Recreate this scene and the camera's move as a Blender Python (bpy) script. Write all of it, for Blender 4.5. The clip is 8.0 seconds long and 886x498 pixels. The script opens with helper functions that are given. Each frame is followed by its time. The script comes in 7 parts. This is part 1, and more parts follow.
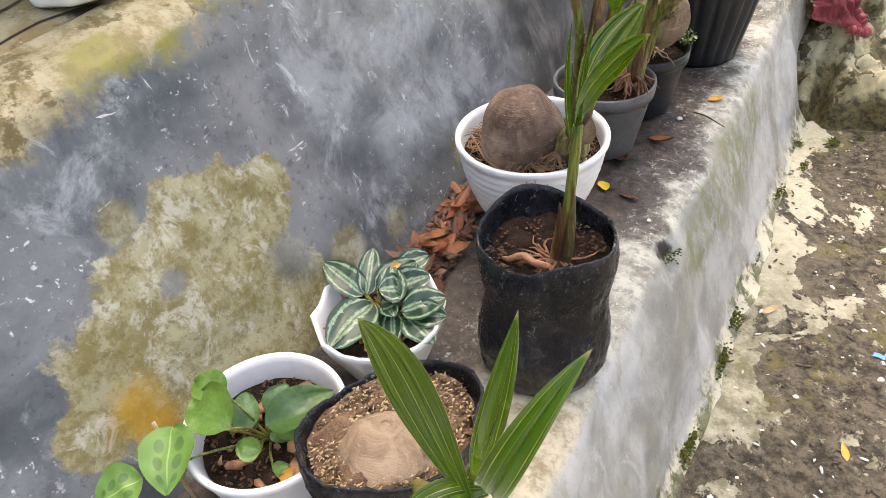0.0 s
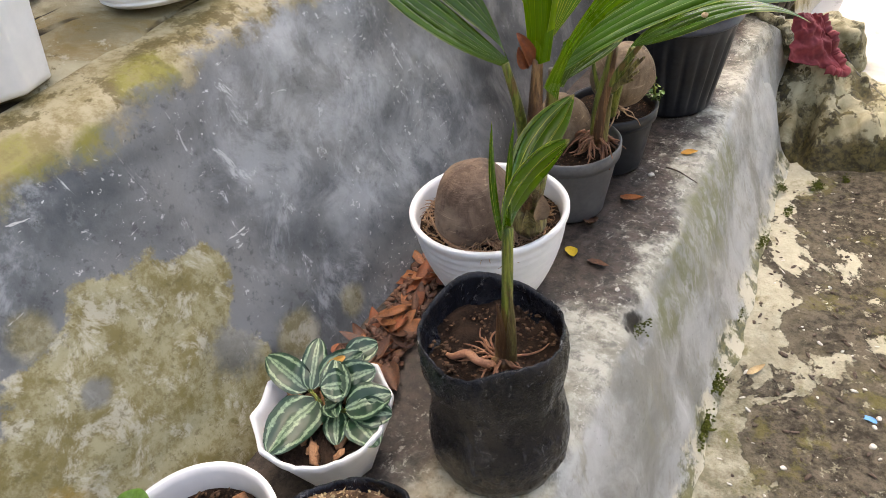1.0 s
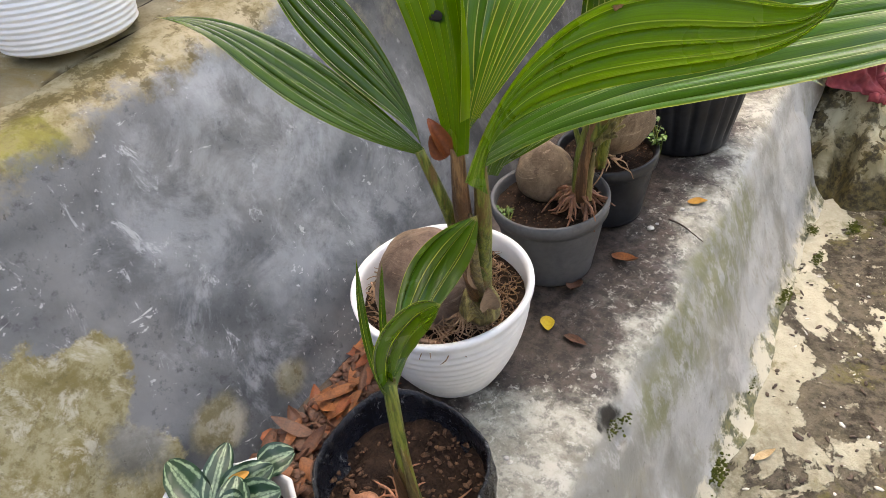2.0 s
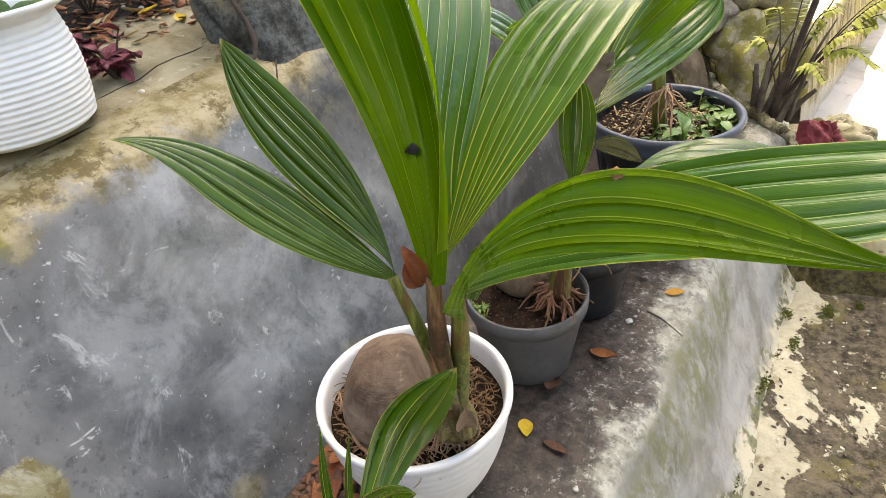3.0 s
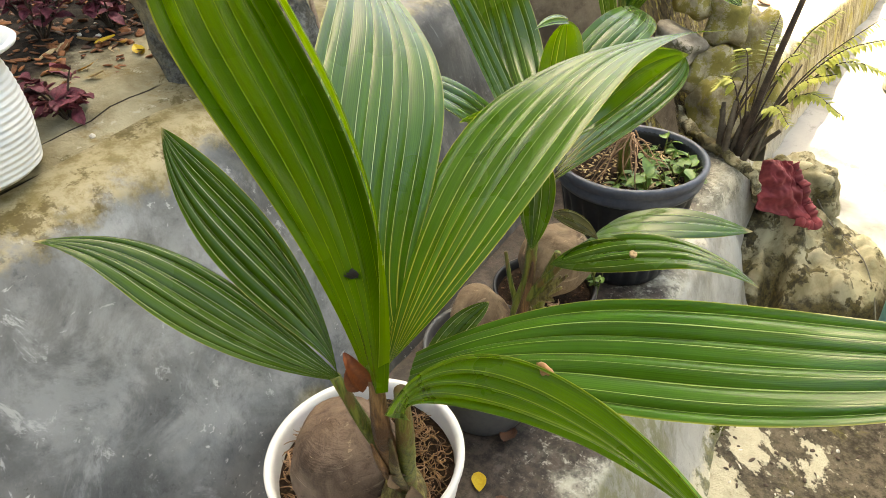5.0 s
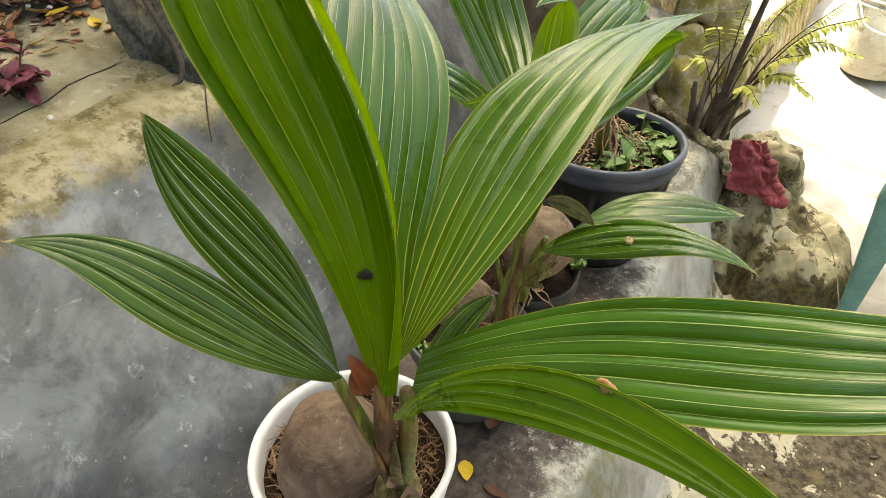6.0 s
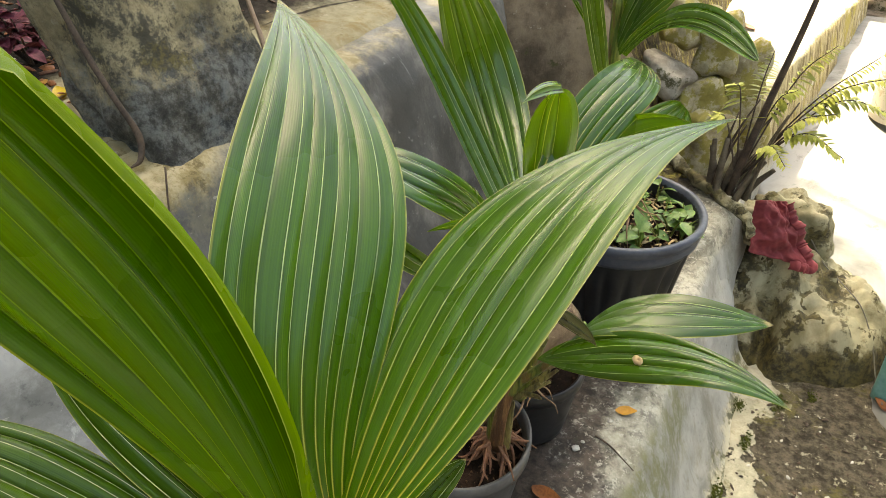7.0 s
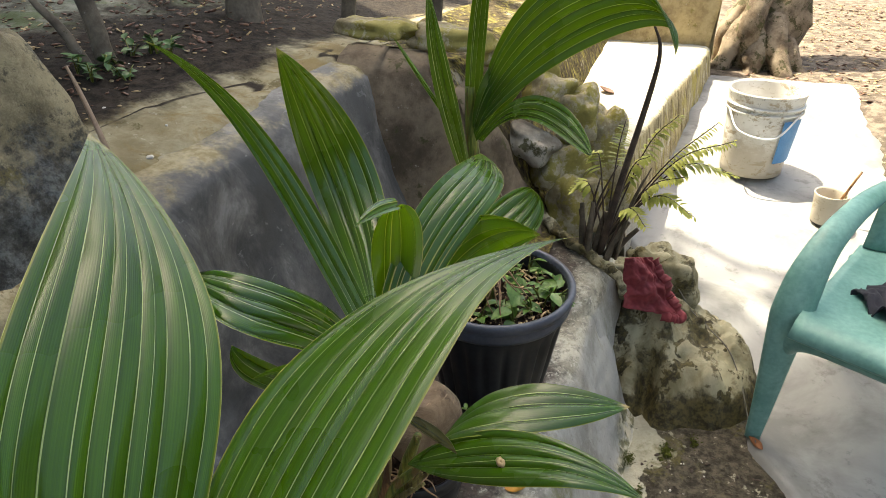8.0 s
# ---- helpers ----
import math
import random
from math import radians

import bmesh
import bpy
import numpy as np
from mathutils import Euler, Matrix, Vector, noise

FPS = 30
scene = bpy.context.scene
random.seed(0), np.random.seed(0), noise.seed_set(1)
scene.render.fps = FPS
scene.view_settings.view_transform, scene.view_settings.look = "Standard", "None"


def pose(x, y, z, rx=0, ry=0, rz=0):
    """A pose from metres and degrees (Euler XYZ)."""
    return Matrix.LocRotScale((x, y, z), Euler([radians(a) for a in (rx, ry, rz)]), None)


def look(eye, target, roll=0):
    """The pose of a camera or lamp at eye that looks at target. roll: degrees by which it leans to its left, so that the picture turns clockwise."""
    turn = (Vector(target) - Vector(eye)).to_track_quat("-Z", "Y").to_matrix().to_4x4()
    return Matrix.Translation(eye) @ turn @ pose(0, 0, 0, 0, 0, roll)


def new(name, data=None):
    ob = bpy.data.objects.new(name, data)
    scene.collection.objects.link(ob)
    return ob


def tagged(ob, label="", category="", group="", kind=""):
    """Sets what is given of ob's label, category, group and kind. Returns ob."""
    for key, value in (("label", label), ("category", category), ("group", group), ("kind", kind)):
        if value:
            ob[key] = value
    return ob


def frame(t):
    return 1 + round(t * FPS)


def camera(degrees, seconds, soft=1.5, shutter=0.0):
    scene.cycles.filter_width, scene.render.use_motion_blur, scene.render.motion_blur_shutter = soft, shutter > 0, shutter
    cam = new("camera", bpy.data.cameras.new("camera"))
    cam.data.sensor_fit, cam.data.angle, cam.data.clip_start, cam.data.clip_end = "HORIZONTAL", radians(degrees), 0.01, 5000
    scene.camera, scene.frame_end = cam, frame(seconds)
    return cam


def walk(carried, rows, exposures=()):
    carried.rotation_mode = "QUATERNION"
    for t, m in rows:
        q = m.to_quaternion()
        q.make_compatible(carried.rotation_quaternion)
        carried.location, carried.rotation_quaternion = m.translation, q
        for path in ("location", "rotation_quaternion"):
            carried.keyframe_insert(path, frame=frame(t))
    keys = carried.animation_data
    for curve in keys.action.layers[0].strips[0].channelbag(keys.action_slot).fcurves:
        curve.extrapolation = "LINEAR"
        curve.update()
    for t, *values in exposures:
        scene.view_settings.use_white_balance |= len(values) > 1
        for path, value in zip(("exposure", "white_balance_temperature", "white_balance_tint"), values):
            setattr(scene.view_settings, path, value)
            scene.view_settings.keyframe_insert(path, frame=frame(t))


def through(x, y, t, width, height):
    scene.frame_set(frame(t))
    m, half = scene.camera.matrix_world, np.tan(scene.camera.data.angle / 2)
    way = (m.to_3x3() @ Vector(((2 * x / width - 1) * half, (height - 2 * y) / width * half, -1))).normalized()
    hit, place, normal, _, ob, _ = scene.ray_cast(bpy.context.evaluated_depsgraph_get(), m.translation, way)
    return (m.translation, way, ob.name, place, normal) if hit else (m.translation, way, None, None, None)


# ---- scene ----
cam = camera(69.0, 8.0, soft=0.8)
PATH = [
    (0, (0.517, 0.146, 0.862), (-0.332, 1.398, -0.446), -5.6),
    (0.5, (0.538, 0.203, 0.881), (-0.299, 1.486, -0.405), -4.5),
    (1, (0.549, 0.282, 0.892), (-0.338, 1.576, -0.349), -7.5),
    (1.5, (0.562, 0.42, 0.887), (-0.449, 1.632, -0.342), -8.5),
    (1.8, (0.564, 0.492, 0.88), (-0.472, 1.658, -0.372), -9.1),
    (2, (0.57, 0.549, 0.894), (-0.412, 1.757, -0.361), -8.9),
    (2.2, (0.563, 0.569, 0.892), (-0.379, 1.837, -0.335), -8.0),
    (3.3, (0.517, 0.635, 0.95), (-0.436, 1.999, -0.161), -6.0),
    (3.5, (0.529, 0.641, 0.968), (-0.435, 1.994, -0.145), -5.2),
    (4, (0.54, 0.649, 0.971), (-0.425, 2.017, -0.123), -4.8),
    (4.5, (0.535, 0.673, 0.995), (-0.417, 2.048, -0.102), -4.8),
    (4.7, (0.528, 0.683, 0.997), (-0.402, 2.060, -0.116), -4.0),
    (5.8, (0.468, 0.704, 0.997), (-0.282, 2.115, -0.205), -1.5),
    (6, (0.457, 0.704, 0.990), (-0.288, 2.115, -0.215), -1.0),
    (6.5, (0.433, 0.735, 1.008), (-0.320, 2.134, -0.206), -2.0),
    (7, (0.429, 0.859, 1.002), (-0.391, 2.292, -0.127), -1.6),
    (7.3, (0.439, 0.912, 0.999), (-0.344, 2.386, -0.104), -1.8),
    (7.5, (0.463, 0.899, 1.018), (-0.275, 2.423, -0.046), -2.2),
    (7.6, (0.452, 0.913, 1.021), (-0.231, 2.456, -0.054), -1.3),
    (8, (0.468, 0.922, 1.052), (-0.117, 2.556, 0.057), -0.5),
]
EXPOSURES = [(0.0, 2.75, 7500, 11), (1.0, 2.45, 7600, 11), (2.2, 2.53, 7600, 11), (4.0, 2.56, 8400, 3), (6.0, 2.38, 8800, 1), (7.4, 2.13, 8200, 1), (8.0, 1.63, 7400, 4)]
walk(cam, [(t, look(eye, target, roll)) for t, eye, target, roll in PATH], EXPOSURES)

# ---------------------------------------------------------------- world, sun, exposure
world = bpy.data.worlds.new("sky")
scene.world = world
world.use_nodes = True
SUN_ELEV, SUN_AZ = 66.0, -58.0      # degrees; azimuth clockwise from +y, so the sun stands over -x and +y
wn = world.node_tree.nodes
sky = wn.new("ShaderNodeTexSky")
sky.sky_type = "NISHITA"
sky.sun_disc = False
sky.sun_elevation = radians(SUN_ELEV)
sky.sun_rotation = radians(SUN_AZ)
sky.air_density, sky.dust_density = 1.0, 6.0
wn["Background"].inputs["Strength"].default_value = 0.15
world.node_tree.links.new(sky.outputs[0], wn["Background"].inputs["Color"])
sun_data = bpy.data.lights.new("sun", "SUN")
sun_data.energy, sun_data.angle, sun_data.color = 5.0, radians(0.6), (1.0, 0.93, 0.82)
sun = new("sun", sun_data)
e, a = radians(SUN_ELEV), radians(SUN_AZ)
sun_way = Vector((math.sin(a) * math.cos(e), math.cos(a) * math.cos(e), math.sin(e)))
sun.matrix_world = look(sun_way * 20, (0, 0, 0))


# ---------------------------------------------------------------- node helpers
class Nodes:
    """A material with a few short-hands for its nodes."""

    def __init__(self, name, rough=0.8, metal=0.0, spec=0.5):
        self.m = bpy.data.materials.new(name)
        self.m.use_nodes = True
        self.t = self.m.node_tree
        self.b = self.t.nodes["Principled BSDF"]
        self.b.inputs["Roughness"].default_value = rough
        self.b.inputs["Metallic"].default_value = metal
        self.b.inputs["Specular IOR Level"].default_value = spec
        self.co = self.node("ShaderNodeTexCoord").outputs["Object"]

    def node(self, kind):
        return self.t.nodes.new(kind)

    def put(self, socket, value):
        if hasattr(value, "is_output"):
            self.t.links.new(value, socket)
        elif isinstance(value, (tuple, list)) and len(value) == 3 and socket.type == "RGBA":
            socket.default_value = (*value, 1)
        else:
            socket.default_value = value

    def noise(self, scale, detail=4, rough=0.55, dist=0.0, co=None, stretch=None):
        n = self.node("ShaderNodeTexNoise")
        src = co or self.co
        if stretch:
            k = self.node("ShaderNodeMapping")
            k.inputs["Scale"].default_value = stretch
            self.put(k.inputs["Vector"], src)
            src = k.outputs[0]
        self.put(n.inputs["Vector"], src)
        for key, v in (("Scale", scale), ("Detail", detail), ("Roughness", rough), ("Distortion", dist)):
            n.inputs[key].default_value = v
        return n.outputs["Fac"]

    def voronoi(self, scale, feature="F1", out="Distance"):
        n = self.node("ShaderNodeTexVoronoi")
        n.feature = feature
        self.put(n.inputs["Vector"], self.co)
        n.inputs["Scale"].default_value = scale
        return n.outputs[out]

    def step(self, value, low, high, a=0.0, b=1.0):
        n = self.node("ShaderNodeMapRange")
        n.interpolation_type = "SMOOTHSTEP"
        self.put(n.inputs["Value"], value)
        for key, v in (("From Min", low), ("From Max", high), ("To Min", a), ("To Max", b)):
            n.inputs[key].default_value = v
        return n.outputs["Result"]

    def math(self, op, x, y=0.0, z=0.0):
        n = self.node("ShaderNodeMath")
        n.operation = op
        for i, v in enumerate((x, y, z)):
            self.put(n.inputs[i], v)
        return n.outputs[0]

    def mix(self, fac, x, y, blend="MIX"):
        n = self.node("ShaderNodeMix")
        n.data_type, n.blend_type = "RGBA", blend
        self.put(n.inputs["Factor"], fac)
        self.put(n.inputs["A"], x)
        self.put(n.inputs["B"], y)
        return n.outputs["Result"]

    def xyz(self, src=None):
        n = self.node("ShaderNodeSeparateXYZ")
        self.put(n.inputs[0], src or self.co)
        return n.outputs

    def spot(self, centre, radius, scale=6.0, ragged=0.8):
        """1 inside a ragged stain round a place, 0 outside."""
        n = self.node("ShaderNodeVectorMath")
        n.operation = "DISTANCE"
        self.put(n.inputs[0], self.co)
        n.inputs[1].default_value = centre
        d = self.math("DIVIDE", n.outputs["Value"], radius)
        d = self.math("ADD", d, self.math("MULTIPLY", self.math("SUBTRACT", self.noise(scale, 5, 0.6), 0.5), 2.2 * ragged))
        return self.step(d, 1.15, 0.6)

    def patches(self, spots, scale=9.0, ragged=0.8, soft=0.12):
        """1 inside the union of ragged stains (place, radius), with a clear edge."""
        out = None
        for centre, radius in spots:
            n = self.node("ShaderNodeVectorMath")
            n.operation = "DISTANCE"
            self.put(n.inputs[0], self.co)
            n.inputs[1].default_value = centre
            d = self.math("DIVIDE", n.outputs["Value"], radius)
            out = d if out is None else self.math("SMOOTH_MIN", out, d, 0.35)
        out = self.math("ADD", out, self.math("MULTIPLY", self.math("SUBTRACT", self.noise(scale, 9, 0.72), 0.5), 2.2 * ragged))
        return self.step(out, 1.0 + soft, 1.0 - soft)

    def bump(self, height, strength=0.4, distance=0.01):
        n = self.node("ShaderNodeBump")
        n.inputs["Strength"].default_value = strength
        n.inputs["Distance"].default_value = distance
        self.put(n.inputs["Height"], height)
        self.put(self.b.inputs["Normal"], n.outputs[0])
        return n.outputs[0]

    def done(self, colour, rough=None):
        self.put(self.b.inputs["Base Color"], colour)
        if rough is not None:
            self.put(self.b.inputs["Roughness"], rough)
        return self.m


def plain(name, c0, c1, scale=20.0, rough=0.6, bump=0.15, depth=0.002, spec=0.5, metal=0.0):
    """A two-tone surface with grain at two scales."""
    k = Nodes(name, rough, metal, spec)
    f = k.math("ADD", k.math("MULTIPLY", k.noise(scale, 5), 0.6), k.math("MULTIPLY", k.noise(scale * 7, 3), 0.4))
    k.bump(f, bump, depth)
    return k.done(k.mix(k.step(f, 0.3, 0.7), c0, c1), k.step(k.noise(scale * 2, 3), 0.3, 0.7, rough - 0.08, rough + 0.08))


def cement_wall():
    k = Nodes("wall_cement", 0.5, 0, 0.22)
    _, y, z = k.xyz()
    cloud = k.noise(3.4, 9, 0.66, 0.35)
    fine = k.noise(46, 7, 0.72)
    grow = k.noise(24, 9, 0.76)
    col = k.mix(k.step(cloud, 0.36, 0.64), (0.070, 0.079, 0.086), (0.182, 0.194, 0.198))
    col = k.mix(k.step(k.noise(1.7, 3), 0.46, 0.66, 0, 0.35), col, (0.25, 0.24, 0.225))
    # trowelled whitish veils and fine scratches
    veil = k.noise(5.5, 12, 0.72, 0.5, stretch=(1, 1.3, 0.9))
    col = k.mix(k.step(veil, 0.54, 0.66, 0, 0.50), col, (0.42, 0.44, 0.455))
    brush = k.noise(10, 10, 0.78, 0.8, stretch=(1, 1.8, 0.8))
    col = k.mix(k.step(brush, 0.60, 0.66, 0, 0.6), col, (0.62, 0.63, 0.64))
    col = k.mix(k.step(k.noise(26, 4, 0.6, 1.5, stretch=(1, 0.6, 2.2)), 0.685, 0.71, 0, 0.6), col, (0.70, 0.70, 0.68))
    col = k.mix(k.step(fine, 0.34, 0.46, 0.55, 0), col, (0.06, 0.06, 0.066))
    speck = k.math("MULTIPLY", k.step(k.noise(70, 4, 0.7), 0.62, 0.65), k.step(k.noise(6, 4), 0.50, 0.60))
    col = k.mix(k.math("MULTIPLY", speck, 0.75), col, (0.62, 0.62, 0.62))
    col = k.mix(k.math("MULTIPLY", k.step(k.noise(110, 3, 0.75), 0.29, 0.35, 0.7, 0), k.step(k.noise(4.5, 4), 0.45, 0.6)), col, (0.035, 0.035, 0.035))
    wash = k.patches((((-0.27, 1.15, 0.42), 0.20), ((-0.24, 0.95, 0.38), 0.12), ((-0.20, 1.10, 0.22), 0.10), ((-0.19, 1.43, 0.22), 0.16), ((-0.17, 1.27, 0.17), 0.10)), 6, 0.9, 0.6)
    col = k.mix(k.math("MULTIPLY", wash, k.step(k.noise(8, 9, 0.74, 0.4), 0.40, 0.60, 0.10, 0.55)), col, (0.44, 0.46, 0.475))
    # the large ochre patch with a clear upper edge
    lichen = k.mix(k.step(grow, 0.40, 0.60), (0.20, 0.165, 0.060), (0.35, 0.32, 0.19))
    lichen = k.mix(k.step(k.noise(17, 10, 0.76, 0.4), 0.50, 0.60, 0, 0.8), lichen, (0.50, 0.47, 0.37))
    lichen = k.mix(k.step(k.noise(60, 5, 0.75), 0.36, 0.46, 0.65, 0), lichen, (0.14, 0.115, 0.045))
    big = k.patches((((-0.205, 0.722, 0.275), 0.052), ((-0.195, 0.70, 0.24), 0.055), ((-0.225, 0.578, 0.315), 0.058), ((-0.205, 0.60, 0.25), 0.115), ((-0.18, 0.52, 0.20), 0.13),
                     ((-0.15, 0.62, 0.10), 0.12), ((-0.19, 0.40, 0.20), 0.095), ((-0.17, 0.30, 0.15), 0.05), ((-0.15, 0.46, 0.08), 0.13)), 10, 0.80, 0.09)
    hole = k.patches((((-0.165, 0.70, 0.15), 0.045), ((-0.195, 0.503, 0.245), 0.020)), 18, 1.0, 0.4)
    col = k.mix(k.math("MULTIPLY", big, k.math("SUBTRACT", 0.93, k.math("MULTIPLY", hole, 0.7))), col, lichen)
    small = k.patches((((-0.144, 0.813, 0.085), 0.045), ((-0.24, 0.49, 0.35), 0.03), ((-0.13, 1.24, 0.07), 0.05), ((-0.15, 0.95, 0.05), 0.035)), 16, 0.6, 0.35)
    col = k.mix(k.math("MULTIPLY", small, 0.7), col, lichen)
    col = k.mix(k.math("MULTIPLY", k.patches((((-0.160, 0.364, 0.140), 0.040), ((-0.150, 0.372, 0.105), 0.028)), 16, 1.0, 0.5), 0.8), col, (0.42, 0.24, 0.02))
    mark = k.patches((((-0.268, 1.007, 0.492), 0.007), ((-0.262, 1.013, 0.472), 0.008), ((-0.254, 1.020, 0.448), 0.006)), 40, 0.9, 0.5)
    col = k.mix(k.math("MULTIPLY", mark, 0.8), col, (0.66, 0.66, 0.66))
    # bare block further along
    dark = k.mix(k.step(grow, 0.4, 0.62), (0.05, 0.055, 0.06), (0.22, 0.205, 0.15))
    col = k.mix(k.math("MULTIPLY", k.spot((-0.31, 1.50, 0.66), 0.21, 8), 0.85), col, dark)
    # browner and duller towards the far end
    col = k.mix(k.step(y, 1.25, 1.75, 0, 0.7), col, k.mix(k.step(veil, 0.42, 0.62), (0.050, 0.046, 0.041), (0.165, 0.152, 0.137)))
    # tan crust that hangs over the crest
    edge = k.math("ADD", z, k.math("MULTIPLY", k.math("SUBTRACT", k.noise(7, 9, 0.7), 0.5), 0.20))
    crust = k.mix(k.step(grow, 0.38, 0.60), (0.19, 0.150, 0.062), (0.35, 0.30, 0.185))
    crust = k.mix(k.step(k.noise(10, 10, 0.76), 0.54, 0.59, 0, 0.85), crust, (0.095, 0.070, 0.020))
    edge = k.math("SUBTRACT", edge, k.step(y, 1.1, 2.1, 0.0, 0.075))
    edge = k.math("ADD", edge, k.step(y, 0.95, 0.60, 0.0, 0.055))
    green = k.patches((((-0.30, 0.60, 0.50), 0.06), ((-0.29, 0.70, 0.49), 0.035), ((-0.31, 0.84, 0.55), 0.05), ((-0.19, 0.32, 0.22), 0.035), ((-0.15, 1.72, 0.10), 0.07)), 14, 0.9, 0.25)
    crust = k.mix(k.math("MULTIPLY", green, k.step(grow, 0.36, 0.58, 0.2, 0.9)), crust, (0.20, 0.185, 0.030))
    col = k.mix(k.step(edge, 0.520, 0.560), col, crust)
    k.bump(k.math("ADD", k.math("MULTIPLY", fine, 0.5), k.math("ADD", k.math("MULTIPLY", veil, 0.8), k.math("MULTIPLY", big, 0.25))), 0.4, 0.006)
    return k.done(col, k.step(cloud, 0.3, 0.7, 0.36, 0.62))


def ledge_cement():
    k = Nodes("ledge_cement", 0.5, 0, 0.45)
    x, y, z = k.xyz()
    n1 = k.noise(6, 9, 0.7)
    n2 = k.noise(38, 8, 0.76)
    n4 = k.noise(120, 4, 0.7)
    dark = k.mix(k.step(n2, 0.38, 0.62), (0.013, 0.009, 0.007), (0.068, 0.050, 0.040))
    dark = k.mix(k.step(k.noise(15, 9, 0.75), 0.56, 0.64, 0, 0.45), dark, (0.14, 0.125, 0.11))
    pale = k.mix(k.step(k.noise(9, 10, 0.76), 0.36, 0.62), (0.18, 0.172, 0.130), (0.46, 0.45, 0.38))
    pale = k.mix(k.step(n2, 0.40, 0.50, 0.6, 0), pale, (0.085, 0.085, 0.075))
    across = k.math("ADD", x, k.math("MULTIPLY", k.math("SUBTRACT", k.noise(5, 10, 0.72), 0.5), 0.50))
    across = k.math("ADD", across, k.step(y, 1.22, 1.02, 0.0, 0.16))
    col = k.mix(k.step(across, 0.250, 0.335), dark, pale)
    flecks = k.math("MULTIPLY", k.step(k.noise(55, 9, 0.8), 0.555, 0.585), k.step(across, 0.17, 0.30))
    col = k.mix(k.math("MULTIPLY", flecks, 0.8), col, (0.47, 0.46, 0.40))
    col = k.mix(k.math("MULTIPLY", k.step(k.noise(24, 9, 0.78, 0.4), 0.56, 0.60), k.step(across, 0.42, 0.28, 0.0, 0.75)), col, (0.05, 0.045, 0.032))
    # ochre dust by the first bags
    dust = k.patches((((0.30, 0.66, 0.0), 0.12), ((0.33, 0.45, 0.0), 0.16)), 10, 0.6, 0.4)
    col = k.mix(k.math("MULTIPLY", dust, 0.8), col, k.mix(k.step(n2, 0.35, 0.6), (0.24, 0.19, 0.09), (0.52, 0.46, 0.32)))
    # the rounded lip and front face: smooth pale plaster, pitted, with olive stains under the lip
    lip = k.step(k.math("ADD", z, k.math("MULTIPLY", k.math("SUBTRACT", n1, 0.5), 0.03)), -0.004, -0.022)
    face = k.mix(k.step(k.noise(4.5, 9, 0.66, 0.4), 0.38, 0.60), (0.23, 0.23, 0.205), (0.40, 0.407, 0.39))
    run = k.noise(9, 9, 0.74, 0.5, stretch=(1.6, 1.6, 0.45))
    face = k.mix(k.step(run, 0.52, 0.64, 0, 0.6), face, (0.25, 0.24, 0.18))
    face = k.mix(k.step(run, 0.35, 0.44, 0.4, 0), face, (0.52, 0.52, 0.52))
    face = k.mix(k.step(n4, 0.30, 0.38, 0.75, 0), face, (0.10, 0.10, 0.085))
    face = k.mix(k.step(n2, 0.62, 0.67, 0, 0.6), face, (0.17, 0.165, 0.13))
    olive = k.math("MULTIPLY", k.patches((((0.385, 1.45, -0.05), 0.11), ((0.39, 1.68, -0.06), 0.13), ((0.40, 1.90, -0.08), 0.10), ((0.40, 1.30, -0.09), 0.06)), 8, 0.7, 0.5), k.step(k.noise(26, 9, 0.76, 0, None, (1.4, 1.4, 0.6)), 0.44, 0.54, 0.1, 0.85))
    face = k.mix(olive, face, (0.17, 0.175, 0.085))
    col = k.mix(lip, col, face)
    moss = k.mix(k.step(n2, 0.4, 0.6), (0.040, 0.048, 0.010), (0.15, 0.145, 0.045))
    foot = k.math("ADD", z, k.math("MULTIPLY", k.math("SUBTRACT", k.noise(9, 8, 0.74), 0.5), 0.36))
    col = k.mix(k.step(foot, -0.33, -0.37, 0, 0.85), col, k.mix(k.step(k.noise(14, 7, 0.72), 0.46, 0.54), moss, (0.55, 0.52, 0.40)))
    # shade inside the lip's chipped notch, painted as a dark patch
    chip_shade = k.patches((((0.360, 1.178, -0.014), 0.027), ((0.352, 1.150, -0.006), 0.010)), 40, 0.6, 0.2)
    col = k.mix(chip_shade, col, (0.018, 0.016, 0.012))
    k.bump(k.math("ADD", k.math("MULTIPLY", n2, 0.7), k.math("ADD", n1, k.math("MULTIPLY", k.step(n4, 0.30, 0.40), 0.5))), 0.5, 0.006)
    return k.done(col, k.step(n1, 0.35, 0.65, 0.34, 0.7))


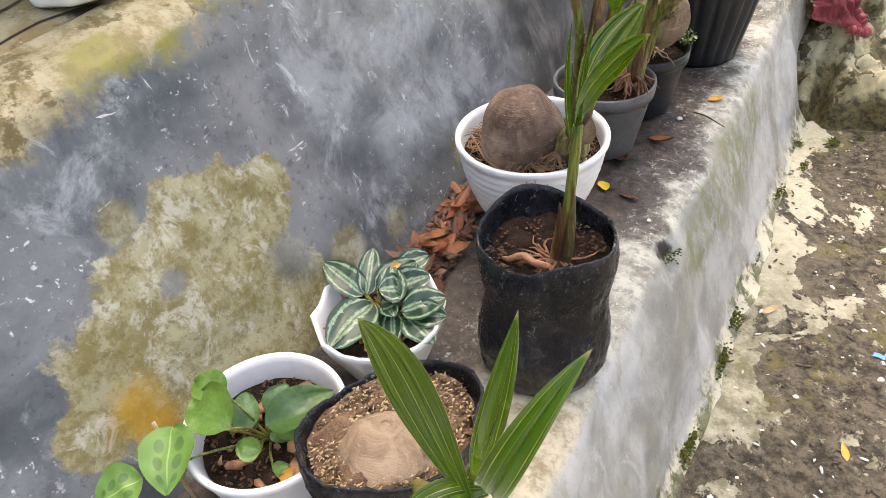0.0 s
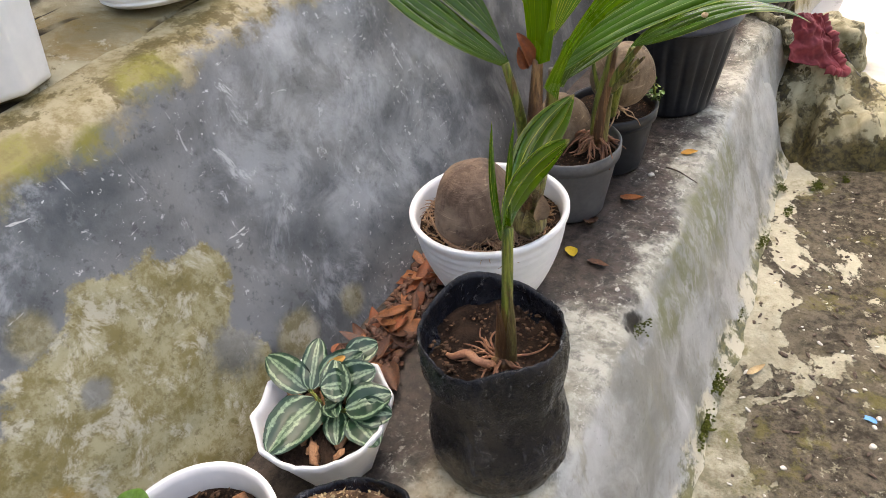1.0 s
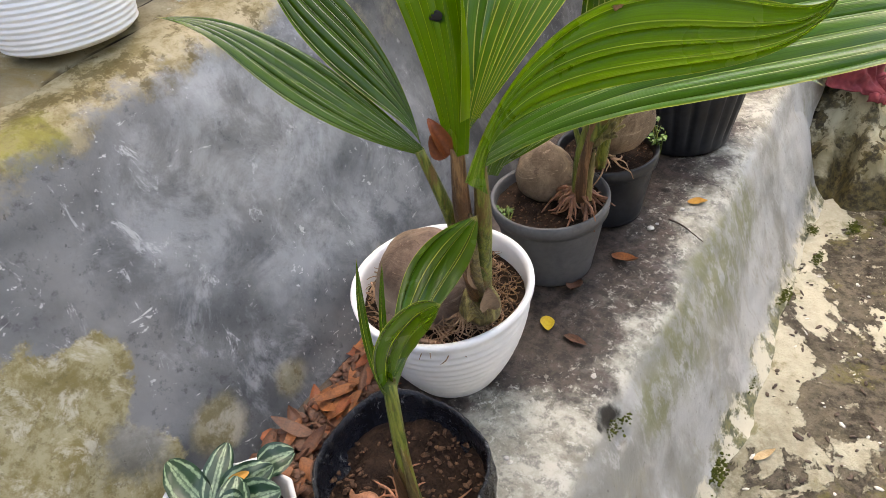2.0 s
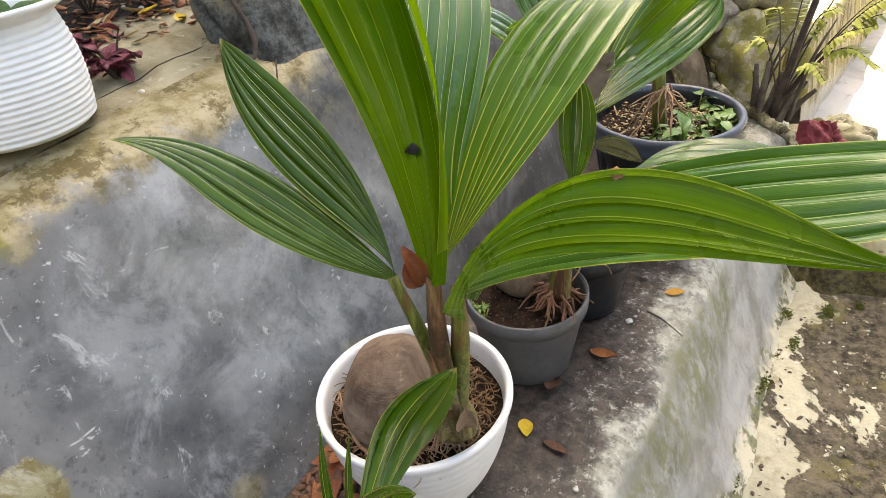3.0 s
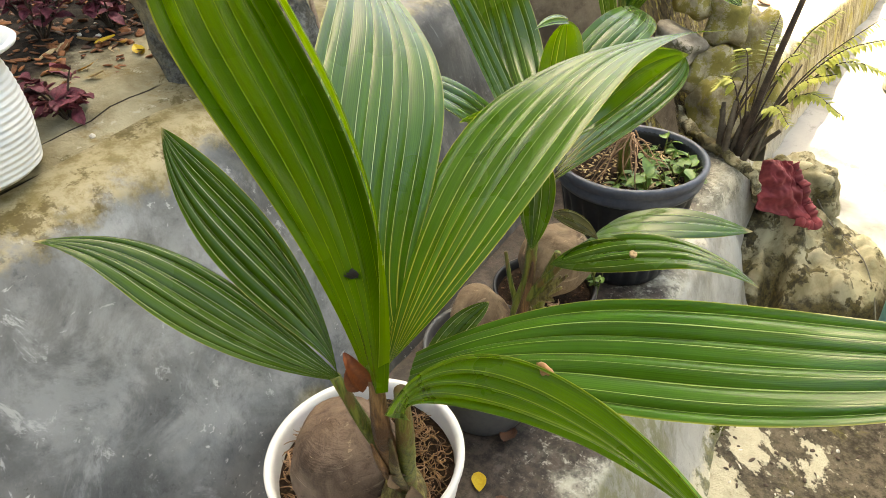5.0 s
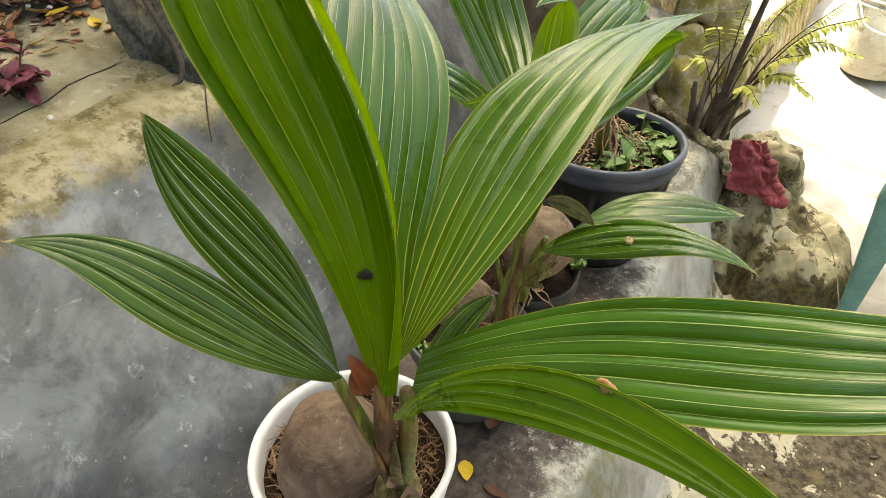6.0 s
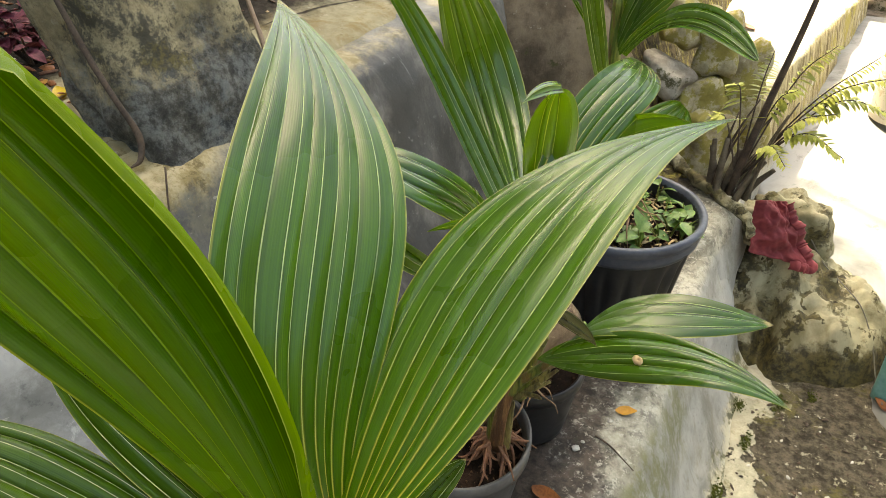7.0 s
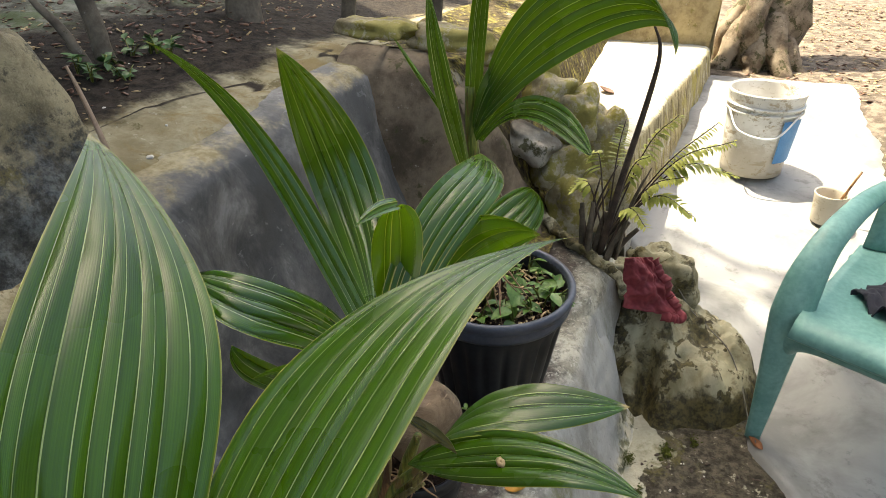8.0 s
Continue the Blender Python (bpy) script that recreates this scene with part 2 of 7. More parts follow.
def yard_ground():
    k = Nodes("yard_ground", 0.85, 0, 0.15)
    x, y, z = k.xyz()
    n1 = k.noise(4.5, 7, 0.64)
    n2 = k.noise(40, 5, 0.7)
    soil = k.mix(k.step(n2, 0.35, 0.65), (0.034, 0.029, 0.021), (0.120, 0.104, 0.078))
    soil = k.mix(k.step(n1, 0.5, 0.66, 0, 0.6), soil, (0.165, 0.145, 0.098))
    cream = k.mix(k.step(k.noise(22, 7, 0.7), 0.35, 0.65), (0.165, 0.152, 0.100), (0.37, 0.355, 0.270))
    cream = k.mix(k.step(y, 1.35, 1.95), cream, k.mix(n2, (0.26, 0.24, 0.165), (0.56, 0.54, 0.43)))
    patch = k.noise(4.6, 10, 0.66, 0.4)
    near = k.step(x, 0.54, 0.66, 0.085, -0.02)
    flake = k.step(k.math("ADD", patch, near), 0.550, 0.562)
    pock = k.noise(130, 5, 0.75)
    soil = k.mix(k.step(pock, 0.36, 0.46, 0.5, 0), soil, (0.018, 0.015, 0.011))
    crumb = k.math("MULTIPLY", k.step(k.noise(30, 7, 0.74), 0.60, 0.62), 0.7)
    col = k.mix(k.math("MAXIMUM", flake, crumb), soil, cream)
    green = k.step(k.noise(7, 8, 0.74), 0.54, 0.64, 0, 0.65)
    col = k.mix(green, col, (0.13, 0.12, 0.035))
    # bare soil and straw-coloured litter further off
    far = k.step(k.math("ADD", y, k.math("MULTIPLY", n1, 1.5)), 4.9, 5.5)
    straw = k.mix(k.step(k.noise(16, 6, 0.7), 0.4, 0.62), (0.088, 0.070, 0.054), (0.215, 0.175, 0.138))
    col = k.mix(far, col, straw)
    k.bump(k.math("ADD", k.math("ADD", k.math("MULTIPLY", flake, 0.8), n2), k.math("MULTIPLY", pock, 0.6)), 0.85, 0.008)
    return k.done(col)


def slab_cement():
    k = Nodes("slab_cement", 0.7, 0, 0.3)
    n1 = k.noise(3, 6, 0.6, 0.5)
    n2 = k.noise(26, 5, 0.65)
    col = k.mix(k.step(n1, 0.35, 0.62), (0.20, 0.20, 0.195), (0.34, 0.34, 0.335))
    col = k.mix(k.step(k.noise(9, 9, 0.72), 0.54, 0.64, 0, 0.55), col, (0.15, 0.147, 0.14))
    col = k.mix(k.step(n2, 0.6, 0.75, 0, 0.6), col, (0.12, 0.15, 0.145))
    k.bump(n2, 0.3, 0.004)
    return k.done(col)


def terrace_earth():
    k = Nodes("terrace_earth", 0.85, 0, 0.15)
    x, y, z = k.xyz()
    n1 = k.noise(5, 8, 0.66)
    n2 = k.noise(34, 7, 0.74)
    tan = k.mix(k.step(n1, 0.35, 0.65), (0.215, 0.180, 0.102), (0.41, 0.370, 0.255))
    tan = k.mix(k.step(k.noise(4.5, 9, 0.72, 0.5), 0.51, 0.61, 0, 0.6), tan, (0.22, 0.150, 0.045))
    tan = k.mix(k.step(k.noise(9, 9, 0.76, 0.3), 0.57, 0.62, 0, 0.8), tan, (0.12, 0.095, 0.04))
    tan = k.mix(k.step(k.noise(36, 8, 0.76), 0.60, 0.65, 0, 0.45), tan, (0.56, 0.53, 0.44))
    # long dark cracks that run with the crest
    run = k.noise(2.0, 1, 0.4, 0.1, stretch=(4.5, 0.7, 1.0))
    line = k.math("MULTIPLY", k.step(k.math("ABSOLUTE", k.math("SUBTRACT", run, 0.5)), 0.016, 0.005), k.step(k.noise(3.3, 4), 0.44, 0.52))
    tan = k.mix(line, tan, (0.025, 0.018, 0.012))
    soil = k.mix(k.step(n2, 0.35, 0.65), (0.008, 0.006, 0.0045), (0.048, 0.037, 0.028))
    back = k.math("ADD", x, k.math("MULTIPLY", k.math("SUBTRACT", n1, 0.5), 0.35))
    back = k.math("SUBTRACT", back, k.step(y, 1.6, 2.2, 0.0, 0.12))
    col = k.mix(k.step(back, -0.62, -0.72), tan, soil)
    # sunlit look of the ground far back, put into a paler grey-green
    sunlit_ground = k.mix(k.step(k.noise(9, 9, 0.74), 0.4, 0.62), (0.085, 0.078, 0.058), (0.27, 0.27, 0.215))
    sunlit_ground = k.mix(k.step(k.noise(5, 8, 0.7), 0.50, 0.60, 0, 0.7), sunlit_ground, (0.10, 0.13, 0.05))
    away = k.math("ADD", x, k.math("MULTIPLY", k.math("SUBTRACT", k.noise(3, 6, 0.7), 0.5), 0.9))
    col = k.mix(k.step(away, -1.05, -1.30), col, sunlit_ground)
    k.bump(k.math("ADD", n2, n1), 0.7, 0.012)
    return k.done(col)


def mossy_bank():
    """Damp soil and stone grown over with yellow-green moss in hanging streaks."""
    k = Nodes("mossy_bank", 0.9, 0, 0.15)
    hang = k.noise(14, 9, 0.76, 0.5, stretch=(1.6, 1.6, 0.45))
    n2 = k.noise(42, 8, 0.76)
    col = k.mix(k.step(n2, 0.36, 0.62), (0.028, 0.021, 0.012), (0.13, 0.10, 0.055))
    col = k.mix(k.step(hang, 0.48, 0.60, 0, 0.9), col, k.mix(k.step(n2, 0.4, 0.6), (0.15, 0.125, 0.018), (0.46, 0.40, 0.11)))
    col = k.mix(k.step(k.noise(8, 8, 0.74), 0.58, 0.64, 0, 0.8), col, (0.40, 0.37, 0.29))
    k.bump(k.math("ADD", n2, hang), 0.9, 0.014)
    return k.done(col)


def platform_cement():
    """Bare pale cement on top; the side hung with straw and moss in upright streaks."""
    k = Nodes("platform_cement", 0.8, 0, 0.25)
    z = k.xyz()[2]
    n2 = k.noise(30, 7, 0.74)
    top = k.mix(k.step(k.noise(6, 8, 0.7), 0.36, 0.64), (0.42, 0.40, 0.33), (0.62, 0.60, 0.52))
    streak = k.noise(16, 9, 0.76, 0.4, stretch=(1.5, 1.5, 0.28))
    side = k.mix(k.step(streak, 0.36, 0.60), (0.135, 0.100, 0.045), (0.48, 0.41, 0.24))
    side = k.mix(k.step(k.noise(8, 8, 0.74, 0.3, stretch=(1.3, 1.3, 0.5)), 0.52, 0.62, 0, 0.8), side, (0.36, 0.30, 0.06))
    side = k.mix(k.step(k.noise(5, 8, 0.72), 0.56, 0.64, 0, 0.8), side, (0.60, 0.57, 0.48))
    drop = k.math("ADD", z, k.math("MULTIPLY", k.math("SUBTRACT", n2, 0.5), 0.05))
    # cement smeared along the foot
    side = k.mix(k.step(k.math("ADD", z, k.math("MULTIPLY", k.math("SUBTRACT", k.noise(9, 8, 0.74), 0.5), 0.30)), -0.12, -0.19, 0, 0.7), side, (0.55, 0.54, 0.50))
    k.bump(k.math("ADD", n2, streak), 0.7, 0.010)
    return k.done(k.mix(k.step(drop, 0.150, 0.128), top, side))


def rock_mossy(name, c0, c1, moss_at=0.55, m0=(0.02, 0.02, 0.008), m1=(0.10, 0.095, 0.03)):
    k = Nodes(name, 0.8, 0, 0.3)
    n1 = k.noise(7, 8, 0.7)
    n2 = k.noise(36, 7, 0.74)
    col = k.mix(k.step(n1, 0.35, 0.65), c0, c1)
    col = k.mix(k.step(k.noise(12, 8, 0.74), moss_at, moss_at + 0.06, 0, 0.9), col, k.mix(n2, m0, m1))
    col = k.mix(k.step(n2, 0.62, 0.72, 0, 0.5), col, (0.6, 0.58, 0.5))
    k.bump(k.math("ADD", n2, n1), 0.6, 0.008)
    return k.done(col)


def blade_green(name, c0, c1, rib, seam=(0.50, 0.44, 0.06), seam_at=0.0, tip=(0.50, 0.38, 0.17), rough=0.27, through=0.22, gloss=1.0):
    """A pleated palm leaf: U runs across in folds, V from base to tip."""
    k = Nodes(name, rough, 0, 0.30 * gloss)
    folded = k.node("ShaderNodeUVMap")
    folded.uv_map = "UVMap"
    whole = k.node("ShaderNodeUVMap")
    whole.uv_map = "whole"
    uv = whole.outputs[0]
    u, v, _ = k.xyz(uv)
    cell = k.xyz(folded.outputs[0])[0]
    tone = k.noise(7, 4, 0.55)
    col = k.mix(k.step(tone, 0.35, 0.65), c0, c1)
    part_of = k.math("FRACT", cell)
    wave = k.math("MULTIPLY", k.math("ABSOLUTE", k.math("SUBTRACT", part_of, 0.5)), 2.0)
    # each panel has a tone of its own
    pick = k.node("ShaderNodeTexWhiteNoise")
    pick.noise_dimensions = "1D"
    k.put(pick.inputs["W"], k.math("FLOOR", cell))
    col = k.mix(k.math("MULTIPLY", pick.outputs["Value"], 0.38), col, (c0[0] * 0.5, c0[1] * 0.55, c0[2] * 0.5))
    streak = k.noise(1.0, 5, 0.7, 0, uv, (130.0, 2.0, 1.0))
    col = k.mix(k.step(streak, 0.38, 0.60, 0.45, 0.0), col, (c0[0] * 0.40, c0[1] * 0.45, c0[2] * 0.4))
    col = k.mix(k.step(streak, 0.58, 0.72, 0.0, 0.08), col, rib)
    # shade of the pleat valleys painted in, dark on both sides of each rib
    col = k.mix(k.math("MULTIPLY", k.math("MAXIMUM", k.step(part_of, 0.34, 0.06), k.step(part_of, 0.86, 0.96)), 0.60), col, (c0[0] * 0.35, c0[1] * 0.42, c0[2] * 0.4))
    fine = k.math("SINE", k.math("MULTIPLY", cell, 50.27))
    line = k.math("MULTIPLY", k.step(wave, 0.918, 0.955, 0.0, 1.0), k.step(k.noise(1.0, 3, 0.6, 0, uv, (25.0, 3.0, 1.0)), 0.30, 0.62, 0.35, 1.0))
    col = k.mix(line, col, rib)
    if seam_at:
        col = k.mix(k.math("MULTIPLY", k.step(v, seam_at, 0.0), k.step(wave, 0.70, 0.95)), col, seam)
    edge = k.math("MULTIPLY", k.math("ABSOLUTE", k.math("SUBTRACT", u, 0.5)), 2.0)
    col = k.mix(k.step(edge, 0.972, 0.988, 0, 0.35), col, seam)
    dry = k.math("ADD", v, k.math("MULTIPLY", k.math("SUBTRACT", k.noise(50, 4, 0.6), 0.5), 0.10))
    col = k.mix(k.step(dry, 0.955, 0.985, 0, 0.6), col, tip)
    col = k.mix(k.step(dry, 0.985, 1.0, 0, 0.7), col, (0.22, 0.11, 0.05))
    col = k.mix(k.step(k.noise(30, 3, 0.6), 0.74, 0.77, 0, 0.6), col, (0.32, 0.20, 0.06))
    nrm = k.bump(k.math("ADD", k.math("MULTIPLY", fine, 0.06), k.math("ADD", k.math("MULTIPLY", streak, 0.25), line)), 0.4, 0.0012)
    k.done(col, k.step(tone, 0.3, 0.7, rough - 0.06, rough + 0.06))
    k.b.inputs["Coat Weight"].default_value = 0.75 * gloss
    k.b.inputs["Coat Roughness"].default_value = 0.17
    glow = k.node("ShaderNodeBsdfTranslucent")
    k.put(glow.inputs["Color"], k.mix(0.6, col, (0.28, 0.46, 0.01)))
    k.put(glow.inputs["Normal"], nrm)
    both = k.node("ShaderNodeMixShader")
    both.inputs[0].default_value = through
    k.put(both.inputs[1], k.b.outputs[0])
    k.put(both.inputs[2], glow.outputs[0])
    k.put(k.t.nodes["Material Output"].inputs["Surface"], both.outputs[0])
    return k.m


def husk(name="coconut_husk", c0=(0.095, 0.062, 0.044), c1=(0.23, 0.16, 0.115), c2=(0.36, 0.275, 0.205)):
    k = Nodes(name, 0.7, 0, 0.25)
    fib = k.noise(30, 7, 0.74, 0.6, stretch=(1, 1, 0.45))
    big = k.noise(9, 4, 0.6)
    col = k.mix(k.step(fib, 0.3, 0.7), c0, c1)
    col = k.mix(k.step(big, 0.55, 0.72, 0, 0.5), col, c2)
    col = k.mix(k.step(k.noise(13, 8, 0.74, 0.4), 0.56, 0.66, 0, 0.75), col, (0.05, 0.030, 0.022))
    col = k.mix(k.step(k.noise(20, 6, 0.72, 1.2, stretch=(0.5, 0.5, 2.6)), 0.60, 0.66, 0, 0.65), col, c2)
    scratch = k.noise(38, 5, 0.7, 0.6, stretch=(0.35, 1.0, 3.2))
    col = k.mix(k.step(scratch, 0.62, 0.67, 0, 0.6), col, (c2[0] * 1.25, c2[1] * 1.2, c2[2] * 1.1))
    col = k.mix(k.step(scratch, 0.36, 0.30, 0, 0.6), col, (c0[0] * 0.5, c0[1] * 0.45, c0[2] * 0.4))
    k.bump(k.math("ADD", fib, scratch), 0.8, 0.004)
    return k.done(col)


def polythene():
    """Black film, creased and smeared with dried mud."""
    k = Nodes("polybag_film", 0.2, 0, 0.22)
    z = k.xyz()[2]
    crease = k.noise(14, 6, 0.66, 0.8, stretch=(1, 1, 0.5))
    mud = k.noise(16, 10, 0.8)
    col = k.mix(k.step(crease, 0.35, 0.65), (0.003, 0.004, 0.006), (0.010, 0.011, 0.016))
    smear = k.noise(22, 10, 0.8, 0.4, stretch=(1.3, 1.3, 0.3))
    col = k.mix(k.step(smear, 0.55, 0.64, 0, 0.40), col, (0.12, 0.126, 0.135))
    fleck = k.noise(75, 6, 0.8, 0.8, stretch=(1.0, 1.0, 0.6))
    col = k.mix(k.step(fleck, 0.60, 0.64, 0, 0.6), col, (0.24, 0.24, 0.235))
    col = k.mix(k.step(mud, 0.60, 0.66, 0, 0.6), col, (0.07, 0.055, 0.042))
    low = k.math("ADD", z, k.math("MULTIPLY", k.math("SUBTRACT", mud, 0.5), 0.25))
    col = k.mix(k.step(low, 0.075, 0.045, 0, 0.85), col, k.mix(k.step(fleck, 0.4, 0.6), (0.018, 0.015, 0.013), (0.075, 0.062, 0.05)))
    k.bump(k.math("ADD", crease, k.math("MULTIPLY", fleck, 0.18)), 1.0, 0.012)
    k.b.inputs["Coat Weight"].default_value = 0.15
    k.b.inputs["Coat Roughness"].default_value = 0.08
    return k.done(col, k.step(mud, 0.45, 0.62, 0.14, 0.42))


def striped_leaf():
    k = Nodes("striped_leaf", 0.35, 0, 0.5)
    uv = k.node("ShaderNodeUVMap").outputs[0]
    u, v, _ = k.xyz(uv)
    d = k.math("MULTIPLY", k.math("ABSOLUTE", k.math("SUBTRACT", u, 0.5)), 2.0)
    d = k.math("ADD", d, k.math("MULTIPLY", k.math("SUBTRACT", k.noise(130, 5, 0.75), 0.5), 0.34))
    d = k.math("ADD", d, k.math("MULTIPLY", k.math("SUBTRACT", k.noise(45, 4, 0.7), 0.5), 0.30))
    pale = k.math("MAXIMUM", k.math("MULTIPLY", k.step(d, 0.26, 0.14), k.step(d, 0.02, 0.07, 0.3, 1.0)), k.math("MULTIPLY", k.step(d, 0.62, 0.69), k.step(d, 0.84, 0.77)))
    col = k.mix(k.noise(60, 3), (0.006, 0.026, 0.012), (0.017, 0.056, 0.024))
    col = k.mix(k.math("MULTIPLY", pale, k.step(k.noise(160, 4, 0.7), 0.35, 0.6, 0.45, 0.9)), col, (0.27, 0.37, 0.22))
    k.bump(k.noise(140, 2), 0.2, 0.001)
    return k.done(col)


def spotted_leaf():
    """Soft green with a row of dark ovals each side of the midrib."""
    k = Nodes("spotted_leaf", 0.45, 0, 0.4)
    uv = k.node("ShaderNodeUVMap").outputs[0]
    u, v, _ = k.xyz(uv)
    d = k.math("MULTIPLY", k.math("ABSOLUTE", k.math("SUBTRACT", u, 0.5)), 2.0)
    side = k.math("ABSOLUTE", k.math("SUBTRACT", d, 0.38))
    along = k.math("ABSOLUTE", k.math("SUBTRACT", k.math("FRACT", k.math("ADD", k.math("MULTIPLY", v, 4.0), k.math("MULTIPLY", d, 0.55))), 0.5))
    oval = k.math("ADD", k.math("MULTIPLY", side, side), k.math("MULTIPLY", k.math("MULTIPLY", along, along), 0.22))
    col = k.mix(k.noise(40, 4), (0.075, 0.165, 0.022), (0.15, 0.26, 0.055))
    inner = k.math("MULTIPLY", k.step(oval, 0.042, 0.026), k.math("MULTIPLY", k.step(v, 0.12, 0.2), k.step(v, 0.9, 0.8)))
    col = k.mix(k.math("MULTIPLY", inner, 0.75), col, (0.05, 0.11, 0.025))
    col = k.mix(k.step(d, 0.045, 0.02, 0, 0.6), col, (0.30, 0.40, 0.13))
    k.bump(k.noise(80, 3), 0.2, 0.001)
    return k.done(col)


WALL = cement_wall()
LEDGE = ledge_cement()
YARD = yard_ground()
SLAB = slab_cement()
TERRACE = terrace_earth()
ROCK = rock_mossy("mossy_rock", (0.17, 0.135, 0.070), (0.52, 0.47, 0.33), 0.46, (0.08, 0.070, 0.010), (0.42, 0.36, 0.08))


def lump_cement():
    """Smooth pale cement blotched with round dark moss, thick along the foot."""
    k = Nodes("cement_lump", 0.75, 0, 0.3)
    z = k.xyz()[2]
    n1, n2 = k.noise(6, 7, 0.66, 0.3), k.noise(38, 8, 0.76)
    col = k.mix(k.step(n1, 0.35, 0.62), (0.16, 0.140, 0.075), (0.38, 0.355, 0.245))
    moss = k.mix(k.step(n2, 0.4, 0.62), (0.018, 0.014, 0.006), (0.105, 0.085, 0.028))
    col = k.mix(k.step(k.noise(17, 4, 0.55, 0.2), 0.575, 0.605, 0, 0.92), col, moss)
    col = k.mix(k.step(k.noise(8, 7, 0.7), 0.49, 0.57, 0, 0.85), col, moss)
    foot = k.math("ADD", z, k.math("MULTIPLY", k.math("SUBTRACT", k.noise(9, 8, 0.74), 0.5), 0.22))
    col = k.mix(k.step(foot, -0.275, -0.315, 0, 0.92), col, moss)
    k.bump(k.math("ADD", n1, k.math("MULTIPLY", n2, 0.5)), 0.5, 0.008)
    return k.done(col)


LUMP = lump_cement()
# dark mossy stone, with the shade on this wall put into its colour
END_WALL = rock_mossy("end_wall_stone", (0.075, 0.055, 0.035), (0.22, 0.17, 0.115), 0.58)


def block_stone():
    k = Nodes("weathered_block", 0.7, 0, 0.25)
    n1 = k.noise(6, 10, 0.74)
    n2 = k.noise(34, 9, 0.78)
    col = k.mix(k.step(n1, 0.36, 0.62), (0.120, 0.100, 0.058), (0.38, 0.325, 0.20))
    col = k.mix(k.step(k.noise(9, 10, 0.78), 0.49, 0.58, 0, 0.85), col, (0.026, 0.029, 0.028))
    col = k.mix(k.step(k.noise(17, 9, 0.76), 0.56, 0.62, 0, 0.7), col, (0.17, 0.14, 0.05))
    col = k.mix(k.step(n2, 0.59, 0.66, 0, 0.45), col, (0.38, 0.36, 0.30))
    z = k.xyz()[2]
    low = k.math("ADD", z, k.math("MULTIPLY", k.math("SUBTRACT", k.noise(8, 9, 0.76), 0.5), 0.5))
    col = k.mix(k.step(low, 0.06, -0.03, 0, 0.85), col, k.mix(k.step(n2, 0.42, 0.60), (0.022, 0.028, 0.034), (0.15, 0.165, 0.17)))
    col = k.mix(k.step(n2, 0.35, 0.44, 0.7, 0), col, (0.02, 0.02, 0.02))
    k.bump(k.math("ADD", n1, k.math("MULTIPLY", n2, 0.6)), 0.9, 0.014)
    return k.done(col)


BLOCK = block_stone()
PLATFORM = platform_cement()
BANK = mossy_bank()
PALE_STONE = rock_mossy("pale_stone", (0.16, 0.14, 0.11), (0.38, 0.355, 0.30), 0.54)
OCHRE = rock_mossy("ochre_earth", (0.20, 0.145, 0.07), (0.42, 0.33, 0.18), 0.60, (0.10, 0.08, 0.02), (0.28, 0.23, 0.07))
BARK_PALE = rock_mossy("pale_gnarled_bark", (0.10, 0.070, 0.045), (0.34, 0.27, 0.19), 0.52)
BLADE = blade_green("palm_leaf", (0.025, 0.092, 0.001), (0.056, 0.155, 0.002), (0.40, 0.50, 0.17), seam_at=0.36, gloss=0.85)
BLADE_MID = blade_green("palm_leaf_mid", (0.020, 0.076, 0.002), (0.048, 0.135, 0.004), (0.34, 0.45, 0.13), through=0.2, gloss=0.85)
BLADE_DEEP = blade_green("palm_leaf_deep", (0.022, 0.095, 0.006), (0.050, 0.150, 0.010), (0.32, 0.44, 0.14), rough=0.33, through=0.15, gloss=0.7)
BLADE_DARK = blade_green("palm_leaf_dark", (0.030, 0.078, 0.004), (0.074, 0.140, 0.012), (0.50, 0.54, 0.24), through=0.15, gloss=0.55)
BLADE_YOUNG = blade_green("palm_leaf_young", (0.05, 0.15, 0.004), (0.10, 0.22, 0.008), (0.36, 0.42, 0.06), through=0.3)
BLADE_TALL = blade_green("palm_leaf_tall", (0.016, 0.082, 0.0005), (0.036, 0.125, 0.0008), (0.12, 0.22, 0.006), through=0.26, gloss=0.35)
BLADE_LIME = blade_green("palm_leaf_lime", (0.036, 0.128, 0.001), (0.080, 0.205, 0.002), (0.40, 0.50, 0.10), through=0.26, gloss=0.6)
# lit look of the folded margin, put into a brighter leaf green
BLADE_LIT_FOLD = blade_green("palm_leaf_lit_fold", (0.20, 0.33, 0.006), (0.30, 0.44, 0.012), (0.46, 0.52, 0.10), through=0.40, gloss=0.3)
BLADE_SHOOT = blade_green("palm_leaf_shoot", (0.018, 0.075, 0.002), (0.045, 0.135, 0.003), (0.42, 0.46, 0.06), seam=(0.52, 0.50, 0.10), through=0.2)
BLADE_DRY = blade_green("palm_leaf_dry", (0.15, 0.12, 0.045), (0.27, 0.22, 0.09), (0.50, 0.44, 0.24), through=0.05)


def stem_skin(name, c0, c1, c2):
    k = Nodes(name, 0.4, 0, 0.35)
    long = k.noise(120, 6, 0.7, 0.2, stretch=(1, 1, 0.07))
    col = k.mix(k.step(long, 0.40, 0.60), c0, c1)
    col = k.mix(k.step(k.noise(30, 7, 0.72, 0.5, stretch=(1, 1, 0.25)), 0.50, 0.60, 0, 0.85), col, c2)
    col = k.mix(k.step(k.noise(90, 4, 0.7, 0, stretch=(1, 1, 0.2)), 0.60, 0.68, 0, 0.5), col, (0.05, 0.03, 0.015))
    k.bump(long, 0.9, 0.003)
    return k.done(col)


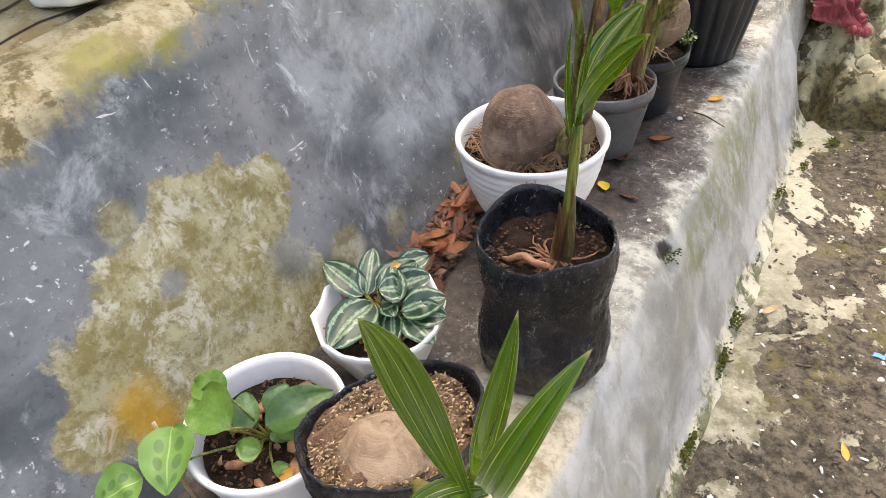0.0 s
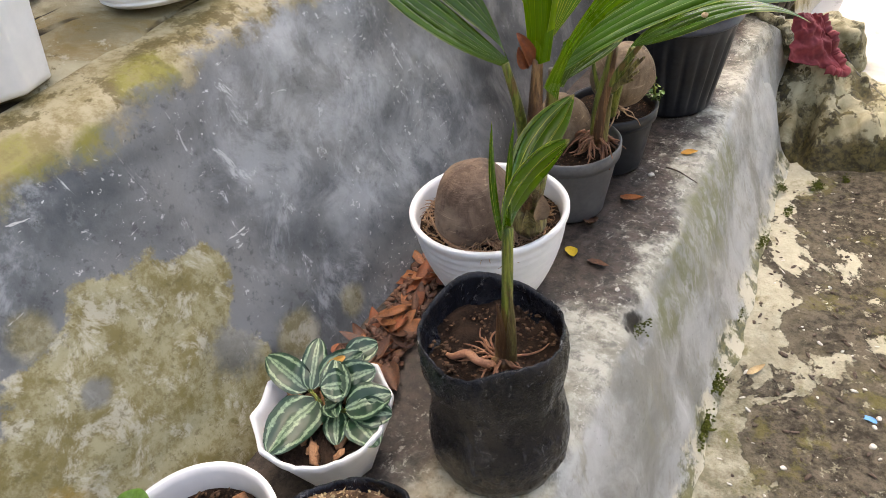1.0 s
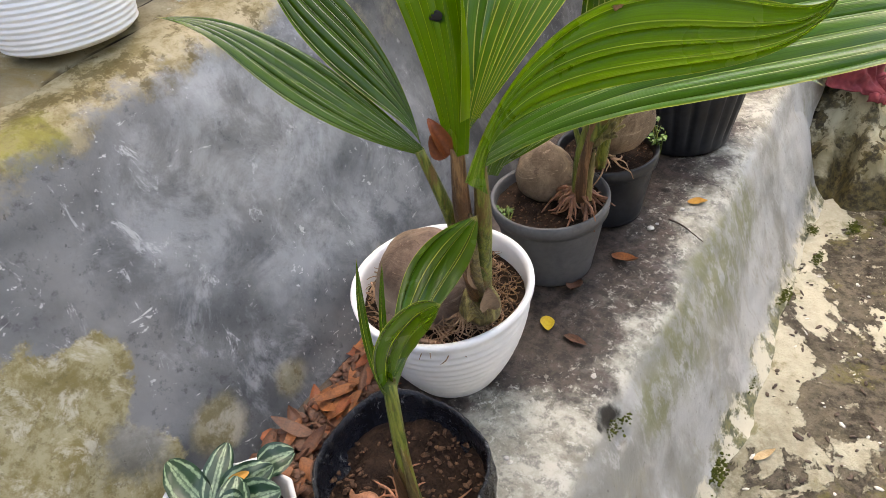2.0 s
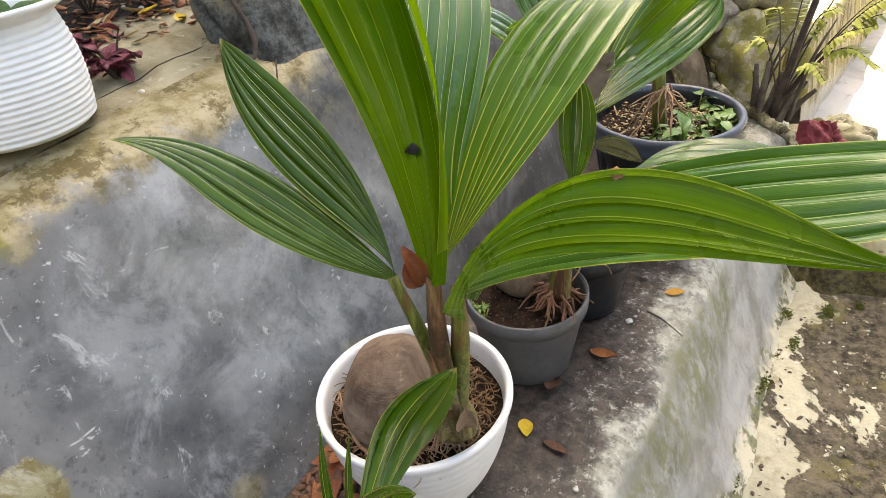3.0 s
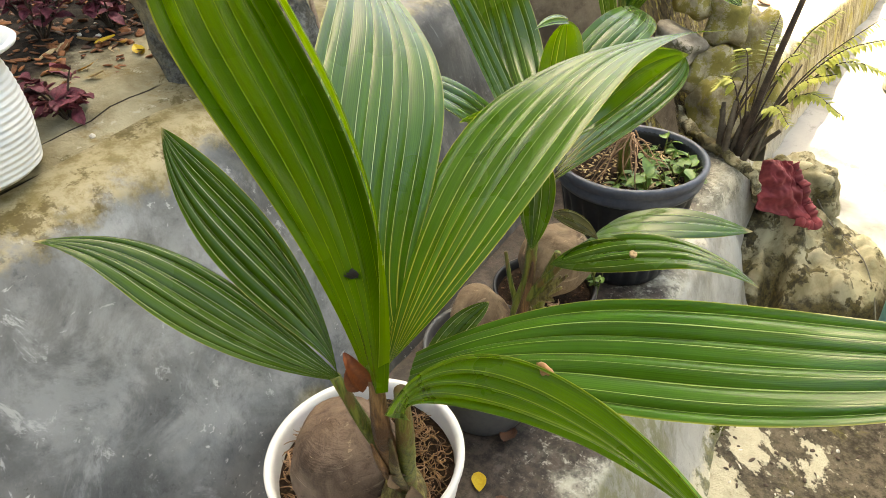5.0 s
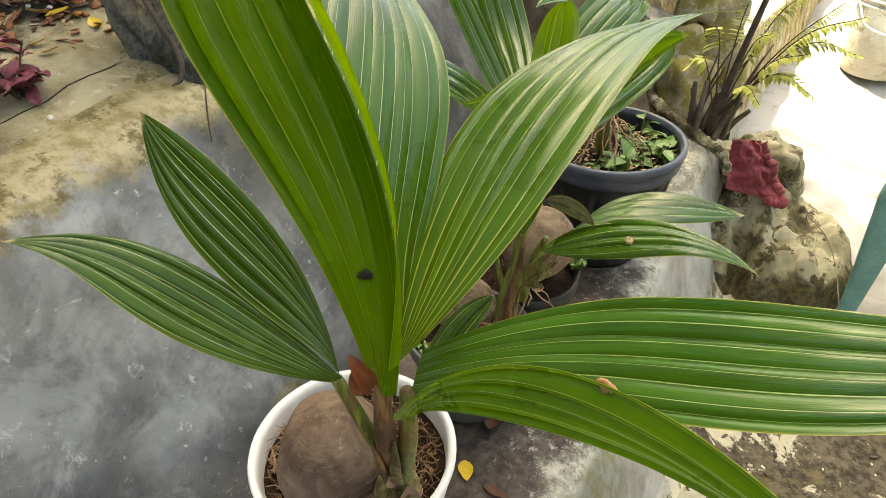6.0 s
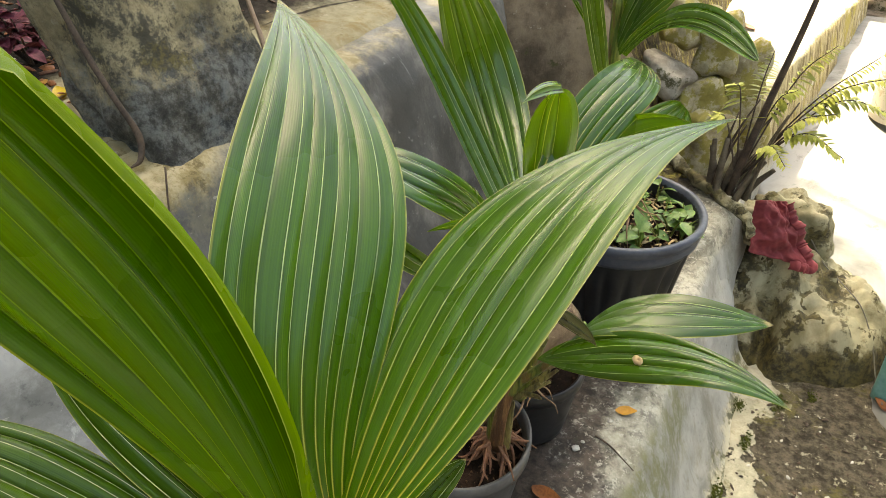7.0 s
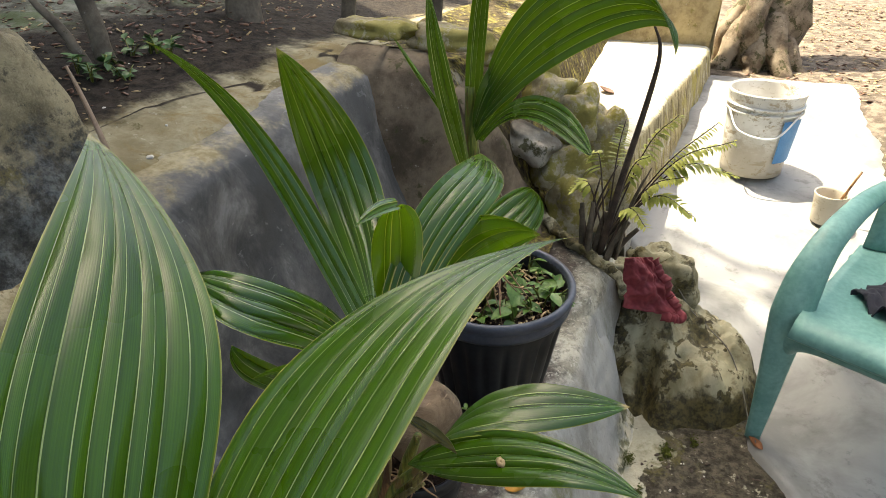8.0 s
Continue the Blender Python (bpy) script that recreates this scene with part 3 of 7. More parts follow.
STEM = stem_skin("palm_stem", (0.045, 0.075, 0.008), (0.20, 0.22, 0.04), (0.15, 0.085, 0.03))
SHEATH = stem_skin("palm_sheath", (0.12, 0.055, 0.022), (0.30, 0.17, 0.075), (0.055, 0.026, 0.014))
RUST = plain("withered_sheath", (0.11, 0.026, 0.009), (0.27, 0.075, 0.018), 40, 0.6, 0.5, 0.003)
BULB = stem_skin("sprout_bulb", (0.09, 0.075, 0.025), (0.26, 0.22, 0.08), (0.07, 0.04, 0.02))
ROOT = plain("root_fibre", (0.17, 0.085, 0.045), (0.42, 0.27, 0.165), 60, 0.75)
RUST_ROOT = plain("thick_root", (0.17, 0.062, 0.030), (0.40, 0.20, 0.11), 60, 0.6, 0.6, 0.004)
ROOT_RED = plain("stilt_root", (0.085, 0.030, 0.016), (0.27, 0.125, 0.065), 70, 0.6)
HUSK = husk()
HUSK_DUSTY = husk("coconut_husk_dusty", (0.16, 0.105, 0.062), (0.34, 0.25, 0.165), (0.42, 0.325, 0.225))
HUSK_PALE = husk("coconut_husk_pale", (0.12, 0.082, 0.050), (0.26, 0.19, 0.125), (0.38, 0.29, 0.20))
SOIL = plain("potting_soil", (0.008, 0.005, 0.0035), (0.040, 0.024, 0.016), 45, 0.9, 0.9, 0.008, 0.12)
SOIL_DRY = plain("dry_potting_soil", (0.065, 0.036, 0.022), (0.26, 0.165, 0.098), 55, 0.9, 0.9, 0.008, 0.15)
CRUMB = plain("soil_crumb", (0.03, 0.018, 0.012), (0.15, 0.085, 0.05), 70, 0.85, 0.15, 0.002, 0.15)
MOSS = plain("moss_tuft", (0.022, 0.030, 0.005), (0.085, 0.095, 0.018), 90, 0.95, 0.6, 0.003, 0.1)
CHIP = plain("husk_chip", (0.18, 0.08, 0.035), (0.46, 0.24, 0.12), 50, 0.8)
WHITE = plain("white_plastic", (0.70, 0.71, 0.71), (0.80, 0.80, 0.79), 8, 0.38, 0.08, 0.001)
GREY = plain("grey_plastic", (0.060, 0.062, 0.066), (0.105, 0.107, 0.110), 14, 0.45)
BLACK = plain("black_plastic", (0.007, 0.008, 0.010), (0.020, 0.022, 0.026), 14, 0.36, 0.15, 0.002, 0.35)
RIM_BLUE = plain("faded_black_plastic", (0.030, 0.038, 0.058), (0.075, 0.088, 0.120), 14, 0.4)
POLY = polythene()
LITTER = plain("fallen_leaf_brown", (0.12, 0.040, 0.014), (0.33, 0.125, 0.042), 40, 0.6)
LITTER_DARK = plain("fallen_leaf_dark", (0.055, 0.025, 0.015), (0.17, 0.075, 0.04), 40, 0.6)
LITTER_YELLOW = plain("fallen_leaf_yellow", (0.52, 0.33, 0.02), (0.68, 0.50, 0.05), 40, 0.5)
LITTER_ORANGE = plain("fallen_leaf_orange", (0.48, 0.22, 0.03), (0.62, 0.34, 0.06), 40, 0.5)
CHAFF = plain("husk_chaff", (0.30, 0.21, 0.10), (0.58, 0.45, 0.27), 60, 0.8, 0.3, 0.002, 0.2)
PEBBLE = plain("pale_pebble", (0.45, 0.43, 0.38), (0.7, 0.68, 0.62), 60, 0.7)
ROT = plain("rotten_leaf", (0.004, 0.004, 0.003), (0.015, 0.012, 0.008), 80, 0.7)
TWIG = plain("dark_twig", (0.03, 0.02, 0.015), (0.10, 0.07, 0.05), 50, 0.8)
STRIPED = striped_leaf()
SPOTTED = spotted_leaf()
HERB = plain("herb_leaf", (0.055, 0.125, 0.014), (0.13, 0.235, 0.04), 24, 0.42, 0.5, 0.003)
WEED = plain("weed_leaf", (0.03, 0.085, 0.02), (0.09, 0.18, 0.05), 30, 0.5)
COLEUS = plain("red_foliage", (0.07, 0.012, 0.022), (0.29, 0.065, 0.095), 30, 0.6, 0.5, 0.004)
HERB_DARK = plain("herb_leaf_dark", (0.022, 0.062, 0.010), (0.065, 0.135, 0.026), 24, 0.4, 0.5, 0.003)
PAPER = plain("papery_husk", (0.20, 0.13, 0.085), (0.36, 0.26, 0.18), 40, 0.7, 0.4, 0.002)
CABLE = plain("grey_cable", (0.09, 0.082, 0.07), (0.17, 0.155, 0.13), 30, 0.6)
FERN = plain("fern_leaf", (0.22, 0.25, 0.03), (0.42, 0.42, 0.07), 30, 0.55)
CLOTH = plain("maroon_cloth", (0.12, 0.013, 0.020), (0.29, 0.048, 0.056), 9, 0.75, 0.3)
CLOTH_DARK = plain("navy_cloth", (0.012, 0.013, 0.022), (0.03, 0.032, 0.045), 60, 0.85, 0.3)
CHAIR = plain("sea_green_plastic", (0.11, 0.27, 0.235), (0.21, 0.41, 0.37), 10, 0.42)


def dirty_pail():
    k = Nodes("dirty_white_pail", 0.5, 0, 0.4)
    z = k.xyz()[2]
    n1 = k.noise(11, 8, 0.74, 0.4, stretch=(1, 1, 1.8))
    col = k.mix(k.step(k.noise(7, 6), 0.35, 0.65), (0.60, 0.58, 0.53), (0.76, 0.75, 0.72))
    col = k.mix(k.step(n1, 0.52, 0.60, 0, 0.8), col, (0.34, 0.27, 0.17))
    low = k.math("ADD", z, k.math("MULTIPLY", k.math("SUBTRACT", n1, 0.5), 0.5))
    col = k.mix(k.step(low, 0.20, 0.10, 0, 0.6), col, (0.38, 0.31, 0.20))
    col = k.mix(k.step(k.noise(34, 7, 0.76), 0.60, 0.65, 0, 0.7), col, (0.16, 0.12, 0.07))
    k.bump(n1, 0.2, 0.002)
    return k.done(col)


PAIL = dirty_pail()
BLUE = plain("blue_print", (0.05, 0.22, 0.50), (0.10, 0.30, 0.58), 20, 0.5)
BARK = rock_mossy("tree_bark", (0.07, 0.055, 0.04), (0.20, 0.165, 0.12), 0.62)
TREE_LEAF = plain("tree_leaf", (0.03, 0.07, 0.015), (0.07, 0.13, 0.03), 20, 0.5)
DARK_SCREEN = plain("dark_screen_plaster", (0.035, 0.038, 0.038), (0.085, 0.088, 0.085), 2.5, 0.9)
# pale blue, so the unseen wall and eave cool the leaf reflections
PLASTER = plain("screen_plaster", (0.40, 0.45, 0.50), (0.52, 0.57, 0.62), 3, 0.85)


# ---------------------------------------------------------------- mesh helpers
def rnd(a, b):
    return random.uniform(a, b)


def mesh_of(name, verts, faces, uvs=None, smooth=True):
    me = bpy.data.meshes.new(name)
    me.from_pydata([tuple(v) for v in verts], [], faces)
    if uvs is not None:
        layer = me.uv_layers.new(name="UVMap")
        for loop in me.loops:
            layer.data[loop.index].uv = uvs[loop.vertex_index]
    me.update()
    if smooth:
        me.polygons.foreach_set("use_smooth", [True] * len(me.polygons))
    return me


def part(name, me, material, parent=None, label=""):
    """One mesh object, under a thing or under a part."""
    ob = new(name, me)
    if not me.materials:
        me.materials.append(material)
    ob.parent = parent
    if label:
        ob["label"] = label
    return ob


def thing(name, label, category, group="", place=(0, 0, 0)):
    ob = new(name)
    ob.empty_display_size = 0.02
    ob.location = place
    return tagged(ob, label, category, group)


def grid_faces(nu, nv, wrap=False, flip=False):
    """Faces of nu rows of nv points; wrap joins the last column to the first."""
    out = []
    for i in range(nu - 1):
        for j in range(nv if wrap else nv - 1):
            k = (j + 1) % nv
            f = (i * nv + j, i * nv + k, (i + 1) * nv + k, (i + 1) * nv + j)
            out.append(f[::-1] if flip else f)
    return out


def join(meshes, name="mesh"):
    """Many (verts, faces) in one."""
    verts, faces = [], []
    for v, f in meshes:
        k = len(verts)
        verts += [tuple(p) for p in v]
        faces += [tuple(i + k for i in q) for q in f]
    return mesh_of(name, verts, faces)


def lathe(profile, n=48, wobble=None):
    """Turns (radius, height) pairs round z; a closed section gives real thickness."""
    verts = []
    for i, (r, z) in enumerate(profile):
        for j in range(n):
            a = 2 * math.pi * j / n
            q = wobble(a, z, r) if wobble else r
            verts.append((q * math.cos(a), q * math.sin(a), z))
    return verts, grid_faces(len(profile), n, True)


def smooth_line(points, n):
    """A Catmull-Rom line through points."""
    p = [Vector(q) for q in points]
    p = [p[0] * 2 - p[1]] + p + [p[-1] * 2 - p[-2]]
    out = []
    for i in range(n):
        s = i / (n - 1) * (len(p) - 3)
        k = min(int(s), len(p) - 4)
        f = s - k
        a, b, c, d = p[k:k + 4]
        out.append(0.5 * ((2 * b) + (c - a) * f + (2 * a - 5 * b + 4 * c - d) * f * f + (3 * b - a - 3 * c + d) * f ** 3))
    return out


def tube(points, radii, n=10, steps=14, flat=1.0):
    """A tapering tube along a smooth line, closed at both ends."""
    line = smooth_line(points, steps)
    verts = []
    side = None
    for i, p in enumerate(line):
        d = (line[min(i + 1, steps - 1)] - line[max(i - 1, 0)]).normalized()
        ref = side if side else (Vector((1, 0, 0)) if abs(d.x) < 0.8 else Vector((0, 1, 0)))
        u = (ref - d * ref.dot(d)).normalized()
        side = u
        w = d.cross(u)
        s = i / (steps - 1) * (len(radii) - 1)
        k = min(int(s), len(radii) - 2)
        r = radii[k] + (radii[k + 1] - radii[k]) * (s - k)
        for j in range(n):
            a = 2 * math.pi * j / n
            verts.append(p + u * (r * math.cos(a)) + w * (r * flat * math.sin(a)))
    faces = grid_faces(steps, n, True)
    faces += [tuple(range(n))[::-1], tuple(range((steps - 1) * n, steps * n))]
    return verts, faces


def blob(radii, n=28, m=16, rough=0.06, scale=3.0, seed=0, pinch=None):
    """A closed, uneven ball."""
    verts, faces = [], []
    for i in range(m + 1):
        b = math.pi * i / m
        for j in range(n):
            a = 2 * math.pi * j / n
            d = Vector((math.sin(b) * math.cos(a), math.sin(b) * math.sin(a), math.cos(b)))
            k = 1 + rough * noise.noise(d * scale + Vector((seed, 0, 0)))
            if pinch:
                k *= pinch(d)
            verts.append((d.x * radii[0] * k, d.y * radii[1] * k, d.z * radii[2] * k))
    return verts, grid_faces(m + 1, n, True, True)


def moved(vf, m):
    return [m @ Vector(p) for p in vf[0]], vf[1]


def curve3(a, b, c, d, s):
    return a * (1 - s) ** 3 + b * (3 * s * (1 - s) ** 2) + c * (3 * s * s * (1 - s)) + d * s ** 3


def pleated(left, right, tip, folds=9, steps=56, pleat=0.16, arch=0.0, keel=None, hole=None):
    """A pleated palm lobe between two edges, each given by its base and two handles, which meet in the tip.
    pleat: depth of a fold over its width; arch: rise of the middle over the width; keel: a crease (where, depth);
    hole: a worn-through spot (across, along, half width, half length)."""
    l0, l1, l2 = (Vector(p) for p in left)
    r0, r1, r2 = (Vector(p) for p in right)
    t = Vector(tip)
    if (r0 - l0).dot(r1 - l1) < 0:
        l0, r0 = r0, l0
    across = (0.0, 0.07, 0.22, 0.5, 0.78, 0.93)
    rise = (-1.0, -0.45, 0.35, 0.75, 0.35, -0.45)
    cols = len(across) * folds + 1
    verts, uvs, rim = [], [], []
    for i in range(steps):
        s = (i / (steps - 1)) ** 0.9
        a, b = curve3(l0, l1, l2, t, s), curve3(r0, r1, r2, t, s)
        ds = 0.02
        c = (curve3(l0, l1, l2, t, min(1, s + ds)) + curve3(r0, r1, r2, t, min(1, s + ds))) / 2
        c0 = (curve3(l0, l1, l2, t, max(0, s - ds)) + curve3(r0, r1, r2, t, max(0, s - ds))) / 2
        w = b - a
        nrm = w.cross(c - c0)
        nrm = nrm.normalized() if nrm.length > 1e-9 else Vector((0, 0, 1))
        width = w.length
        for j in range(cols):
            cell, m = divmod(j, len(across))
            u = min(1.0, (cell + across[m]) / folds)
            # uneven panel widths
            v = u + 0.30 / folds * math.sin(2 * math.pi * u) * math.sin(u * 17 + l0.x * 90)
            # facets that tilt to and fro, each slightly hollow
            low, high = (-1) ** cell * (1 + 0.35 * math.sin(cell * 2.4 + l0.y * 60)), (-1) ** (cell + 1) * (1 + 0.35 * math.sin(cell * 2.4 + 2.4 + l0.y * 60))
            zig = low + (high - low) * (across[m] if cell < folds else 0.0)
            lift = width / folds * (pleat * zig + min(0.10, 0.4 * pleat) * rise[m]) * min(1.0, 0.35 + 1.6 * s) + arch * width * 4 * v * (1 - v)
            if keel:
                lift += keel[1] * width * (v / keel[0] if v < keel[0] else (1 - v) / (1 - keel[0])) ** 1.5
            lift += 0.030 * width * noise.noise(Vector((v * 2.2, s * 3, l0.x * 40))) + 0.010 * width * noise.noise(Vector((v * 9, s * 7, l0.y * 40)))
            verts.append(a + w * v + nrm * lift)
            uvs.append((u * folds, s))
            rim.append((u, s))
    faces = grid_faces(steps, cols)
    if hole:
        faces = [f for f in faces if abs(rim[f[0]][0] + 0.5 / cols - hole[0]) > hole[2] or abs(rim[f[0]][1] + 0.5 / steps - hole[1]) > hole[3]]
    me = mesh_of("lobe", verts, faces, uvs)
    layer = me.uv_layers.new(name="whole")
    for loop in me.loops:
        layer.data[loop.index].uv = rim[loop.vertex_index]
    return me


def leaf_sheet(length, width, bend=0.3, cup=0.15, steps=10, cols=5, sharp=1.0, wave=0.0, seed=0):
    """A simple leaf along +y from the origin, curving with bend, cupped across."""
    verts, uvs = [], []
    ang, y, z = 0.0, 0.0, 0.0
    for i in range(steps):
        s = i / (steps - 1)
        w = width * (math.sin(math.pi * min(1, s ** 0.8 * 0.97 + 0.02)) ** sharp) * 0.5 + 0.0004
        for j in range(cols):
            v = j / (cols - 1) * 2 - 1
            lift = cup * w * v * v + wave * width * noise.noise(Vector((v * 2, s * 4, seed)))
            verts.append((v * w, y - math.sin(ang) * lift, z + math.cos(ang) * lift))
            uvs.append((v / 2 + 0.5, s))
        ang = -bend * s
        y += math.cos(ang) * length / (steps - 1)
        z += math.sin(ang) * length / (steps - 1)
    return verts, grid_faces(steps, cols), uvs


def leaf_mesh(*a, **k):
    v, f, u = leaf_sheet(*a, **k)
    return mesh_of("leaf", v, f, u)


def leaf_between(t, name, base, tip, width, material, bend=0.5, cup=0.2, facing=(0.35, -0.45, 1.0), sharp=0.6, roll=0.0, seed=0):
    """A leaf from base to tip whose upper side turns to a direction."""
    a, b = Vector(base), Vector(tip)
    y = (b - a).normalized()
    z = Vector(facing)
    z = (z - y * z.dot(y)).normalized()
    x = y.cross(z)
    m = Matrix((x, y, z)).transposed().to_4x4()
    m.translation = a
    ob = part(name, leaf_mesh((b - a).length * 1.04, width, bend, cup, 14, 9, sharp, 0.09, seed), material, t)
    ob.matrix_local = m @ pose(0, 0, 0, math.degrees(bend) * 0.45, roll, 0)
    return ob


def sheet(xs, ys, height):
    """A ground sheet over the given lines of x and y."""
    verts = [(x, y, height(x, y)) for x in xs for y in ys]
    return verts, grid_faces(len(xs), len(ys), False, False)


def n3(x, y, z, s):
    return noise.fractal(Vector((x, y, z)) * s, 0.8, 2.0, 4)


def lines(lo, hi, n):
    return [lo + (hi - lo) * i / (n - 1) for i in range(n)]


# ---------------------------------------------------------------- ground, ledge, wall, terrace
def yard_z(x, y):
    rise = 0.15 * max(0.0, min(y, 5.0) - 2.7)
    return -0.385 + rise + 0.010 * n3(x, y, 0, 2.2) + 0.006 * n3(x, y, 3, 9)


far = [-60, -30, -14, -8, -5]
gx = far + lines(-3.5, 0.2, 10) + lines(0.36, 1.9, 60) + [2.2, 2.6, 3.2, 4, 5, 7, 10, 18, 35, 70]
gy = [-60, -30, -12, -6, -3, -1.5, -0.5] + lines(0, 4.2, 130) + lines(4.3, 9, 40) + [10, 12, 16, 24, 40, 80]
tagged(part("ground", mesh_of("ground", *sheet(gx, gy, yard_z)), YARD), "dark damp yard ground with flaking cream cement and moss patches", "ground", kind="structure")


def along(profile, ys, shift):
    """A section (x, z) carried along y, with shift(x, z, y) giving each point's offset; closed at both ends."""
    verts = []
    for y in ys:
        for x, z in profile:
            dx, dz = shift(x, z, y)
            verts.append((x + dx, y, z + dz))
    n = len(profile)
    faces = grid_faces(len(ys), n)
    faces += [tuple(range(n)), tuple(range((len(ys) - 1) * n, len(ys) * n))[::-1]]
    return verts, faces


def fill(points, n):
    """A polyline resampled to n even points."""
    p = [Vector((x, 0, z)) for x, z in points]
    d = [0.0]
    for a, b in zip(p, p[1:]):
        d.append(d[-1] + (b - a).length)
    out = []
    for i in range(n):
        s = d[-1] * i / (n - 1)
        k = max(j for j in range(len(d) - 1) if d[j] <= s + 1e-9)
        f = (s - d[k]) / (d[k + 1] - d[k])
        q = p[k].lerp(p[k + 1], f)
        out.append((q.x, q.z))
    return out


def ledge_shift(x, z, y):
    if z < -0.5 or x < -0.3:
        return 0, 0
    worn = 0.008 * n3(x, y, z, 4) + 0.0012 * n3(x, y, z, 18)
    top = 1.0 if z > -0.01 and x < 0.33 else 0.0
    dip = -0.045 * math.exp(-(((y - 1.177) / 0.022) ** 2 + ((x - 0.362) / 0.022) ** 2)) if z > -0.06 else 0
    return (0 if top else worn * 1.2), (worn * 0.25 if top else worn * 0.5) + dip


ledge_section = [(-0.40, -0.6), (-0.40, -0.006), (-0.15, 0.0)] + fill([(-0.14, 0.0), (0.325, 0.0), (0.352, -0.006), (0.368, -0.025), (0.40, -0.10), (0.455, -0.25), (0.49, -0.34), (0.525, -0.385), (0.56, -0.41)], 66) + [(0.56, -0.6)]
tagged(part("ledge", mesh_of("ledge", *along(ledge_section, lines(-1.6, 2.52, 260), ledge_shift)), LEDGE), "worn cement ledge with a pale chipped lip", "ledge", kind="structure")


def crest(y):
    return 0.53 + 0.055 * min(1.0, max(-0.5, (y - 0.5) / 0.8)) + 0.03 * max(0.0, min(1.2, y - 1.5))


def wall_shift(x, z, y):
    if z < -0.1 or x < -3:
        return 0, 0
    k = max(0.0, z) / 0.6
    lump = 0.010 * n3(x, y, z, 2.5) + 0.004 * n3(x, y, z, 11)
    return lump + 0.006, (crest(y) - 0.6) * min(1.0, k)


wall_section = [(-0.55, -0.5), (-0.10, -0.5), (-0.115, -0.02)] + fill([(-0.115, -0.02), (-0.16, 0.12), (-0.215, 0.28), (-0.26, 0.42), (-0.288, 0.52), (-0.312, 0.578), (-0.35, 0.602), (-0.42, 0.61)], 60) + [(-0.55, 0.58)]
tagged(part("wall_bank", mesh_of("wall", *along(wall_section, lines(-1.6, 2.50, 230), wall_shift)), WALL), "leaning grey cement retaining wall streaked white with ochre moss stains", "wall", kind="structure")


def terrace_z(x, y):
    k = min(1.0, max(0.0, (-0.42 - x) / 0.5))
    return crest(y) + 0.012 + 0.07 * k + 0.05 * max(0.0, min(3.0, -x - 1)) + 0.012 * n3(x, y, 1, 3.5) + 0.007 * n3(x, y, 2, 14)


tx = [-9, -6, -4.5, -3.6] + lines(-3, -1.3, 16) + lines(-1.25, -0.375, 40)
ty = [-8, -5, -3, -2] + lines(-1.6, 3.4, 130) + [3.8, 4.3, 5, 6, 8, 11]
tagged(part("terrace", mesh_of("terrace", *sheet(tx, ty, lambda x, y: terrace_z(x, y) - (0.09 * max(0, y - 2.5) if x > -1.2 else 0) - (0.05 * math.exp(-((x + 0.375) / 0.02) ** 2)))), TERRACE), "tan weathered terrace crust with dark soil behind", "terrace", kind="structure")

# weathered block standing on the crest
bv, bf = blob((0.085, 0.140, 0.215), 72, 60, 0.12, 3.2, 4, lambda d: 0.93 / max(0.55, (abs(d.x) ** 8 + abs(d.y) ** 8 + abs(d.z) ** 8) ** 0.125))
bv = [Vector(p) * (1 + 0.05 * n3(p[0], p[1], p[2], 9) + 0.02 * n3(p[0], p[1], p[2], 30)) for p in bv]
block = part("stone_block", mesh_of("block", bv, bf), BLOCK)
block.matrix_world = pose(-0.436, 1.520, 0.672, 0, -17, 0)
tagged(block, "grey mossy stone block on the wall's crest", "stone")
# crack at the block's edge, laid on as a thin dark tube
tagged(part("tree_root", mesh_of("root", *tube([(-0.425, 1.362, 0.86), (-0.398, 1.370, 0.75), (-0.372, 1.372, 0.69), (-0.352, 1.378, 0.635), (-0.345, 1.365, 0.605), (-0.350, 1.350, 0.598)], [0.003, 0.0045, 0.004, 0.005, 0.004, 0.0015], 8, 30)), TWIG), "dark twisted root down the edge of the stone block", "root")
tagged(part("dry_stick", mesh_of("stick", *tube([(-0.405, 1.664, 0.810), (-0.388, 1.662, 0.765), (-0.362, 1.656, 0.69), (-0.342, 1.650, 0.618)], [0.002, 0.0035, 0.0045, 0.005], 8, 20)), PAPER), "pale dry stick leaning on the stone block", "stick")
# end wall behind the last pot
END = [((-0.40, 2.44), 0.635), ((-0.26, 2.45), 0.632), ((-0.12, 2.50), 0.612), ((0.00, 2.57), 0.53), ((0.08, 2.66), 0.39), ((0.13, 2.76), 0.22)]
ev = []
for i in range(40):
    s = i / 39 * (len(END) - 1)
    k = min(int(s), len(END) - 2)
    f = s - k
    (ax, ay), az = END[k]
    (bx, by), bz = END[k + 1]
    px, py, pz = ax + (bx - ax) * f, ay + (by - ay) * f, az + (bz - az) * f
    d = Vector((bx - ax, by - ay, 0)).normalized()
    nx, ny = d.y, -d.x
    for off, h in [(0.05, -0.45), (0.05, 0.0)] + [(0.05 - 0.09 * g, pz * g) for g in (0.15, 0.3, 0.45, 0.6, 0.75, 0.88)] + [(-0.05, pz * 0.96), (-0.085, pz), (-0.16, pz + 0.012), (-0.24, pz), (-0.27, pz * 0.9), (-0.28, -0.45)]:
        q = 0.012 * n3(px, h, off, 7)
        ev.append((px + nx * (off + q), py + ny * (off + q), h + q))
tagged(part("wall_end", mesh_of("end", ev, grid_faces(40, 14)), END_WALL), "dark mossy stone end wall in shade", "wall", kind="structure")


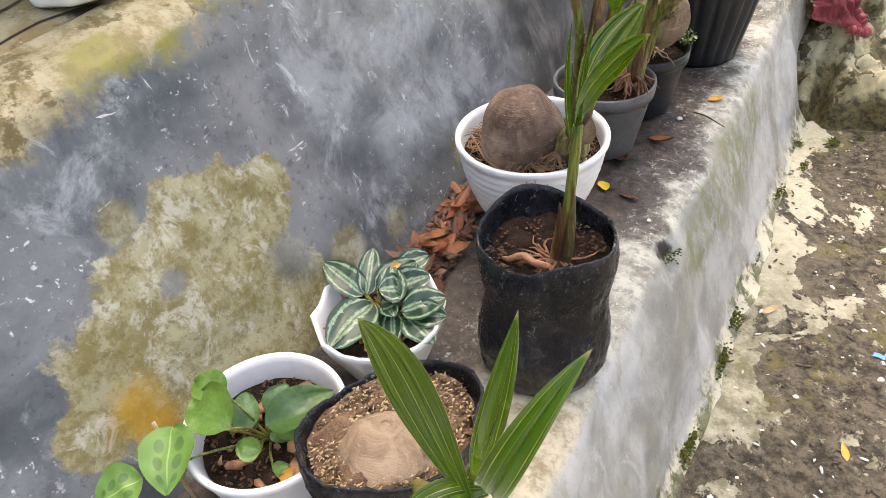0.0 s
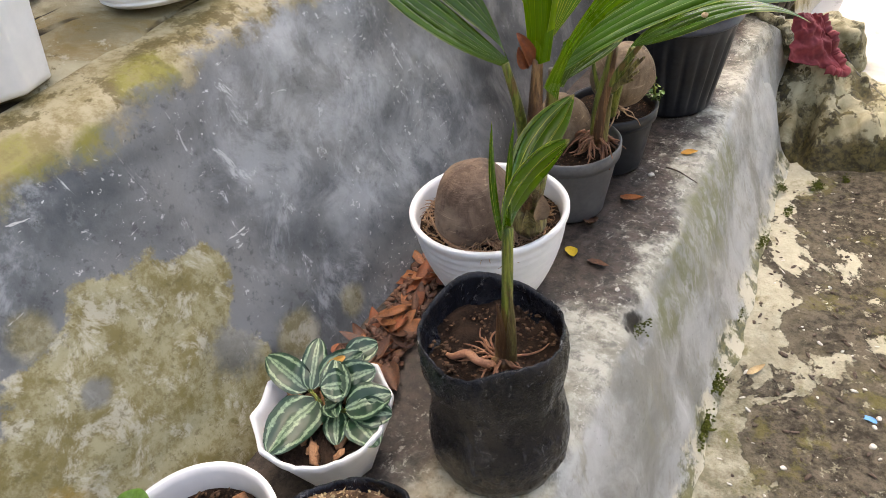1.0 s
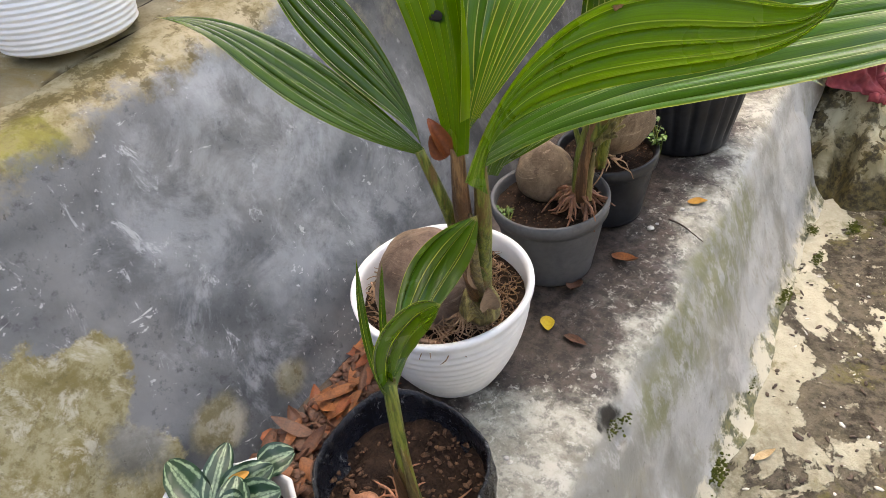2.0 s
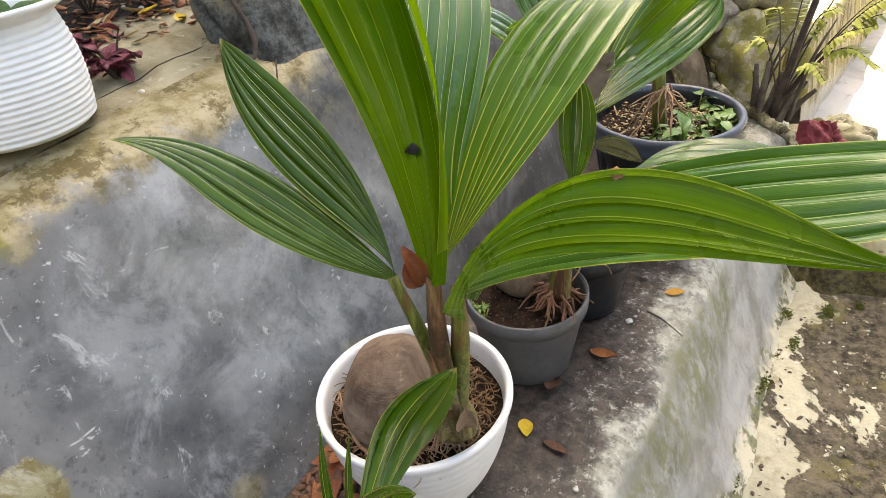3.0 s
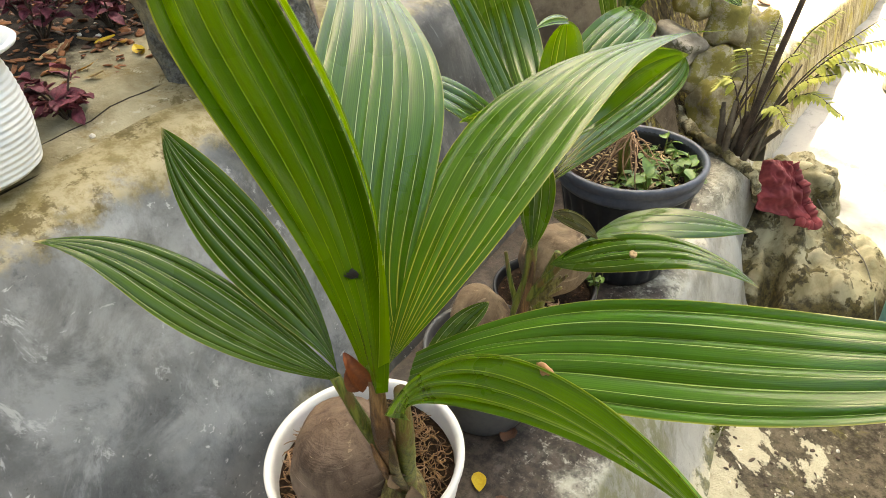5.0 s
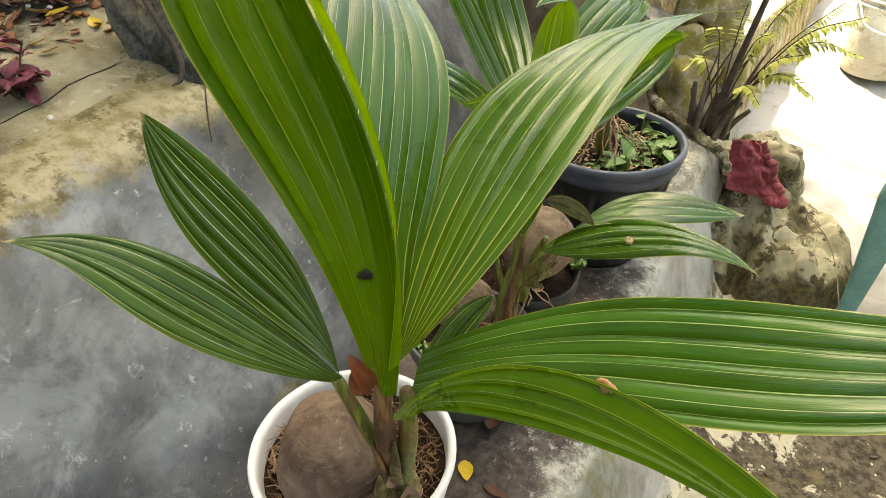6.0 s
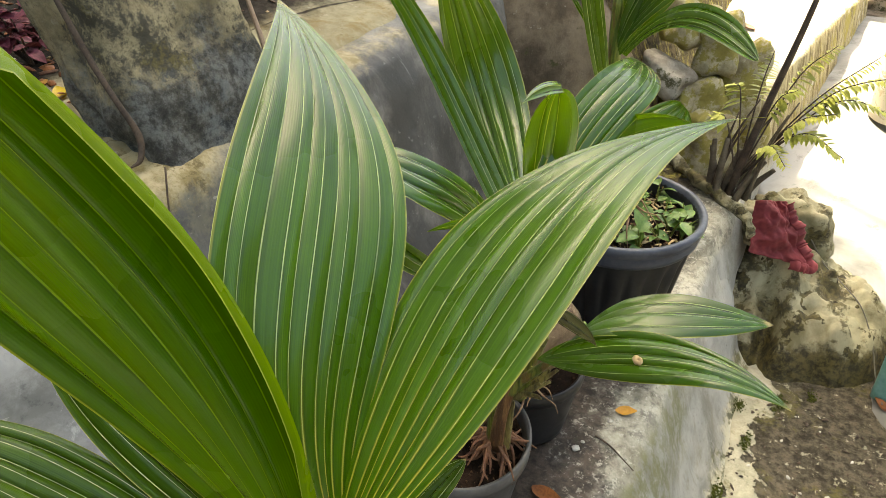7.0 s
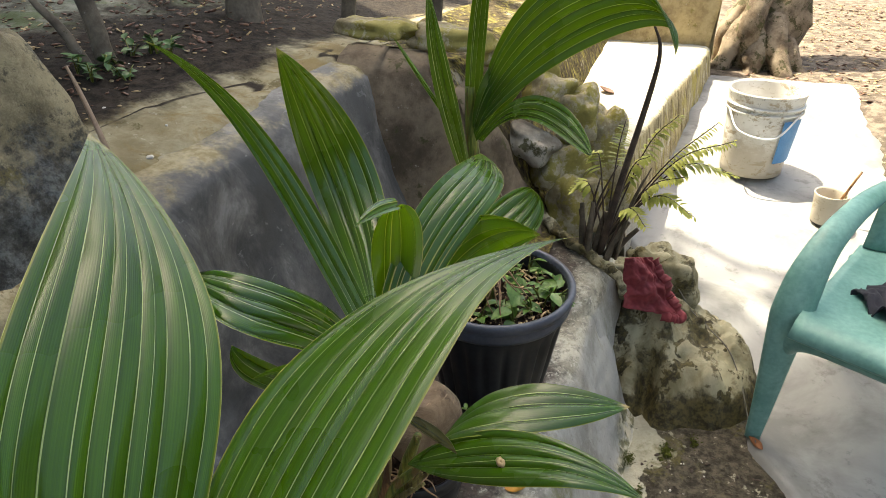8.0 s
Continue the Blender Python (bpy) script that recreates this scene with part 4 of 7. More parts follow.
# ---------------------------------------------------------------- pots
def pot_section(base, top, height, thick=0.004, lip=0.008, curve=0.0, ribs=0, rib=0.0015, soil=None):
    """A closed section of a pot: outer wall with ribs, rolled lip, inner wall, floor."""
    out = [(0.0, 0.002), (base - 0.006, 0.0), (base, 0.004)]
    n = max(14, ribs * 4)
    for i in range(1, n):
        s = i / n
        r = base + (top - lip * 0.6 - base) * (s + curve * 4 * s * (1 - s) * 0.25)
        z = 0.004 + (height - 0.02 - 0.004) * s
        if ribs:
            r += rib * math.sin(2 * math.pi * ribs * s)
        out.append((r, z))
    out += [(top - lip * 0.3, height - 0.016), (top, height - 0.009), (top, height - 0.002), (top - lip * 0.35, height), (top - lip, height - 0.002), (top - lip - 0.003, height - 0.012)]
    for s in (0.8, 0.55, 0.3):
        out.append((base + (top - lip - base) * s + curve * (top - base) * s * (1 - s) - thick, 0.006 + (height - 0.02) * s))
    out += [(base - thick, 0.012), (0.0, 0.012)]
    return out


def soil_disc(radius, z, rough=0.010, seed=0):
    verts, faces = [], []
    for i in range(12):
        r = radius * i / 11
        for j in range(36):
            a = 2 * math.pi * j / 36
            x, y = r * math.cos(a), r * math.sin(a)
            k = 1 if i < 11 else 0.3
            verts.append((x, y, z + k * rough * n3(x, y, seed, 30) + k * rough * n3(x, y, seed, 9)))
    return verts, grid_faces(12, 36, True)


def scatter(n, radius, z, size, seed, long=2.2, hole=None, high=0.006):
    """Loose chips and crumbs lying on a disc, joined."""
    rng = random.Random(seed)
    out = []
    while len(out) < n:
        a, r = rng.uniform(0, 6.283), radius * math.sqrt(rng.random())
        x, y = r * math.cos(a), r * math.sin(a)
        if hole and (x - hole[0]) ** 2 + (y - hole[1]) ** 2 < hole[2] ** 2:
            continue
        s = size * rng.uniform(0.25, 1.2)
        v, f = blob((s * rng.uniform(0.8, long), s, s * rng.uniform(0.3, 0.8)), 6, 4, 0.9, 2.0, rng.random() * 50)
        m = pose(x, y, z + rng.uniform(0, high), rng.uniform(-25, 25), rng.uniform(-25, 25), rng.uniform(0, 360))
        out.append(moved((v, f), m))
    return join(out, "chips")


def fibres(n, place, spread, length, radius, seed, down=0.5):
    """Root fibres that run out from a place and dip into the soil."""
    rng = random.Random(seed)
    out = []
    for i in range(n):
        a = rng.uniform(0, 6.283)
        l = length * rng.uniform(0.4, 1.2)
        p = Vector(place) + Vector((math.cos(a), math.sin(a), 0)) * spread * rng.random() + Vector((0, 0, rng.uniform(0, 0.02)))
        pts = [p]
        for j in range(4):
            a += rng.uniform(-0.7, 0.7)
            p = p + Vector((math.cos(a), math.sin(a), -down * rng.uniform(0.2, 1.6) + rng.uniform(-0.2, 0.35))) * (l / 4)
            pts.append(p)
        out.append(tube(pts, [radius, radius * 0.9, radius * 0.75, radius * 0.6, radius * 0.35], 5, 9))
    return join(out, "root_mass")


def root_mat(n, centre, radius, z, length, thick, seed):
    """Curly fine roots that lie tangled on the soil."""
    rng = random.Random(seed)
    out = []
    for i in range(n):
        a, q = rng.uniform(0, 6.283), radius * math.sqrt(rng.random())
        p = Vector((centre[0] + q * math.cos(a), centre[1] + q * math.sin(a), z + rng.uniform(0, 0.008)))
        h, bend = rng.uniform(0, 6.283), rng.uniform(-0.9, 0.9)
        pts, l = [p], length * rng.uniform(0.4, 1.3)
        for j in range(5):
            h += bend + rng.uniform(-0.6, 0.6)
            p = p + Vector((math.cos(h), math.sin(h), rng.uniform(-0.35, 0.40))) * (l / 5)
            if (p.x - centre[0]) ** 2 + (p.y - centre[1]) ** 2 > (radius * 1.04) ** 2:
                break
            pts.append(p)
        if len(pts) > 2:
            t = thick * rng.uniform(0.5, 1.3)
            out.append(tube(pts, [t, t * 0.9, t * 0.5], 5, 10))
    return join(out, "root_mat")


def white_bowl_pot():
    t = thing("plant_pot", "white ribbed plastic bowl pot holding a sprouted coconut", "plant pot", "pots on the ledge", (0.071, 1.147, 0.002))
    part("body", mesh_of("body", *lathe(pot_section(0.082, 0.149, 0.204, 0.004, 0.010, 0.75, 11, 0.0011), 72)), WHITE, t)
    bed = part("soil", mesh_of("soil", *soil_disc(0.133, 0.166, 0.012, 1)), SOIL, t, "dark fibrous potting soil")
    tagged(part("loose_soil", scatter(460, 0.125, 0.170, 0.0020, 5, 3.0), CRUMB, bed), kind="stuff")
    tagged(part("root_mat", root_mat(170, (0, 0), 0.127, 0.170, 0.055, 0.0011, 41), ROOT, bed, "tangled brown fine roots on the soil"), kind="stuff")
    tagged(part("dark_root_mat", root_mat(300, (0, 0), 0.127, 0.170, 0.050, 0.0012, 43), SHEATH, bed, "dark brown fine roots on the soil"), kind="stuff")
    return t


def nursery_pot(x, y, base, top, height, material, label, seed):
    t = thing("plant_pot", label, "plant pot", "pots on the ledge", (x, y, 0.002))
    part("body", mesh_of("body", *lathe(pot_section(base, top, height, 0.003, 0.005), 56)), material, t)
    part("rim", mesh_of("rim", *lathe([(top - 0.004, height - 0.030), (top + 0.001, height - 0.029), (top + 0.0025, height - 0.016), (top + 0.0025, height - 0.001), (top - 0.002, height + 0.001), (top - 0.004, height - 0.004), (top - 0.004, height - 0.030)], 56)), material, t)
    bed = part("soil", mesh_of("soil", *soil_disc(top - 0.008, height - 0.022, 0.010, seed)), SOIL, t)
    tagged(part("loose_soil", scatter(300, top - 0.015, height - 0.020, 0.0019, seed + 7, 1.8), CRUMB, bed), kind="stuff")
    return t


def tub_pot():
    t = thing("plant_pot", "large black fluted plastic tub with a bluish weathered rim", "plant pot", "pots on the ledge", (0.175, 2.067, 0.002))

    def flute(a, z, r):
        k = max(0.0, min(1.0, (0.235 - z) / 0.03)) * max(0.0, min(1.0, (z - 0.012) / 0.02))
        return r - 0.006 * k * (0.5 + 0.5 * math.cos(a * 22)) ** 3 if r > 0.09 else r

    part("body", mesh_of("body", *lathe(pot_section(0.118, 0.166, 0.290, 0.004, 0.006, 0.15), 176, flute)), BLACK, t)
    part("rim", mesh_of("rim", *lathe([(0.158, 0.246), (0.164, 0.245), (0.168, 0.252), (0.170, 0.262), (0.168, 0.270), (0.172, 0.276), (0.176, 0.288), (0.175, 0.296), (0.169, 0.299), (0.162, 0.296), (0.158, 0.28), (0.158, 0.246)], 80)), RIM_BLUE, t)
    bed = part("soil", mesh_of("soil", *soil_disc(0.157, 0.252, 0.014, 9)), SOIL, t)
    tagged(part("loose_soil", scatter(420, 0.150, 0.256, 0.0026, 31, 2.6), CRUMB, bed), kind="stuff")
    tagged(part("straw", scatter(420, 0.145, 0.258, 0.0024, 37, 5.0, None, 0.012), CHAFF, bed, "pale dry straw on the soil"), kind="stuff")
    return t


def polybag(x, y, base, top, height, soil_z, label, seed, dry=False, flap=0.0, squeezed=(0, 1, 1)):
    t = thing("planter_bag", label, "planter bag", "planter bags on the ledge", (x, y, 0.002))
    t.rotation_euler.z, t.scale = math.radians(squeezed[0]), (squeezed[1], squeezed[2], 1)

    def creased(a, z, r):
        if r < base * 0.75:
            return r
        c, s = math.cos(a), math.sin(a)
        k = 0.004 * n3(c * 1.2, s * 1.2, z * 5 + seed, 1.6) + 0.0016 * n3(c * 3, s * 3, z * 22 + seed, 2.6)
        hem = max(0.0, (z - height + 0.05) / 0.05)
        return r + k + 0.003 * hem * math.sin(a * 5 + seed)

    sec = [(0, 0.001), (base * 0.8, 0.0), (base * 0.97, 0.008), (base * 1.02, 0.03)]
    for i in range(1, 40):
        s = i / 39
        sec.append((base + (top - base) * s + 0.004 * math.sin(s * 9), 0.03 + (height - 0.03) * s))
    sec += [(top - 0.0015, height + 0.001), (top - 0.003, height - 0.01), (top - 0.004, soil_z), (top - 0.02, soil_z - 0.02), (0, soil_z - 0.02)]
    v, f = lathe(sec, 120, creased)
    v = [(p[0], p[1], p[2] + (0.012 * math.sin(math.atan2(p[1], p[0]) * 2 + seed) * max(0.0, (p[2] - height * 0.8) / (height * 0.2)) if math.hypot(p[0], p[1]) > top * 0.7 else 0)) for p in v]
    if flap:
        # the side away from the wall is pulled up, folded and dented
        v = [(p[0], p[1], p[2] + flap * math.exp(-(1 - math.cos(math.atan2(p[1], p[0]) + 2.28)) / 0.4) * (1 + 0.5 * n3(p[0], p[1], 3, 22)) * max(0.0, (p[2] - height * 0.85) / (height * 0.15)) if math.hypot(p[0], p[1]) > top * 0.7 else p[2]) for p in v]
    part("film", mesh_of("film", v, f), POLY, t)
    bed = part("soil", mesh_of("soil", *soil_disc(top * 0.985, soil_z, 0.014, seed)), SOIL_DRY if dry else SOIL, t)
    tagged(part("loose_soil", scatter(420 if dry else 300, top * 0.9, soil_z + 0.002, 0.0036 if dry else 0.0027, seed + 3, 2.0), SOIL_DRY if dry else CRUMB, bed), kind="stuff")
    tagged(part("husk_chaff", scatter(1300 if dry else 8, top * 0.92, soil_z + 0.004, 0.0014, seed + 9, 2.6), CHAFF if dry else CHIP, bed, "pale husk chips on the soil"), kind="stuff")
    return t


def octagon_pot():
    t = thing("plant_pot", "small white faceted plastic pot with a scalloped rim", "plant pot", "pots on the ledge", (0.018, 0.682, 0.002))

    def facet(a, z, r):
        if r < 0.03:
            return r
        k = (a % (math.pi / 5)) - math.pi / 10
        return r * (math.cos(math.pi / 10) / math.cos(k)) * 1.02

    v, f = lathe(pot_section(0.066, 0.107, 0.122, 0.003, 0.006), 80, facet)
    v = [(p[0], p[1], p[2] + (0.004 * math.cos(math.atan2(p[1], p[0]) * 10) if p[2] > 0.095 and math.hypot(p[0], p[1]) > 0.08 else 0)) for p in v]
    part("body", mesh_of("body", v, f), WHITE, t)
    bed = part("soil", mesh_of("soil", *soil_disc(0.090, 0.090, 0.010, 4)), SOIL, t)
    tagged(part("bark_mulch", scatter(70, 0.08, 0.096, 0.0085, 12, 2.4, None, 0.010), CHIP, bed), kind="stuff")
    return t


def round_white_pot():
    t = thing("plant_pot", "round white plastic pot with a thick rim and dark soil", "plant pot", "pots on the ledge", (0.002, 0.437, 0.002))
    part("body", mesh_of("body", *lathe(pot_section(0.080, 0.113, 0.135, 0.004, 0.008, 0.5), 64)), WHITE, t)
    bed = part("soil", mesh_of("soil", *soil_disc(0.096, 0.092, 0.010, 14)), SOIL, t)
    tagged(part("loose_soil", scatter(380, 0.09, 0.096, 0.0022, 77, 2.6), CRUMB, bed), kind="stuff")
    return t


def ribbed_pot():
    t = thing("plant_pot", "tall white horizontally ribbed plastic pot on the terrace", "plant pot", "", UPPER_POT)
    sec = [(0.0, 0.002), (0.092, 0.0), (0.100, 0.006)]
    for i in range(1, 120):
        q = i / 120
        sec.append((0.101 + 0.010 * math.sin(math.pi * min(1.0, q * 0.95)) - 0.004 * q + 0.0008 * math.sin(2 * math.pi * 17 * q) * min(1.0, 6 * (1 - q)), 0.006 + 0.146 * q))
    sec += [(0.108, 0.158), (0.119, 0.163), (0.127, 0.167), (0.129, 0.171), (0.126, 0.174), (0.120, 0.172), (0.110, 0.163), (0.096, 0.150), (0.095, 0.10), (0.090, 0.012), (0.0, 0.012)]
    part("body", mesh_of("body", *lathe(sec, 80)), WHITE, t)
    bed = part("soil", mesh_of("soil", *soil_disc(0.095, 0.118, 0.02, 24)), SOIL, t)
    for a, b, w, q in (((0.03, 0.02, 0.12), (-0.05, -0.03, 0.165), 0.075, 1), ((0.02, -0.03, 0.12), (0.075, -0.05, 0.155), 0.06, 2), ((-0.02, 0.03, 0.12), (-0.06, 0.06, 0.16), 0.055, 3), ((0.03, 0.02, 0.12), (0.05, 0.075, 0.16), 0.05, 4)):
        leaf_between(t, "leaf", a, b, w, HERB_DARK, 0.6, 0.25, (0.4, -0.4, 1.0), 0.62, 0.0, q)
    return t


UPPER_POT = (-0.482, 1.030, 0.594)
white_bowl_pot()
nursery_pot(0.102, 1.472, 0.083, 0.112, 0.171, GREY, "grey plastic nursery pot with a sprouting coconut", 2)
nursery_pot(0.128, 1.690, 0.080, 0.105, 0.161, BLACK, "black plastic nursery pot with a coconut and weeds", 6)
tub_pot()
polybag(0.247, 0.813, 0.103, 0.097, 0.268, 0.222, "black polythene planter bag with wet soil and a young palm", 3)
polybag(0.196, 0.474, 0.092, 0.099, 0.205, 0.185, "black polythene planter bag with dry crumbly soil", 8, True, 0.022, (59, 1.15, 0.88))
octagon_pot()
round_white_pot()
ribbed_pot()


# ---------------------------------------------------------------- sprouted coconuts
def nut(t, place, radii, turn, material=HUSK, name="nut", seed=0):
    v, f = blob(radii, 40, 24, 0.10, 1.7, seed, lambda d: 1 + 0.05 * math.cos(3 * math.atan2(d.y, d.x)) * (1 - d.z * d.z))
    m = pose(*place, *turn)
    return part(name, mesh_of("nut", *moved((v, f), m)), material, t, "rounded brown fibrous coconut husk")


def lobe(t, left, right, tip, material, folds=9, pleat=0.20, arch=0.0, name="leaf_blade", label="", keel=None, hole=None):
    return part(name, pleated(left, right, tip, folds, 56, pleat, arch, keel, hole), material, t, label)


def spot_on(leaf, place, size, material, label, name="dry_spot"):
    """A small dried or rotten patch seated on the blade where it comes nearest to a place."""
    p = Vector(place)
    v = min(leaf.data.vertices, key=lambda q: (q.co - p).length)
    m = v.normal.to_track_quat("Z", "Y").to_matrix().to_4x4()
    m.translation = v.co
    part(name, mesh_of("spot", *moved(blob((size, size * 0.7, 0.0022), 14, 8, 0.5, 2.5, size * 900), m)), material, leaf, label)


def stalk(t, points, radii, material=STEM, name="leaf_stalk", flat=1.0, label=""):
    return part(name, mesh_of("stalk", *tube(points, radii, 12, 18, flat)), material, t, label)


def large_palm():
    t = thing("coconut_seedling", "large coconut palm seedling with broad glossy pleated leaves", "palm seedling", "palm seedlings", (0, 0, 0))
    nut(t, (0.060, 1.118, 0.218), (0.080, 0.080, 0.090), (8, 12, 20), seed=1)
    nut(t, (0.167, 1.112, 0.222), (0.031, 0.031, 0.036), (0, 0, 0), BULB, "sprout_bulb", 2)
    stalk(t, [(0.168, 1.110, 0.24), (0.200, 1.060, 0.36), (0.222, 1.022, 0.47), (0.232, 1.012, 0.56)], [0.016, 0.0120, 0.0105, 0.007], SHEATH, "trunk", label="brown papery leaf sheath round the shoot")
    stalk(t, [(0.166, 1.108, 0.24), (0.186, 1.065, 0.36), (0.200, 1.022, 0.47), (0.189, 1.004, 0.552)], [0.013, 0.0095, 0.0075, 0.0055])
    stalk(t, [(0.175, 1.108, 0.24), (0.212, 1.066, 0.36), (0.238, 1.038, 0.46), (0.247, 1.028, 0.54)], [0.014, 0.0115, 0.010, 0.007])
    stalk(t, [(0.180, 1.098, 0.25), (0.208, 1.052, 0.35), (0.228, 1.026, 0.42), (0.236, 1.016, 0.475)], [0.010, 0.0085, 0.006, 0.002], BULB, "sheath", 0.5, "pale green split leaf sheath")
    stalk(t, [(0.170, 1.100, 0.24), (0.194, 1.054, 0.34), (0.208, 1.026, 0.41), (0.212, 1.014, 0.455)], [0.012, 0.009, 0.006, 0.002], SHEATH, "sheath", 0.45, "torn brown papery sheath")
    leaf_between(t, "withered_sheath", (0.224, 1.008, 0.552), (0.209, 1.001, 0.594), 0.017, RUST, 0.9, 0.8, (0.6, -0.7, 0.3), 0.7, 12, 4)
    leaf_between(t, "withered_sheath", (0.219, 1.005, 0.548), (0.213, 0.997, 0.578), 0.012, RUST, 0.6, 0.9, (0.5, -0.8, 0.2), 0.7, -20, 5)
    leaf_between(t, "papery_sheath", (0.196, 1.078, 0.300), (0.218, 1.030, 0.388), 0.026, PAPER, -0.4, 0.7, (0.6, -0.7, 0.2), 0.6, 6, 9)
    leaf_between(t, "papery_sheath", (0.190, 1.098, 0.235), (0.208, 1.076, 0.302), 0.028, PAPER, 0.3, 0.6, (0.7, -0.6, 0.2), 0.7, -8, 10)
    leaf_between(t, "papery_sheath", (0.176, 1.082, 0.225), (0.186, 1.066, 0.275), 0.024, BULB, 0.5, 0.7, (0.5, -0.8, 0.2), 0.7, 10, 11)
    # the low pair
    lobe(t, ((0.185, 1.0, 0.549), (0.08, 0.89, 0.631), (0.071, 0.918, 0.702)), ((0.195, 1.005, 0.555), (0.091, 0.995, 0.653), (0.016, 0.991, 0.688)), (-0.009, 0.892, 0.714), BLADE_DARK, 11, 0.32)
    lobe(t, ((0.194, 1.003, 0.554), (0.194, 1.008, 0.597), (0.049, 0.954, 0.64)), ((0.191, 1.006, 0.553), (0.131, 1.07, 0.648), (0.017, 1.061, 0.728)), (0.0, 1.031, 0.76), BLADE_DARK, 10, 0.32)
    # the tall one that leans to the viewer
    tall = lobe(t, ((0.218, 1.015, 0.549), (0.242, 0.937, 0.88), (0.137, 0.899, 0.879)), ((0.251, 1.004, 0.562), (0.297, 1.009, 0.847), (0.16, 1.028, 0.867)), (0.267, 0.904, 1.017), BLADE_TALL, 9, keel=(0.74, 0.16))
    # its outer margin is folded back over the blade
    cols, steps, wide = 55, 56, 10
    verts, uvs = [], []
    for i in range(2, steps):
        line = [tall.data.vertices[i * cols + j] for j in range(cols - 1 - wide, cols)]
        up = sum((p.normal for p in line), Vector()).normalized()
        up = up if up.dot(Vector((0.3, -0.7, 0.6))) > 0 else -up
        for j in range(wide + 1):
            q = 1 - j / wide
            verts.append(line[j].co + up * (0.0015 + 0.018 * q ** 1.3 * min(1.0, i / 14)))
            uvs.append((j / wide, i / (steps - 1)))
    fold = mesh_of("margin", verts, grid_faces(steps - 2, wide + 1), uvs)
    layer = fold.uv_layers.new(name="whole")
    for loop in fold.loops:
        layer.data[loop.index].uv = uvs[loop.vertex_index]
    part("folded_margin", fold, BLADE_LIT_FOLD, tall, "folded leaf margin with its lit look in the colour")
    spot_on(tall, (0.246, 0.995, 0.707), 0.0075, ROT, "small black rotten patch")
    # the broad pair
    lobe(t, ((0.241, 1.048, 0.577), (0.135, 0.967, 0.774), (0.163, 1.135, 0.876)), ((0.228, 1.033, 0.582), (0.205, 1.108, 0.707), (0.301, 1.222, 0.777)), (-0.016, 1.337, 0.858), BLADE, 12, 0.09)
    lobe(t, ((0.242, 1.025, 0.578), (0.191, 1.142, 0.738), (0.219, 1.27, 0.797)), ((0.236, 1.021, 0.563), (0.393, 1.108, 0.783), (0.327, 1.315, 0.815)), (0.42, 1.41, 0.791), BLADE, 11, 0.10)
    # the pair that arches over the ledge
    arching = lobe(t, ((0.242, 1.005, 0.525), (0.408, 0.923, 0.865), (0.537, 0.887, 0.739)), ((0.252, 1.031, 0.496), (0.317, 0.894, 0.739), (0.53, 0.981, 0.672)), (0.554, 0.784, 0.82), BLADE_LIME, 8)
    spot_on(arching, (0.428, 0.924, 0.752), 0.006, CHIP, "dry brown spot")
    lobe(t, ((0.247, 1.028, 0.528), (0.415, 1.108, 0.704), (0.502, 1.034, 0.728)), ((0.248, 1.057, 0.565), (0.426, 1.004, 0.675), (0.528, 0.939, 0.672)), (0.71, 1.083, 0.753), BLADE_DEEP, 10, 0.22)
    lobe(t, ((0.285, 1.270, 0.735), (0.255, 1.240, 0.752), (0.225, 1.225, 0.742)), ((0.275, 1.275, 0.712), (0.245, 1.262, 0.722), (0.222, 1.248, 0.722)), (0.203, 1.228, 0.723), BLADE_YOUNG, 4, name="leaf_tip")
    # two small ones behind
    lobe(t, ((0.236, 1.055, 0.503), (0.227, 1.103, 0.537), (0.239, 1.141, 0.559)), ((0.248, 1.06, 0.501), (0.258, 1.101, 0.539), (0.284, 1.137, 0.555)), (0.273, 1.16, 0.562), BLADE_DARK, 5)
    lobe(t, ((0.242, 1.061, 0.504), (0.26, 1.109, 0.527), (0.277, 1.133, 0.545)), ((0.243, 1.065, 0.507), (0.28, 1.09, 0.53), (0.308, 1.11, 0.54)), (0.307, 1.14, 0.555), BLADE_DARK, 5)
    tagged(part("root_mass", fibres(230, (0.138, 1.118, 0.198), 0.026, 0.042, 0.0016, 3, 0.45), ROOT, t), kind="stuff")
    tagged(part("root_mass", fibres(90, (-0.005, 1.135, 0.176), 0.04, 0.040, 0.0012, 4, 0.15), ROOT, t), kind="stuff")
    tagged(part("root_mass", fibres(90, (0.105, 1.070, 0.176), 0.05, 0.036, 0.0013, 6, 0.20), ROOT, t), kind="stuff")
    stalk(t, [(0.13, 1.05, 0.178), (0.07, 1.03, 0.185), (0.02, 1.05, 0.190), (-0.03, 1.09, 0.205)], [0.004, 0.003, 0.0028, 0.0015], ROOT, "root")
    stalk(t, [(0.10, 1.03, 0.180), (0.14, 1.025, 0.192), (0.17, 1.05, 0.190), (0.19, 1.08, 0.178)], [0.0025, 0.003, 0.0025, 0.001], PAPER, "root")
    return t


